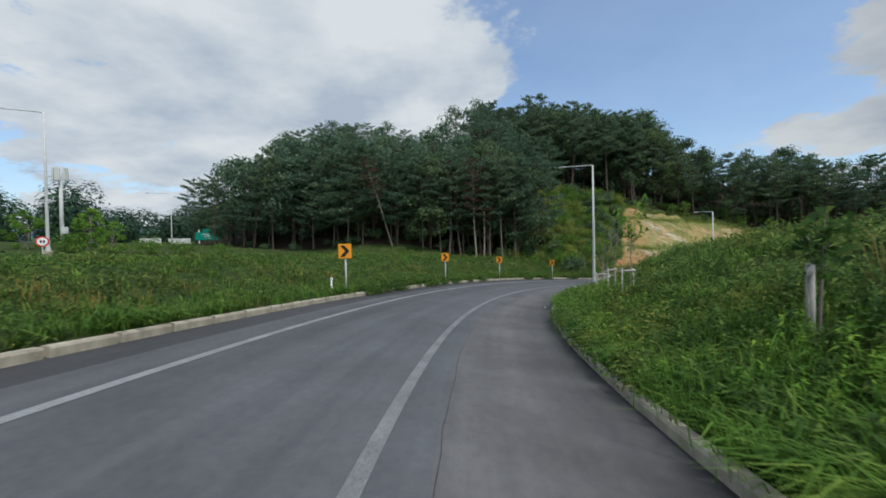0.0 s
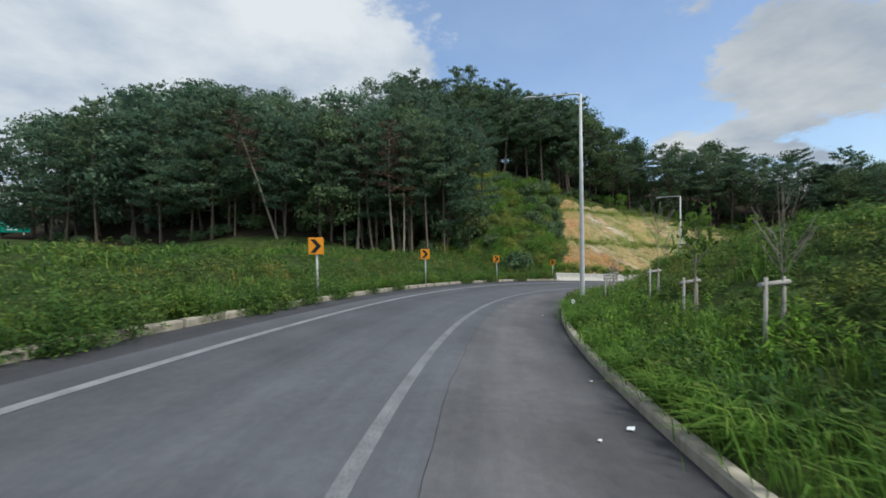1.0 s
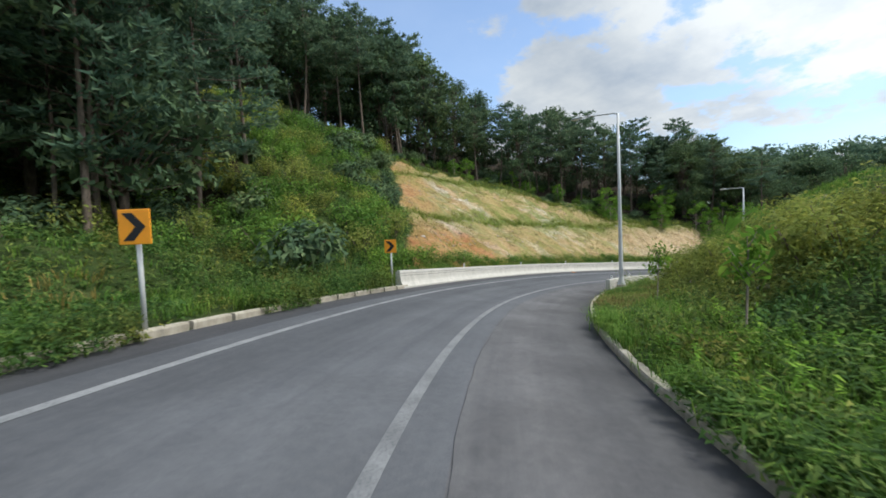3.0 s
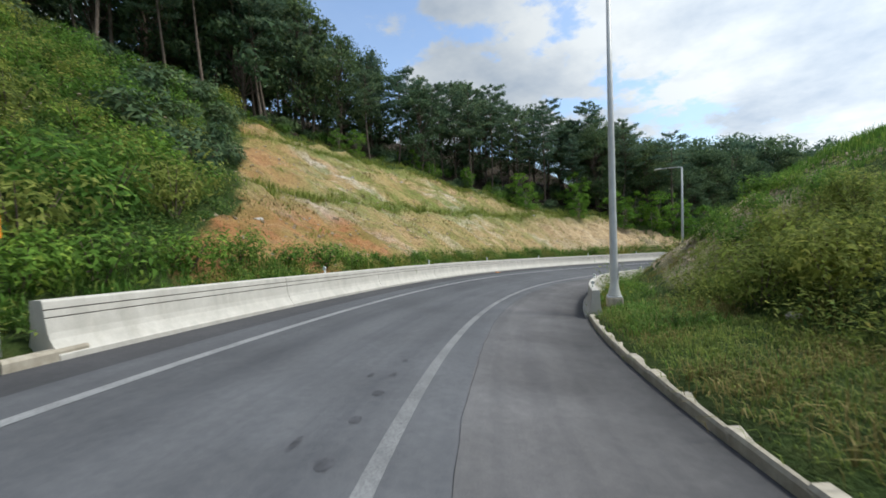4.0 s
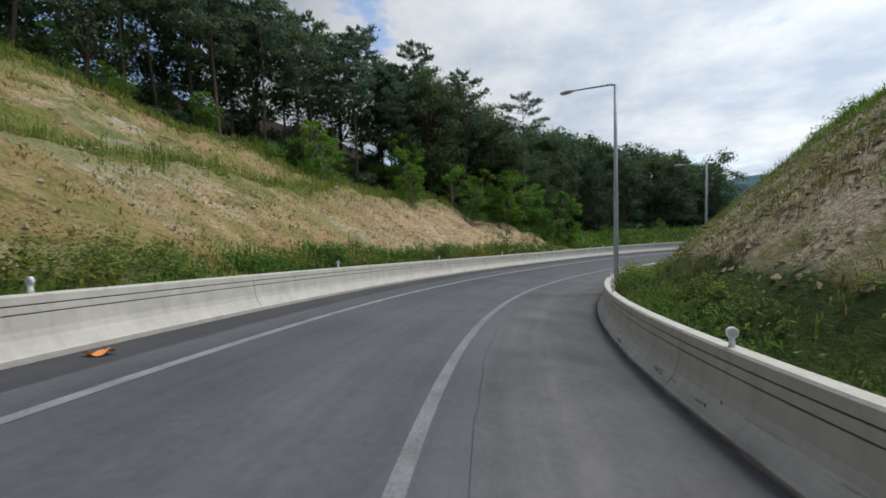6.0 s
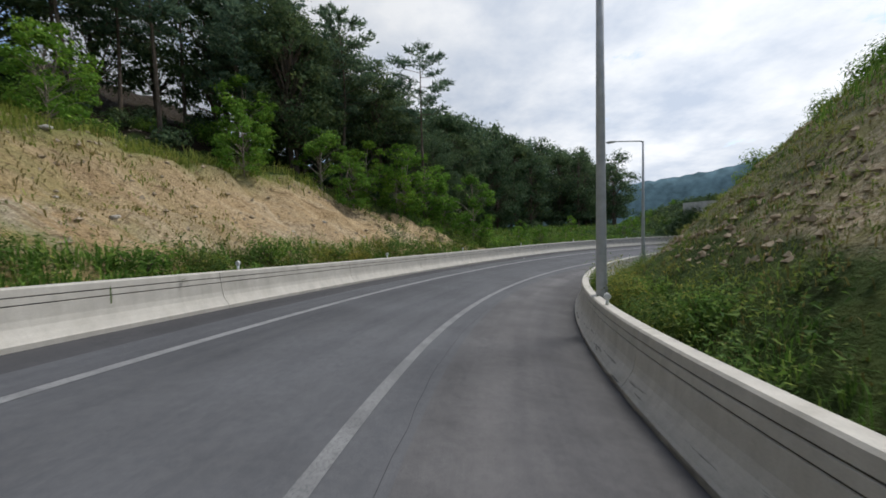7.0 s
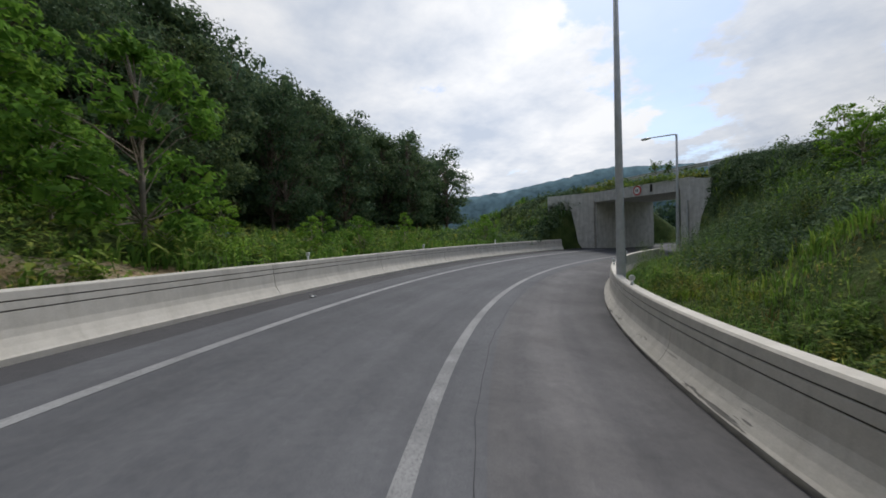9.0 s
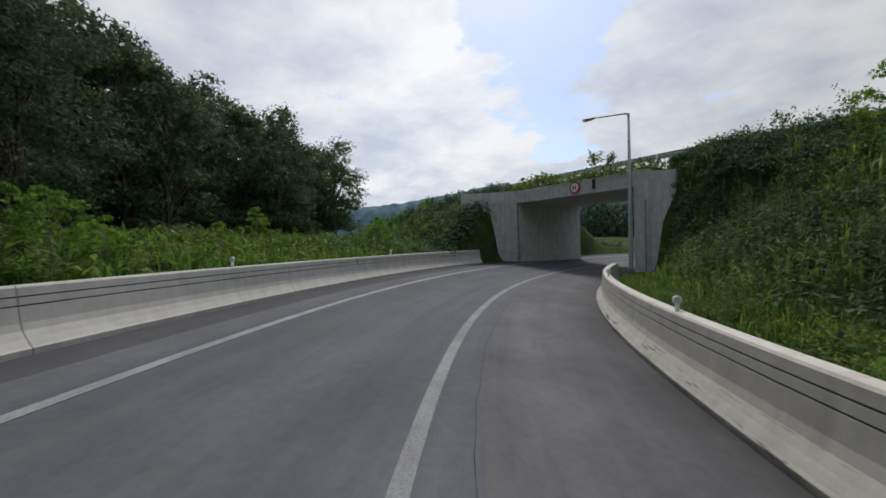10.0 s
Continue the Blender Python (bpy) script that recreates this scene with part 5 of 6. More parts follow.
wood(("leafy_tree", O, P), 102, 109, 17, 40, 3.9, (0.82, 0.96), keep=lambda s, o: end_edge(s) < o < end_edge(s) + 9)
wood(("leafy_tree",), 109, 116, 14, 22, 3.9, (0.68, 0.80), keep=lambda s, o: end_edge(s) < o < end_edge(s) + 3.5)
wood((O,), 109, 116, 18.5, 40, 3.8, (0.68, 0.80), keep=lambda s, o: end_edge(s) < o < end_edge(s) + 9)
wood(("leafy_tree",), 116, 125, 16, 27, 3.8, (0.88, 1.0), keep=lambda s, o: end_edge(s) < o < end_edge(s) + 3.5)
wood((O,), 116, 125, 19.5, 40, 3.8, (0.88, 1.0), keep=lambda s, o: end_edge(s) + 3.5 < o < end_edge(s) + 9)
wood((O,), 125, 139, 12, 40, 3.5, (0.76, 0.88), keep=lambda s, o: end_edge(s) < o < end_edge(s) + 9)
wood((N,), 114, 139, 20, 46, 4.6, (0.68, 0.82), keep=lambda s, o: o > end_edge(s) + 7)
wood((H, B), 104, 139, 10, 40, 2.8, (0.3, 0.5), keep=lambda s, o: end_edge(s) - 2.5 < o < end_edge(s) + 1)
wood((B, B, B, Y), 111, 132, 7, 20, 3.4, (0.25, 0.5), keep=lambda s, o: 7 < o < end_edge(s) - 2 and tr.random() < 0.6)


def at_xy(x, y, scale, turn, tilt=0.0, up=-0.05):
    s, d = station(x, y)
    return pose(x, y, float(ground_z(s, d)[0]) + up, tilt, 0, turn) @ Matrix.Scale(scale, 4)


undergrowth((
    (31, 58, 16, 40, 4.6, lambda s, o: in_wood(s, o) and o > wood_edge(s) + 4),
    (60, 108, 12, 46, 4.0, lambda s, o: crest(s) + 7 < o < crest(s) + 13),
    (104, 139, 12, 40, 2.8, lambda s, o: end_edge(s) + 1 < o < end_edge(s) + 5),
), "dark shrubs and saplings filling the inside of the wood")
# single trees that stand out
for k, (x, y, kind, sc, turn) in enumerate(((10.5, 56.0, P, 0.92, 20), (4.7, 54.6, X, 0.95, 40), (0.9, 56.4, X, 0.9, 160), (5.6, 54.4, X, 0.8, 250), (6.6, 55.5, P, 0.84, 70), (-3.0, 57.5, P, 0.84, 200), (2.8, 55.8, P, 0.80, 310), (8.3, 55.0, P, 0.80, 130), (40.4, 87.5, O, 1.45, 0), (45.7, 96.1, O, 1.62, 0), (40.5, 95.0, O, 1.55, 100), (50.0, 97.0, P, 1.2, 30), (36.5, 94.0, P, 1.3, 30), (33.0, 92.0, O, 1.5, 60), (54.0, 97.0, O, 1.2, 60), (29.0, 91.0, O, 1.4, 160), (121.0, 24.4, W, 0.8, 60), (117.5, 27.5, O, 0.85, 10))):
    ps, pd = (float(v[0]) for v in station(x, y))
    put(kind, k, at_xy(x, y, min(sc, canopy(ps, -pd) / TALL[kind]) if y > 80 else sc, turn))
for k, (x, y, q) in enumerate(((-35, 37, 0.9), (-33, 39.5, 0.75), (-30.5, 41, 0.8), (-36.5, 41, 1.0), (-28.5, 43.5, 0.7), (-40, 38, 0.9), (-26, 46, 0.6))):
    put(Y if k % 2 else B, k, at_xy(x, y, q * (1 if k % 2 else 1.7), 50 * k))
LEANING = pine(57, 13.0, 0.55, 1.6, dead=True, lean=-0.32, thick=0.15)
FULL["leaning_pine"] = [LEANING]
put("leaning_pine", 0, at_xy(-7.4, 58.5, 1.0, 25), ("dead pine with a bare pale trunk, leaning far over", "tree", "dead pines of the wood"))
LONE = pine(58, 13.0, 0.60, 2.5, dense=1.5, thick=0.15, needle=(0.34, 0.085), bendy=0.8)
FULL["lone_pine"] = [LONE]
put("lone_pine", 0, at_xy(80.3, 54.2, 1.0, 0), ("tall slim pine with a thin open crown", "tree", "pines of the wood"))


# ---------------------------------------------------------------- grass and weeds
def blade_field(n, s0, s1, d0, d1, length, width, keep=None, seed=1, lean=0.45, clump=0.35, bias=None, pull=0.0):
    """Bent blades over a stretch of ground, gathered in tufts."""
    r = np.random.default_rng(seed)
    tufts = max(1, n // 17)
    ts, td = r.uniform(s0, s1, tufts), r.uniform(0, 1, tufts)
    td = d0 + (d1 - d0) * (td ** bias if bias else td)
    if keep is not None:
        k = keep(ts, td)
        ts, td = ts[k], td[k]
        tufts = len(ts)
    tall = r.uniform(0.55, 1.3, tufts) * (1 + 0.35 * lumps(ts, td, 1.6, seed))
    ts, td, tall = np.repeat(ts, 14), np.repeat(td, 14), np.repeat(tall, 14)
    n = len(ts)
    x, y = plan(ts, td)
    a0 = r.uniform(0, 2 * np.pi, n)
    rad = np.abs(r.normal(0, clump, n))
    x, y = x + np.cos(a0) * rad, y + np.sin(a0) * rad
    z = ground_z(ts, td)
    h = np.interp(ts, LINE_S, LINE_H)
    dd = td + np.cos(a0) * rad * np.cos(h) - np.sin(a0) * rad * np.sin(h)
    z = ground_z(ts, dd) - 0.03
    L = length * tall * r.uniform(0.6, 1.25, n)
    a = a0 + r.normal(0, 0.8, n)
    if pull:
        a = np.arctan2(-np.sin(h) * pull, np.cos(h) * pull) + r.normal(0, 0.7, n)
    out = np.stack([np.cos(a), np.sin(a), 0 * a], 1)
    side = np.stack([-np.sin(a), np.cos(a), 0 * a], 1)
    up = np.array([0, 0, 1.0])
    le = (lean * r.uniform(0.3, 1.6, n))[:, None]
    L = L[:, None]
    w = width * r.uniform(0.7, 1.4, n)[:, None]
    b = np.stack([x, y, z], 1)
    mid = b + up * L * 0.62 + out * L * 0.28 * le
    tip = b + up * L * (1.0 - 0.35 * le) + out * L * 0.95 * le
    V = np.stack([b - side * w * 0.4, b + side * w * 0.4, mid + side * w * 0.5, mid - side * w * 0.5, tip], 1).reshape(-1, 3)
    i = np.arange(n)[:, None] * 5
    return V, i + np.array([[0, 1, 2, 3]]), i + np.array([[3, 2, 4]])


def leafy_field(n, s0, s1, d0, d1, height, leaf, leaves=16, keep=None, seed=1, bias=None):
    """Upright weeds: leaves set round a stem."""
    r = np.random.default_rng(seed)
    ts, td = r.uniform(s0, s1, n), r.uniform(0, 1, n)
    td = d0 + (d1 - d0) * (td ** bias if bias else td)
    if keep is not None:
        k = keep(ts, td)
        ts, td = ts[k], td[k]
    n = len(ts)
    x, y = plan(ts, td)
    z = ground_z(ts, td)
    hgt = np.repeat(height * r.uniform(0.5, 1.35, n), leaves)
    f = np.tile(np.linspace(0.15, 1.0, leaves), n) * hgt
    a = r.uniform(0, 2 * np.pi, n * leaves)
    reach = leaf * 0.55 * (1.25 - 0.5 * f / hgt) * r.uniform(0.6, 1.8, n * leaves)
    P0 = np.stack([np.repeat(x, leaves) + np.cos(a) * reach, np.repeat(y, leaves) + np.sin(a) * reach, np.repeat(z, leaves) + f], 1)
    T = np.stack([np.cos(a), np.sin(a), r.uniform(-0.5, 0.5, len(a))], 1)
    L = leaf * r.uniform(0.6, 1.4, len(a))[:, None]
    B0 = np.stack([-np.sin(a), np.cos(a), 0 * a], 1)
    sag = np.array([0, 0, -0.18])
    V = np.stack([P0 - T * L * 0.5 - B0 * L * 0.2, P0 + T * L * 0.55 + sag * L, P0 - T * L * 0.35 + B0 * L * 0.24], 1).reshape(-1, 3)
    return V, np.arange(len(a) * 3).reshape(-1, 3)


def mound_field(n, s0, s1, d0, d1, radius, height, leaf, leaves=34, keep=None, seed=1, swell=0.5, from_road=False):
    """Low bushy weeds: domes of leaves of uneven size."""
    r = np.random.default_rng(seed)
    ts, td = r.uniform(s0, s1, n), r.uniform(d0, d1, n)
    if keep is not None:
        k = keep(ts, td)
        ts, td = ts[k], td[k]
    n = len(ts)
    x, y = plan(ts, td)
    z = surf(ts, td)[:, 2] if from_road else ground_z(ts, td)
    q = np.repeat(r.uniform(0.55, 1.35, n) * (1 + swell * lumps(ts, td, 1.7, seed)), leaves)[:, None]
    g = r.normal(size=(n * leaves, 3))
    g /= np.linalg.norm(g, axis=1, keepdims=True)
    g[:, 2] = np.abs(g[:, 2])
    u = (r.uniform(0.15, 1, n * leaves) ** 0.45)[:, None]
    base = np.repeat(np.stack([x, y, z], 1), leaves, 0)
    P0 = base + g * u * q * np.array([radius, radius, height]) + [0, 0, 0.03]
    return leaves_at(P0, leaf, 0.42, g * 0.6 + r.normal(0, 0.5, g.shape) + [0, 0, 0.7], 0.1, r)


def grass(fields, mat, label, category="grass"):
    V, Q, T, off = [], [], [], 0
    for v, q, t in fields:
        V.append(v), Q.append(q + off), T.append(t + off)
        off += len(v)
    me = mesh_from("grass", np.concatenate(V), [np.concatenate(Q), np.concatenate(T)], M[mat])
    return tagged(part("grass", me, None, None), label, category, kind="stuff")


def weeds(fields, mat, label, name="weeds", category="weeds"):
    V, F = joined(fields)
    return tagged(part(name, mesh_from(name, V, F, M[mat]), None, None), label, category, kind="stuff")


LEFT_GROWTH = ((13.8, 18.4), (19.5, 19.9), (20.5, 23.6), (24.5, 25.6), (27.1, 27.7), (29.3, 30.4), (37.5, 39), (41, 43), (46, 48))
RIGHT_GROWTH = ((3.4, 12.3), (31.8, 36.5), (37.5, 42))


def within(s, spans):
    return np.logical_or.reduce([(s > a) & (s < b) for a, b in spans])


hole = lambda s, d, seed, cut=-0.55: lumps(s, d, 2.2, seed) > cut
# inside of the bend: the verge that the camera passes closest
grass([
    blade_field(5000, -4, 10, 3.05, 6.0, 0.40, 0.017, None, 82, 0.75, 0.16),
    blade_field(36000, -6, 50, 2.98, 5.0, 0.38, 0.013, lambda s, d: (lumps(s, d * 0.6, 3.1, 3) > -0.75), 1, 0.75, 0.16),
    blade_field(2500, 48, 62, 3.24, 5.6, 0.15, 0.014, lambda s, d: hole(s, d, 44, -0.3), 44, 0.9, 0.2),
    blade_field(9000, -6, 52, 4.8, 9, 0.36, 0.026, lambda s, d: hole(s, d, 4, -0.3), 2, 0.8, 0.2),
    blade_field(12000, -6, 62, 9, 19, 0.42, 0.05, lambda s, d: hole(s, d, 5, -0.3), 3, 0.7, 0.3),
    blade_field(13000, -4, 49, 3.02, 3.4, 0.42, 0.018, lambda s, d: lumps(s * 0.7, s * 0.3, 2.0, 51) > 0.0, 51, 0.95, 0.12, None, -1.0),
], "grass", "long bright green grass leaning over the kerb")
weeds([
    leafy_field(2000, -6, 58, 3.1, 6.0, 0.36, 0.095, 20, lambda s, d: (lumps(s, d, 2.6, 8) > -0.1) & ((s < 47) | (d > 5.2)), 4),
    leafy_field(2200, -6, 62, 4.2, 11, 0.46, 0.11, 18, lambda s, d: (lumps(s, d, 3.0, 9) > -0.5) & ((s < 47) | (d > 5.4)), 5),
    mound_field(460, 3.2, 47, 2.90, 3.2, 0.34, 0.40, 0.085, 70, lambda s, d: within(s, RIGHT_GROWTH), 68, 0.3),
    mound_field(300, -4, 11, 3.35, 7.0, 0.40, 0.46, 0.085, 64, None, 81),
    mound_field(980, -6, 50, 3.25, 8.0, 0.42, 0.50, 0.09, 60, lambda s, d: lumps(s, d, 2.1, 61) > -0.6, 61),
    mound_field(620, -6, 56, 8.0, 15, 0.6, 0.55, 0.15, 48, None, 62),
], "weed", "leafy dark green weeds and young shoots on the bank")
weeds([
    mound_field(420, -4, 47, 3.25, 5.2, 0.30, 0.42, 0.085, 60, lambda s, d: lumps(s, d, 1.9, 107) > 0.1, 107, 0.6),
    leafy_field(900, -4, 47, 3.2, 5.4, 0.42, 0.085, 22, lambda s, d: lumps(s, d, 1.5, 108) > 0.0, 108),
    mound_field(260, 104, 130, -10.5, -5.7, 0.42, 0.6, 0.10, 60, lambda s, d: lumps(s, d, 2.2, 109) > -0.2, 109, 0.8),
], "young", "bright green leafy weeds beside the road")
grass([blade_field(19000, 45, 62.5, 3.24, 5.8, 0.17, 0.011, lambda s, d: d < np.interp(s, (45, 50, 62), (3.6, 5.8, 5.6)), 42, 0.9, 0.22)], "berm", "short sunny yellowish green grass beside the kerb")
grass([blade_field(30000, 82, 112, 4.3, 12.5, 0.13, 0.013, lambda s, d: lumps(s, d, 1.6, 104) > -0.35, 104, 0.9, 0.35)], "berm", "short thin yellowish green grass over the bank")
grass([blade_field(15000, 46, 63, 3.26, 6.2, 0.20, 0.012, lambda s, d: lumps(s, d, 1.6, 111) > -0.35, 94, 0.9, 0.22), blade_field(9000, 60, 82, 4.8, 10.5, 0.26, 0.014, lambda s, d: lumps(s, d, 2.0, 112) > 0.0, 112, 0.8, 0.3), blade_field(14000, 82, 110, 4.8, 13, 0.15, 0.016, lambda s, d: lumps(s, d, 1.7, 97) > -0.3, 97, 0.9, 0.35), blade_field(5000, 62, 126, 3.4, 5.4, 0.24, 0.014, lambda s, d: lumps(s, d, 2.2, 45) > -0.1, 45, 0.8, 0.2), blade_field(6000, -6, 62, 5.5, 14, 0.6, 0.014, lambda s, d: lumps(s, d, 3.5, 2) > 0.25, 6, 0.5, 0.25)], "dry", "dry brownish grass stalks on the bank")
weeds([
    leafy_field(330, 52, 64, 5.6, 9, 1.3, 0.07, 50, lambda s, d: lumps(s, d, 1.6, 75) > -0.3, 35),
    mound_field(900, 64, 108, 4.8, 13, 0.24, 0.18, 0.065, 26, lambda s, d: lumps(s, d, 1.9, 77) > -0.4, 77),
    mound_field(800, 46, 64, 5.3, 10, 0.5, 0.55, 0.08, 64, lambda s, d: lumps(s, d, 2.4, 63) > -0.3, 63),
], "shrub_pale", "tall yellowish green shrubs and shoots on the bank")
# outside of the bend: kerb-side grass and the meadow
grass([
    blade_field(24000, -6, 52.9, -7.5, -4.92, 0.34, 0.020, lambda s, d: (lumps(s, d, 2.0, 6) > -0.3) | (d < -5.4), 7, 0.85, 0.17),
    blade_field(14000, -12, 56, -16, -7, 0.33, 0.034, lambda s, d: hole(s, d, 7, -0.6), 8, 0.75, 0.25),
    blade_field(9000, -20, 52, -34, -15, 0.42, 0.08, lambda s, d: (-d < np.interp(s, (27, 36, 43, 50, 56), (60, 40, 24, 17, 17))), 9, 0.6, 0.4),
    blade_field(9000, -4, 52, -5.4, -5.05, 0.50, 0.02, lambda s, d: lumps(s * 0.7, s * 0.4, 1.8, 52) > 0.1, 52, 1.1, 0.10, None, 1.0),
], "grass", "lush green meadow grass beside the kerb")
weeds([
    leafy_field(2000, -6, 54, -9, -5.1, 0.42, 0.10, 18, lambda s, d: lumps(s, d, 2.4, 12) > -0.3, 10),
    mound_field(980, -6, 54, -9.5, -5.15, 0.52, 0.56, 0.09, 60, lambda s, d: lumps(s, d, 2.3, 64) > -0.3, 64, 1.0),
    mound_field(900, -4, 52, -5.15, -4.72, 0.36, 0.74, 0.085, 84, lambda s, d: within(s, LEFT_GROWTH), 65, 0.3, True),
    mound_field(260, 13.6, 52, -4.85, -4.58, 0.30, 0.36, 0.07, 70, lambda s, d: within(s, LEFT_GROWTH), 105, 0.3, True),
    mound_field(90, 47.0, 53.2, -5.45, -4.9, 0.45, 0.85, 0.08, 100, None, 95, 0.4),
    mound_field(560, 50, 65, -14, -6.6, 0.55, 0.6, 0.12, 50, lambda s, d: s < bare_from(-d) - 0.2, 74),
    mound_field(560, 45.5, 72, -28, -7.3, 0.75, 0.8, 0.15, 46, lambda s, d: s < bare_from(-d) - 0.3, 67),
    mound_field(900, -10, 54, -20, -9, 0.7, 0.5, 0.15, 44, None, 66, 0.7),
    leafy_field(1700, -10, 54, -20, -8, 0.36, 0.15, 16, lambda s, d: lumps(s, d, 3.4, 13) > -0.2, 11),
], "weed", "leafy green weeds spread through the meadow")
grass([blade_field(9000, -6, 54, -15, -5.3, 0.52, 0.022, lambda s, d: lumps(s, d, 2.8, 15) > 0.25, 12, 0.6, 0.25)], "dry", "reddish dry grass patches in the meadow")
# behind the barriers
grass([
    blade_field(14000, 53.8, 104, -7.0, -5.25, 0.42, 0.028, lambda s, d: hole(s, d, 20, -0.45), 13, 0.6, 0.18),
    blade_field(13000, 103, 133, -16, -5.3, 0.55, 0.045, lambda s, d: hole(s, d, 21, -0.6) & ((-d > crest(s)) | (-d < 6.2)), 14, 0.5, 0.25),
    blade_field(8000, 118, 150, -34, -14, 0.7, 0.085, None, 15, 0.45, 0.35),
    blade_field(30000, 57, 128, 3.42, 5.6, 0.26, 0.012, lambda s, d: hole(s, d, 22, -0.8) & ((d < 4.5) | (s > 104)), 16, 0.75, 0.2),
    blade_field(16000, 60, 108, 8.5, 18, 0.38, 0.022, lambda s, d: lumps(s, d, 3.0, 23) > -0.2, 17, 0.5, 0.35),
    blade_field(11000, 72, 104, 9.5, 14, 0.45, 0.02, lambda s, d: d > np.interp(s, (72, 80, 95, 104), (8.5, 9.5, 9.8, 9.0)), 101, 0.45, 0.35),
    blade_field(5000, 62, 106, 5.5, 11, 0.18, 0.02, lambda s, d: lumps(s, d, 1.8, 24) > 0.25, 18, 0.7, 0.2),
    blade_field(9000, 84, 112, 4.6, 13, 0.15, 0.016, lambda s, d: lumps(s, d, 1.5, 96) > -0.1, 96, 0.9, 0.35),
    blade_field(2500, 57, 61.5, 3.24, 5.2, 0.2, 0.012, None, 41, 0.8, 0.2),
], "grass", "long grass growing behind the concrete barriers")
weeds([
    leafy_field(1300, 53.8, 104, -7.4, -5.4, 0.42, 0.075, 26, lambda s, d: (lumps(s, d, 2.0, 25) > -0.2) & ((s > 70) | (d > -6.5)), 19),
    leafy_field(900, 100, 134, -14, -5.5, 0.70, 0.20, 16, None, 20),
    mound_field(460, 62, 118, 3.72, 4.8, 0.34, 0.36, 0.075, 60, lambda s, d: lumps(s, d, 2.4, 70) > -0.2, 70),
    mound_field(260, 54, 72, -6.6, -5.6, 0.40, 0.42, 0.07, 70, lambda s, d: lumps(s, d, 2.0, 110) > -0.2, 110, 0.6),
    mound_field(520, 71, 106, -6.7, -5.65, 0.48, 0.82, 0.085, 90, lambda s, d: lumps(s, d, 2.4, 71) > -0.3, 71, 0.8),
    mound_field(120, 85, 94, 3.46, 3.8, 0.42, 0.95, 0.07, 120, lambda s, d: lumps(s, s * 0.3, 1.5, 91) > -0.1, 91, 0.4),
    mound_field(60, 94.3, 99.5, 3.15, 3.5, 0.34, 1.0, 0.06, 130, lambda s, d: (s < 96) | (s > 97.2), 103, 0.3),
    mound_field(26, 62.5, 85, 3.46, 3.7, 0.38, 1.0, 0.08, 80, None, 92, 0.4),
    leafy_field(520, 57, 110, 3.4, 5.0, 0.40, 0.07, 24, lambda s, d: lumps(s, d, 2.0, 26) > -0.1, 21),
    leafy_field(700, 64, 106, 5.5, 16, 0.24, 0.085, 16, lambda s, d: lumps(s, d, 2.4, 31) > 0.0, 34),
], "weed", "leafy roadside weeds behind the barriers")
weeds([
    leafy_field(420, 107, 120, 3.7, 6.4, 1.0, 0.06, 44, lambda s, d: (lumps(s, d, 1.4, 78) > -0.1) & (d < np.interp(s, (107, 112, 116), (4.4, 6.4, 6.4))), 78),
    leafy_field(120, 95, 107, 3.8, 4.8, 0.5, 0.06, 34, None, 93),
], "weed", "tall green weeds standing behind the barrier")
weeds([leafy_field(520, 114, 126, 4.8, 9.0, 1.25, 0.055, 64, lambda s, d: lumps(s, d, 1.6, 113) > -0.25, 113)], "weed", "tall thin dark green weeds before the underpass")
# berms and tufts on the bared slope
berm_row = lambda s, d: ((np.abs(-d - 13.5) < 0.9) & (s < 97)) | (np.abs(-d - 22.4) < 1.0) | ((np.abs(-d - crest(s) - 0.3) < 1.3) & (s < 100))
on_cut = lambda s, d: (s > bare_from(-d)) & (-d < crest(s) + 2.0)
grass([
    blade_field(120000, 56, 104, -33, -9, 0.50, 0.026, lambda s, d: on_cut(s, d) & berm_row(s, d), 22, 0.6, 0.4),
    blade_field(34000, 56, 92, -32, -7, 0.18, 0.028, lambda s, d: on_cut(s, d) & (lumps(s, d, 2.6, 27) > 0.15), 23, 0.9, 0.5),
], "berm", "green grass along the berms of the bared slope")
grass([blade_field(44000, 56, 95, -32, -6.5, 0.17, 0.028, lambda s, d: on_cut(s, d) & (lumps(s, d, 3.4, 28) > -0.1), 24, 0.9, 0.4)], "dry", "sparse ochre grass on the bared slope")
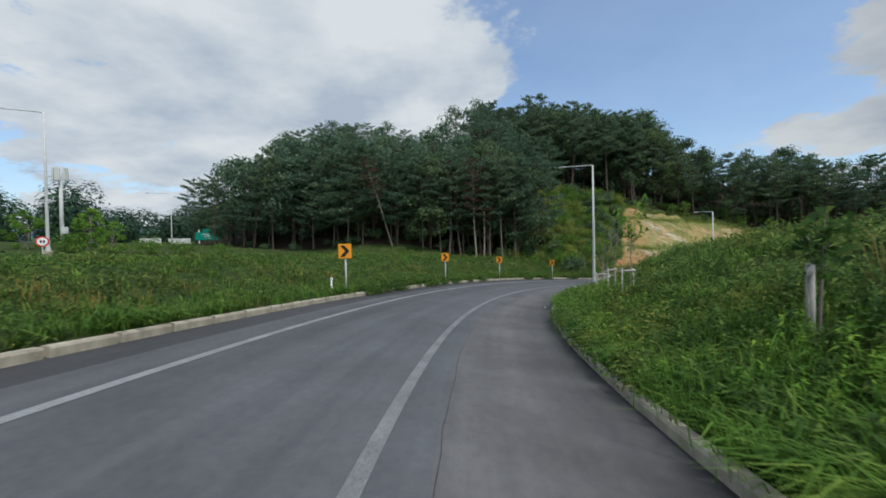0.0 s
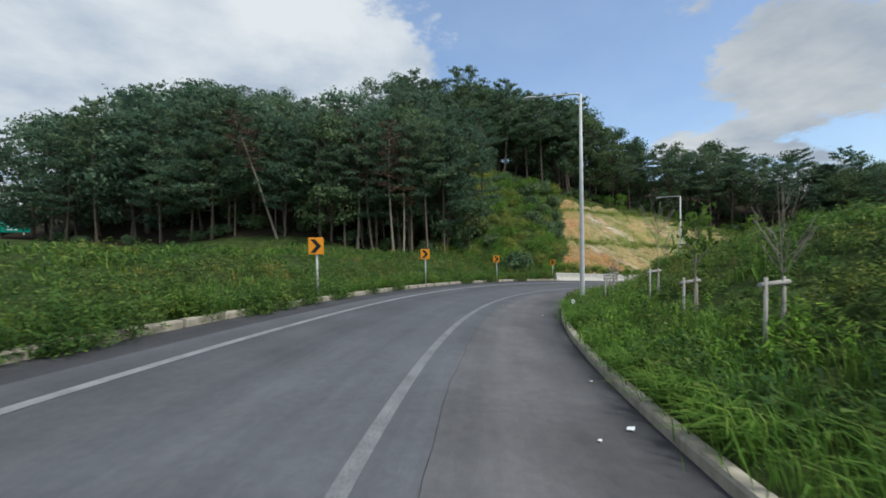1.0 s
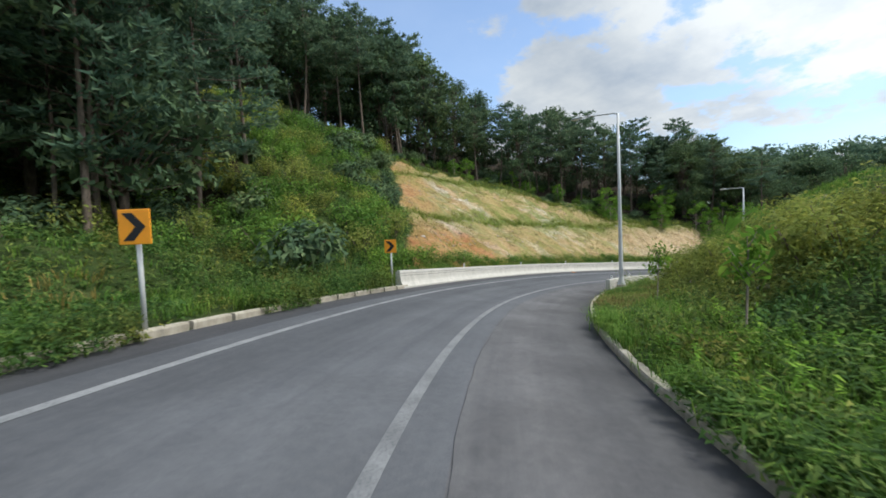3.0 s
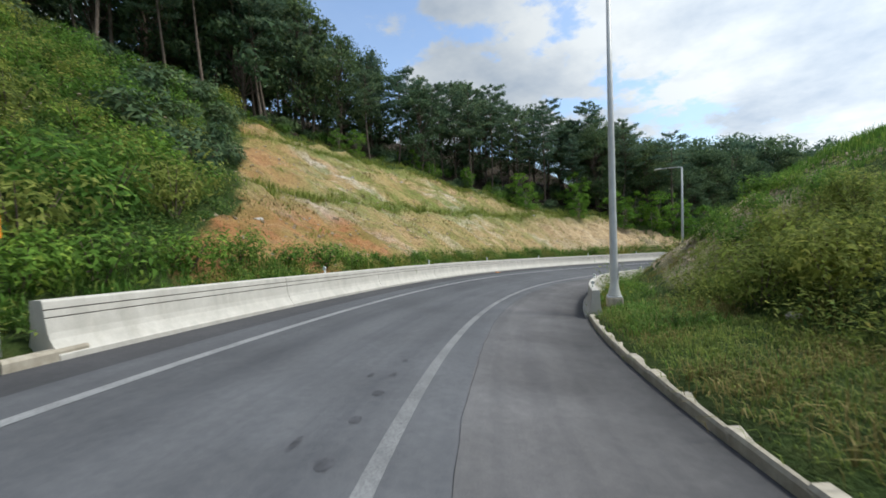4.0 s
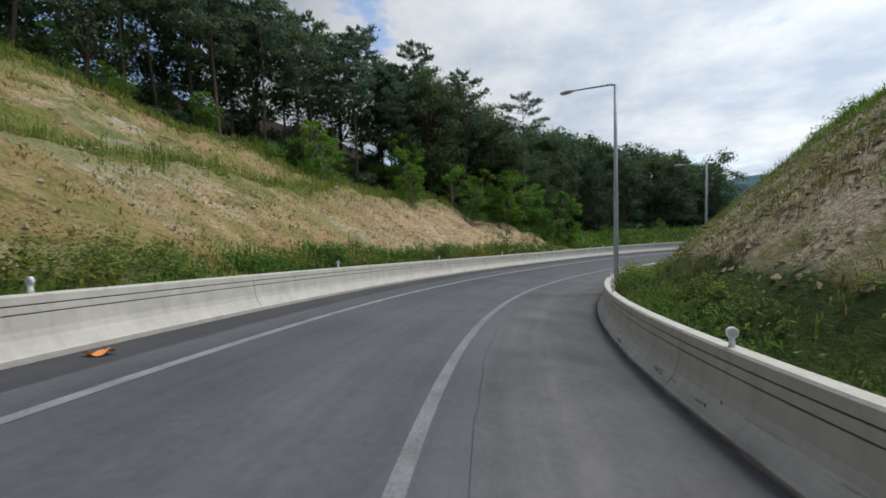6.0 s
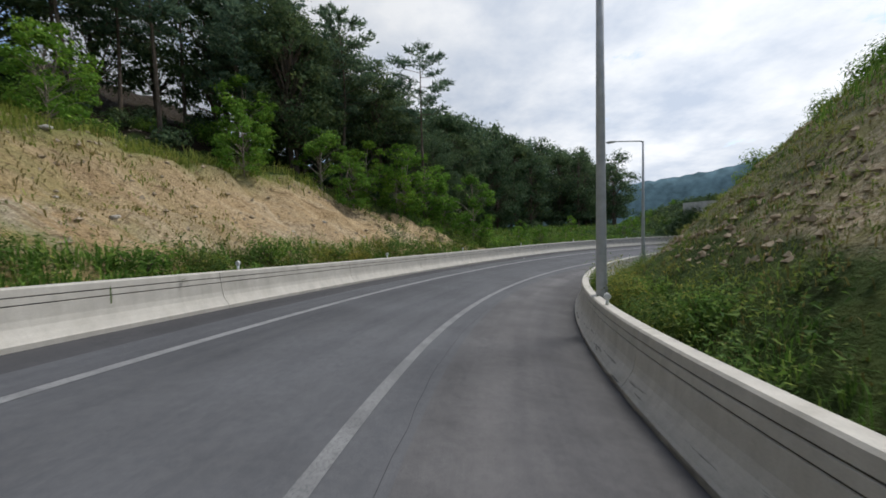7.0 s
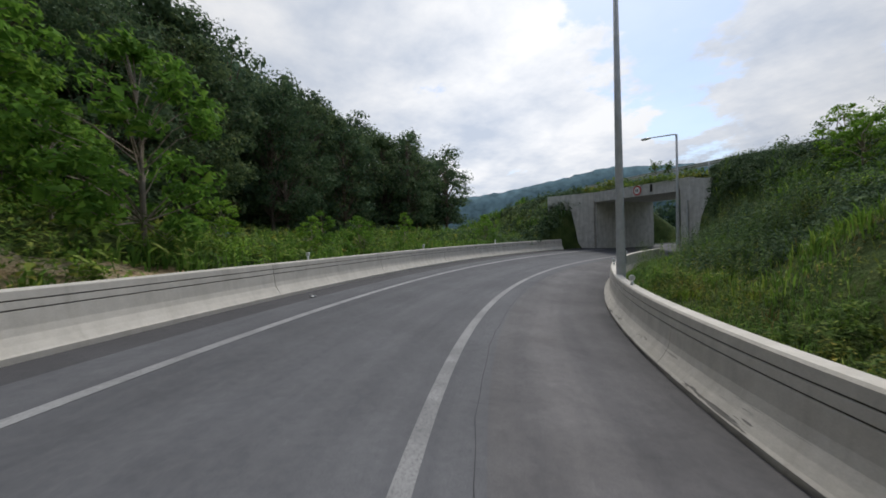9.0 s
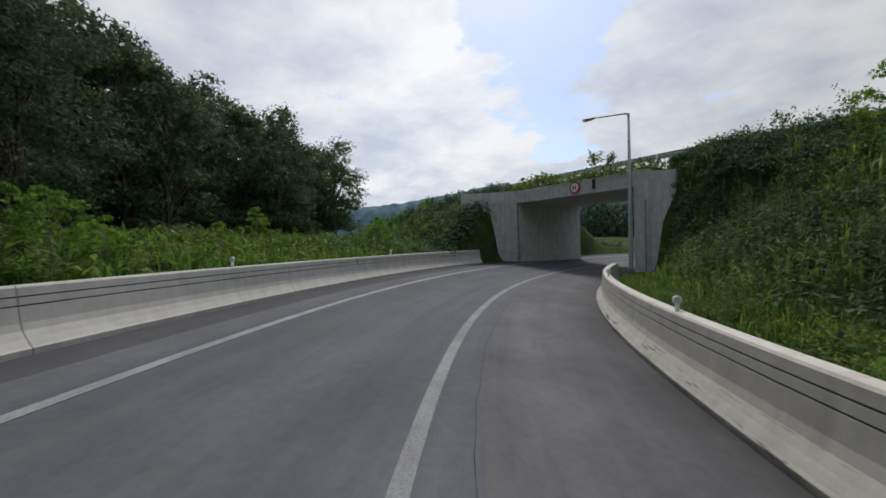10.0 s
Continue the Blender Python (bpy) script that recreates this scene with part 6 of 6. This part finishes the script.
# tall growth and creepers on the bank before the underpass
grass([
    blade_field(7000, 108, 128, 4.2, 9, 0.36, 0.024, None, 25, 0.5, 0.2),
    blade_field(9000, 117, 150, 4.8, 16, 0.5, 0.05, lambda s, d: (s < 131) | (d > 6.5), 26, 0.6, 0.3),
], "grass", "green grass at the foot of the bank")
weeds([
    leafy_field(220, 111, 119, 5.6, 9.0, 0.8, 0.09, 34, None, 36),
    leafy_field(900, 110, 150, 6.0, 18, 0.42, 0.20, 16, lambda s, d: (s < 130) | (d > 6.8), 29),
    mound_field(1500, 110, 150, 5.2, 16, 0.75, 0.55, 0.13, 60, lambda s, d: d > np.interp(s, (110, 114, 126, 131.2, 133), (9.0, 5.2, 5.4, 6.2, 5.0)), 72, 0.8),
        leafy_field(900, 128, 150, -18, -6.0, 0.5, 0.30, 12, None, 28),
    mound_field(420, 124, 140, -12, -5.3, 0.6, 0.55, 0.2, 26, None, 73),
    mound_field(170, 127, 136, -6.3, -5.3, 0.45, 0.6, 0.18, 30, None, 83),
    mound_field(950, 126.5, 134, 4.7, 9.0, 0.42, 0.40, 0.11, 46, lambda s, d: d > np.interp(s, (126, 131.2, 133), (6.2, 5.2, 4.9)), 98),
    mound_field(420, 126.5, 141, 4.7, 8.2, 0.45, 0.5, 0.14, 40, lambda s, d: d > np.interp(s, (126, 131.2, 133), (6.2, 5.2, 4.8)), 84),
], "leaf", "dense creepers and tall weeds over the bank")
for k in range(34):
    put(B if k % 4 else Y, k, stand(tr.uniform(112, 127), tr.uniform(9.5, 16), tr.uniform(0.3, 0.55), tr.uniform(0, 360)))
for k in range(34):
    put("pale_bush", k, stand(tr.uniform(46, 63), tr.uniform(6.0, 10), tr.uniform(0.5, 0.95), tr.uniform(0, 360)))
for k, (s, d, q) in enumerate(((102.4, 8.5, 0.55), (101.4, 8.9, 0.6), (103.6, 8.1, 0.42), (99.4, 10.2, 0.6), (98.2, 10.8, 0.7), (97.0, 11.0, 0.65), (96.0, 11.4, 0.75), (98.8, 11.6, 0.7), (94.5, 11.6, 0.6), (105.0, 7.9, 0.3))):
    put("bush", k, stand(s, d, q, 70 * k))
for k in range(12):
    put(B, k, stand(tr.uniform(62, 72), tr.uniform(7.0, 10), tr.uniform(0.4, 0.75), tr.uniform(0, 360)))
    put(B, k, stand(tr.uniform(0, 40), tr.uniform(6.5, 12), tr.uniform(0.25, 0.5), tr.uniform(0, 360)))
for k, (s, d, q) in enumerate(((87.6, 4.2, 0.45), (90.6, 4.2, 0.4), (112.8, 4.2, 0.5), (64.2, 4.6, 0.4), (66.5, 4.4, 0.35))):
    put("bush", k, stand(s, d, q, 50 * k))
for k, (s, o, q) in enumerate(((52.7, 5.7, 0.5), (54.6, 6.9, 0.6), (55.8, 7.0, 0.7), (57.5, 6.8, 0.6), (59.0, 6.8, 0.55), (60.8, 6.5, 0.5), (62.5, 6.5, 0.6), (64.0, 6.4, 0.5), (69.0, 6.3, 0.5), (66.0, 6.1, 0.4), (71.5, 6.0, 0.36), (74.0, 6.3, 0.42), (80.0, 6.1, 0.4), (83.5, 6.3, 0.5), (88.0, 6.2, 0.45), (91.5, 6.3, 0.5), (94.5, 6.2, 0.4))):
    put("bush", k, stand(s, -o, q * 1.3, 70 * k))


# ---------------------------------------------------------------- far country
def far_ridge(az0, az1, dist, profile, label):
    """A distant wooded ridge with an uneven skyline."""
    n = 160
    az = np.radians(np.linspace(az0, az1, n))
    hgt = np.interp(np.degrees(az), [a for a, _ in profile], [b for _, b in profile])
    hgt = hgt + 0.006 * dist * np.array([noise.fractal(Vector((a * 60, dist * 0.01, 0)), 1.0, 2.0, 5) for a in az])
    rows = []
    for f, push in ((0.0, 0.9), (0.45, 0.94), (0.8, 0.97), (1.0, 1.0), (0.6, 1.15)):
        rows.append(np.stack([60 + np.sin(az) * dist * push, 40 + np.cos(az) * dist * push, -14 + (hgt + 14) * f], -1))
    me = mesh_from("backdrop", np.stack(rows, 1).reshape(-1, 3), grid_faces(n, len(rows)), M["far_hill"], flat=False)
    return tagged(part("backdrop", me, None, None), label, "backdrop", kind="structure")


far_ridge(80, 190, 700, ((80, 30), (100, 48), (112, 52), (124, 66), (138, 96), (150, 88), (165, 70), (190, 50)), "distant wooded ridge on the horizon, coloured blue for haze")
far_ridge(-100, 82, 900, ((-100, 30), (-50, 42), (-30, 40), (0, 40), (82, 30)), "distant hills on the horizon, with haze in their colour")


def far_trees(spots, label, seed):
    """Distant treetops joined into one mass."""
    r = np.random.default_rng(seed)
    chunks = []
    for x, y, z, h, w in spots:
        m = 480
        g = r.normal(size=(m, 3))
        g /= np.linalg.norm(g, axis=1, keepdims=True)
        P0 = np.array([x, y, z + h * 0.55]) + g * np.array([w, w, h * 0.48]) * (r.uniform(0.5, 1, m) ** 0.5)[:, None]
        chunks.append(leaves_at(P0, 0.66, 0.7, g + [0, 0, 0.4], 0.1, r))
    V, F = joined(chunks)
    return tagged(part("far_wood", mesh_from("far_wood", V, F, M["far_wood"]), None, None), label, "trees", kind="stuff")


fr = random.Random(9)
spots = []
for k in range(64):
    az = radians(fr.uniform(-64, -29))
    d = fr.uniform(105, 150)
    spots.append((math.sin(az) * d, math.cos(az) * d, 1.0, fr.uniform(9, 13) * (1.25 if math.degrees(az) < -41 else 0.85), fr.uniform(3.5, 5)))
far_trees(spots, "distant dark wood beyond the main road", 3)
spots = []
for k in range(40):
    spots.append((fr.uniform(60, 115), fr.uniform(-40, -12), -7.5, fr.uniform(5, 9), fr.uniform(3, 5)))
for k in range(26):
    spots.append((fr.uniform(118, 175), fr.uniform(-25, 6), -9, fr.uniform(4, 7), fr.uniform(3, 5)))
far_trees(spots, "trees beyond the underpass", 4)


def sign_gantry():
    g = thing("road_sign", pose(-49.8, 83.4, 0.7, 0, 0, 28), "green direction sign on two posts beside the main road", "road sign")
    for name, size, at, mat in (("panel", (4.2, 0.08, 1.7), (0, 0, 3.2), "green_sign"), ("top_panel", (3.0, 0.08, 0.8), (0.7, 0, 4.5), "green_sign")):
        bm = bmesh.new()
        box(bm, size, at, bevel=0.05)
        panel = part(name, bm, M[mat], g)
        for k in range(3):
            bm = bmesh.new()
            box(bm, (size[0] * (0.42 - 0.08 * k), 0.02, size[2] * 0.06), (at[0] + 0.1 * k, -0.055, at[2] + size[2] * (0.26 - 0.26 * k)))
            part("bar", bm, M["white"], panel)
    for x in (-1.4, 1.4):
        bm = bmesh.new()
        tube(bm, ((x, 0.12, -3), (x, 0.12, 4.6)), (0.1, 0.1), 8)
        part("post", bm, M["steel"], g)


def back_panels():
    g = thing("road_sign", pose(-57.6, 83.6, 1.2, 0, 0, 38), "two pale sign backs on a grey tubular frame", "road sign")
    for x, w, h in ((-3.4, 3.6, 2.0), (1.6, 4.0, 1.9)):
        bm = bmesh.new()
        box(bm, (w, 0.08, h), (x, 0, 1.4), bevel=0.04)
        part("panel", bm, M["pale_wall"], g)
    bm = bmesh.new()
    tube(bm, ((-6.6, 0.15, -3), (-6.6, 0.15, 0.9), (-6.2, 0.15, 1.25), (3.9, 0.15, 1.25), (4.3, 0.15, 0.9), (4.3, 0.15, -3)), (0.12,) * 6, 8)
    part("frame", bm, M["steel"], g)


def round_sign():
    g = thing("road_sign", pose(-28.6, 28.2, 0.85, 0, 0, 45) @ Matrix.Scale(0.74, 4), "round white speed sign with a red rim on a post", "road sign")
    bm = bmesh.new()
    tube(bm, ((0, 0.05, -1.0), (0, 0.05, 2.1)), (0.04, 0.04), 8)
    part("post", bm, M["steel"], g)
    bm = bmesh.new()
    disc(bm, 0.50, 0.03, (0, 0, 1.75), (90, 0, 0))
    rim = part("rim", bm, M["red"], g)
    bm = bmesh.new()
    disc(bm, 0.37, 0.01, (0, -0.02, 1.75), (90, 0, 0))
    part("face", bm, M["white"], rim)
    for x in (-0.11, 0.11):
        bm = bmesh.new()
        box(bm, (0.13, 0.006, 0.26), (x, -0.028, 1.75))
        part("bar", bm, M["black"], rim)


sign_gantry(), back_panels(), round_sign()
tall_lamp = street_lamp(10.6, 4.0, "tall grey road lamp beside the main road")
tall_lamp.matrix_basis = pose(-30.2, 30.2, 1.4, 0, 0, 20)
copy_thing(tall_lamp, pose(-52.4, 76.4, 1.4, 0, 0, 20))
short_lamp = street_lamp(5.5, 2.0, "small grey road lamp far off beside the main road")
short_lamp.matrix_basis = pose(-64, 92, 0.5, 0, 0, 200)


def aerial_mast():
    g = thing("aerial_mast", pose(-44.3, 46.0, 1.4), "grey mast with a drum of pale antenna panels", "mast")
    bm = bmesh.new()
    tube(bm, ((0, 0, -1), (0, 0, 9.4)), (0.22, 0.16), 12)
    part("pole", bm, M["steel"], g)
    for k in range(5):
        a = k * 2 * math.pi / 5
        bm = bmesh.new()
        box(bm, (0.5, 0.16, 1.5), (0.62 * math.cos(a), 0.62 * math.sin(a), 8.9), (0, 0, math.degrees(a) + 90), bevel=0.03)
        part("panel", bm, M["pale_wall"], g)
        bm = bmesh.new()
        tube(bm, ((0, 0, 8.9), (0.56 * math.cos(a), 0.56 * math.sin(a), 8.9)), (0.04, 0.04), 6)
        part("bracket", bm, M["steel"], g)
    bm = bmesh.new()
    box(bm, (0.55, 0.4, 0.8), (0.3, 0, 2.4), bevel=0.03)
    part("cabinet", bm, M["pale_wall"], g)


aerial_mast()


# ---------------------------------------------------------------- planted saplings and their stakes
def tree_stake(s, d, turn, up=-0.2):
    g = thing("tree_stake", on_ground(s, d, up, turn), "pale wooden frame of two posts and a crossbar, for a sapling", "tree stake", "stakes of the planted saplings")
    for x in (-0.17, 0.17):
        bm = bmesh.new()
        tube(bm, ((x * 1.15, 0, -0.25), (x, 0, 1.1)), (0.028, 0.024), 8)
        part("post", bm, M["stake"], g)
    bm = bmesh.new()
    tube(bm, ((-0.24, 0.03, 1.0), (0.24, -0.02, 1.03)), (0.035, 0.035), 8)
    part("crossbar", bm, M["stake"], g)
    return g


for s, d, turn, up in ((3.7, 5.1, 60, -0.2), (12.0, 5.1, 10, -0.2), (15.4, 5.1, 35, -0.15), (18.0, 4.86, 25, -0.25), (21.0, 5.0, 30, -0.35), (24.1, 5.16, 40, -0.2), (29.4, 4.6, 30, -0.12), (32.0, 4.68, 15, 0.0), (34.4, 4.9, 35, 0.0), (36.6, 4.67, 20, 0.05)):
    tree_stake(s, d, turn, up)


def bare_sapling(s, d, height, seed):
    r = random.Random(seed)
    g = thing("bare_sapling", on_ground(s, d), "leafless dead sapling with thin upright twigs", "sapling", "planted saplings")
    limbs = [([(0, 0, -0.1), (0.05, 0.02, height * 0.4), (r.uniform(-.2, .2), 0.1, height)], [0.012, 0.009, 0.003])]
    for k in range(15):
        f = r.uniform(0.35, 0.9)
        a, ln = r.uniform(0, 6.28), r.uniform(0.4, 1.0) * height * 0.32
        p0 = Vector((0.05, 0.03, f * height * 0.9))
        p1 = p0 + Vector((math.cos(a) * 0.45, math.sin(a) * 0.45, 0.7)) * ln
        limbs.append(([p0, (p0 + p1) / 2 + Vector((0.03, 0.02, -0.04)), p1], [0.006, 0.004, 0.002]))
        for q in range(2):
            b = a + r.uniform(-1, 1)
            p2 = p1 + Vector((math.cos(b) * 0.3, math.sin(b) * 0.3, 0.6)) * ln * 0.5
            limbs.append(([(p0 + p1) / 2 if q else p1, p2], [0.008, 0.003]))
    part("trunk", limb_mesh("trunk", limbs, M["twig"], 5), None, g)


for k, (s, d, h) in enumerate(((15.4, 5.16, 2.7), (18.0, 4.92, 2.1), (24.1, 5.22, 2.9), (29.4, 4.66, 1.7), (34.4, 4.96, 1.8), (39.2, 4.34, 2.0), (44.0, 7.0, 2.4), (46.5, 8.6, 2.4))):
    bare_sapling(s, d, h, 100 + k)


def leafy_sapling(m, height, seed, label="slender sapling with sparse yellowish green leaves", group="planted saplings", mat="young"):
    r = np.random.default_rng(seed)
    g = thing("sapling", m, label, "sapling", group)
    limbs = [([(0, 0, -0.1), (0.04, 0.0, height * 0.5), (0.08, 0.05, height * 0.78)], [0.026, 0.02, 0.011])]
    tips = []
    for k in range(9):
        f, a = r.uniform(0.45, 0.8), k * 2.4
        p0 = np.array([0.05, 0.02, f * height])
        p1 = p0 + np.array([math.cos(a) * 0.22, math.sin(a) * 0.22, r.uniform(0.2, 0.38)]) * height * 0.6
        limbs.append(([p0, (p0 + p1) / 2, p1], [0.013, 0.009, 0.004]))
        tips += [p0 + (p1 - p0) * u for u in np.linspace(0.35, 1.05, 9)]
    tips = np.array(tips) + r.normal(0, 0.09, (len(tips), 3))
    part("trunk", limb_mesh("trunk", limbs, M["twig"], 5), None, g)
    V, F = leaves_at(np.repeat(tips, 2, 0) + r.normal(0, 0.07, (len(tips) * 2, 3)), 0.15, 0.5, None, 0.25, r)
    part("foliage", mesh_from("foliage", V, F, M[mat]), None, g)


leafy_sapling(on_ground(12.0, 5.16), 3.0, 7)
leafy_sapling(on_ground(3.7, 5.2), 1.5, 5, "slender sapling with large dark green leaves", mat="weed")
leafy_sapling(on_ground(21.0, 5.06), 2.1, 6, "slender sapling with large dark green leaves", mat="weed")
leafy_sapling(on_ground(44.5, 4.6), 1.9, 8)
leafy_sapling(on_ground(52.5, 5.0), 1.8, 9)
for k, (x, y, z, h) in enumerate(((86.6, 22.3, -2.65, 1.7), (85.9, 21.9, -2.65, 1.3), (80.7, 18.7, -2.6, 2.2), (81.2, 18.2, -2.6, 1.9), (79.3, 17.4, -2.7, 3.0), (78.4, 16.9, -2.8, 2.8), (76.9, 16.2, -2.9, 4.2))):
    if k > 1:
        ps, pd = station(x, y)
        z = float(ground_z(ps, pd)[0]) - 0.1
    leafy_sapling(pose(x, y, z, 0, 0, 47 * k), h, 20 + k, "feathery dark green shoot growing wild", "wild shoots", "weed")


# ---------------------------------------------------------------- stones and litter
def stone(name, s, d, size, seed, mat, label, up=0.0, road_level=False):
    r = random.Random(seed)
    bm = bmesh.new()
    bmesh.ops.create_icosphere(bm, subdivisions=2, radius=0.5)
    for v in bm.verts:
        v.co = Vector((v.co.x * size[0], v.co.y * size[1], v.co.z * size[2])) * (1 + 0.35 * noise.noise(v.co * 2.3 + Vector((seed, 0, 0))))
    ob = part(name, bm, M[mat], None)
    ob.matrix_basis = (at_road(s, d, up, r.uniform(0, 360)) if road_level else on_ground(s, d, up, r.uniform(0, 360)))
    return tagged(ob, label, "litter" if mat == "white" else "rock")


sr = random.Random(17)
for k in range(26):
    s = sr.uniform(58, 100)
    o = sr.uniform(6.4, min(crest(s) - 0.5, 22))
    if s > bare_from(o) + 0.5:
        q = sr.uniform(0.12, 0.32)
        stone("rock", s, -o, (q * sr.uniform(1.2, 2.2), q, q * 0.7), k, "rock", "pale broken rock bedded in the bared slope", -0.04)
for k in range(14):
    s, d, q = sr.uniform(46, 58), sr.uniform(5.6, 8.2), sr.uniform(0.10, 0.24)
    stone("rock", s, d, (q * 1.5, q, q * 0.8), 500 + k, "rock", "pale grey stone tumbled on the weedy bank", 0.05)
for k in range(30):
    s, d = sr.uniform(66, 104), sr.uniform(5.0, 10.5)
    q = sr.uniform(0.08, 0.2)
    stone("rock", s, d, (q * 1.5, q, q * 0.7), 200 + k, "rubble", "broken stone lying on the gravelly bank", 0.0)


def clods(n, s0, s1, d0, d1, size, mat, label, seed):
    """Broken clods and stones in rows along the bank, too many to tell apart."""
    r = np.random.default_rng(seed)
    S, D = r.uniform(s0, s1, n), r.uniform(d0, d1, n)
    D = D + 0.16 * np.sin(D * 9 + S * 0.5)
    keep = lumps(S, D, 2.6, seed) > -0.45
    S, D = S[keep], D[keep]
    n = len(S)
    x, y = plan(S, D)
    c = np.stack([x, y, ground_z(S, D) - 0.02], 1)[:, None]
    oct6 = np.array([(1, 0, 0), (0, 1, 0), (-1, 0, 0), (0, -1, 0), (0.3, 0.1, 0.9), (0, 0, -0.9)], float)
    q = (size * r.uniform(0.4, 1.3, n) ** 1.6)[:, None, None]
    a = r.uniform(0, 6.28, n)
    rot = np.stack([np.stack([np.cos(a), -np.sin(a), 0 * a], 1), np.stack([np.sin(a), np.cos(a), 0 * a], 1), np.stack([0 * a, 0 * a, 1 + 0 * a], 1)], 1)
    V = c + np.einsum("nij,nkj->nki", rot, oct6[None] * r.uniform(0.4, 1.5, (n, 6, 3))) * q
    tri = np.array([(0, 1, 4), (1, 2, 4), (2, 3, 4), (3, 0, 4), (1, 0, 5), (2, 1, 5), (3, 2, 5), (0, 3, 5)])
    F = (np.arange(n)[:, None, None] * 6 + tri[None]).reshape(-1, 3)
    return tagged(part("rubble", mesh_from("rubble", V.reshape(-1, 3), F, M[mat]), None, None), label, "rubble", kind="stuff")


clods(11000, 66, 103, 5.2, 12.5, 0.07, "rubble", "brown clods and small stones strewn over the bank", 31)
clods(3600, 60, 104, -21, -6.6, 0.075, "rubble", "small stones and clods on the bared slope", 32)


def scrap(s, d, size, mat, label):
    bm = bmesh.new()
    n = 9
    for i in range(n):
        for j in range(n):
            u, v = i / (n - 1) - 0.5, j / (n - 1) - 0.5
            k = 1 - 0.5 * abs(v) * abs(u) * 4
            bm.verts.new((u * size[0] * k, v * size[1] * k, 0.012 + size[2] * (0.5 + 0.5 * math.sin(u * 7 + v * 3)) * (0.4 + u * u * 3)))
    bm.verts.ensure_lookup_table()
    for i in range(n - 1):
        for j in range(n - 1):
            bm.faces.new([bm.verts[a] for a in (i * n + j, (i + 1) * n + j, (i + 1) * n + j + 1, i * n + j + 1)])
    r = bmesh.ops.extrude_face_region(bm, geom=bm.faces[:])
    bmesh.ops.translate(bm, verts=[v for v in r["geom"] if isinstance(v, bmesh.types.BMVert)], vec=(0, 0, 0.004))
    ob = part("litter", bm, M[mat], None)
    ob.matrix_basis = at_road(s, d, 0.0, 40)
    return tagged(ob, label, "litter")


scrap(75.2, -4.39, (0.36, 0.22, 0.07), "orange_scrap", "crumpled orange scrap lying by the barrier")
scrap(109.0, -4.1, (0.16, 0.10, 0.03), "white", "small white scrap on the gutter")
for s, d, q in ((16.4, 2.5, 0.15), (18.2, 2.53, 0.08), (16.0, 2.08, 0.07), (26.5, 2.2, 0.08)):
    scrap(s, d, (q, q * 0.5, 0.012), "white", "white scrap on the shoulder")
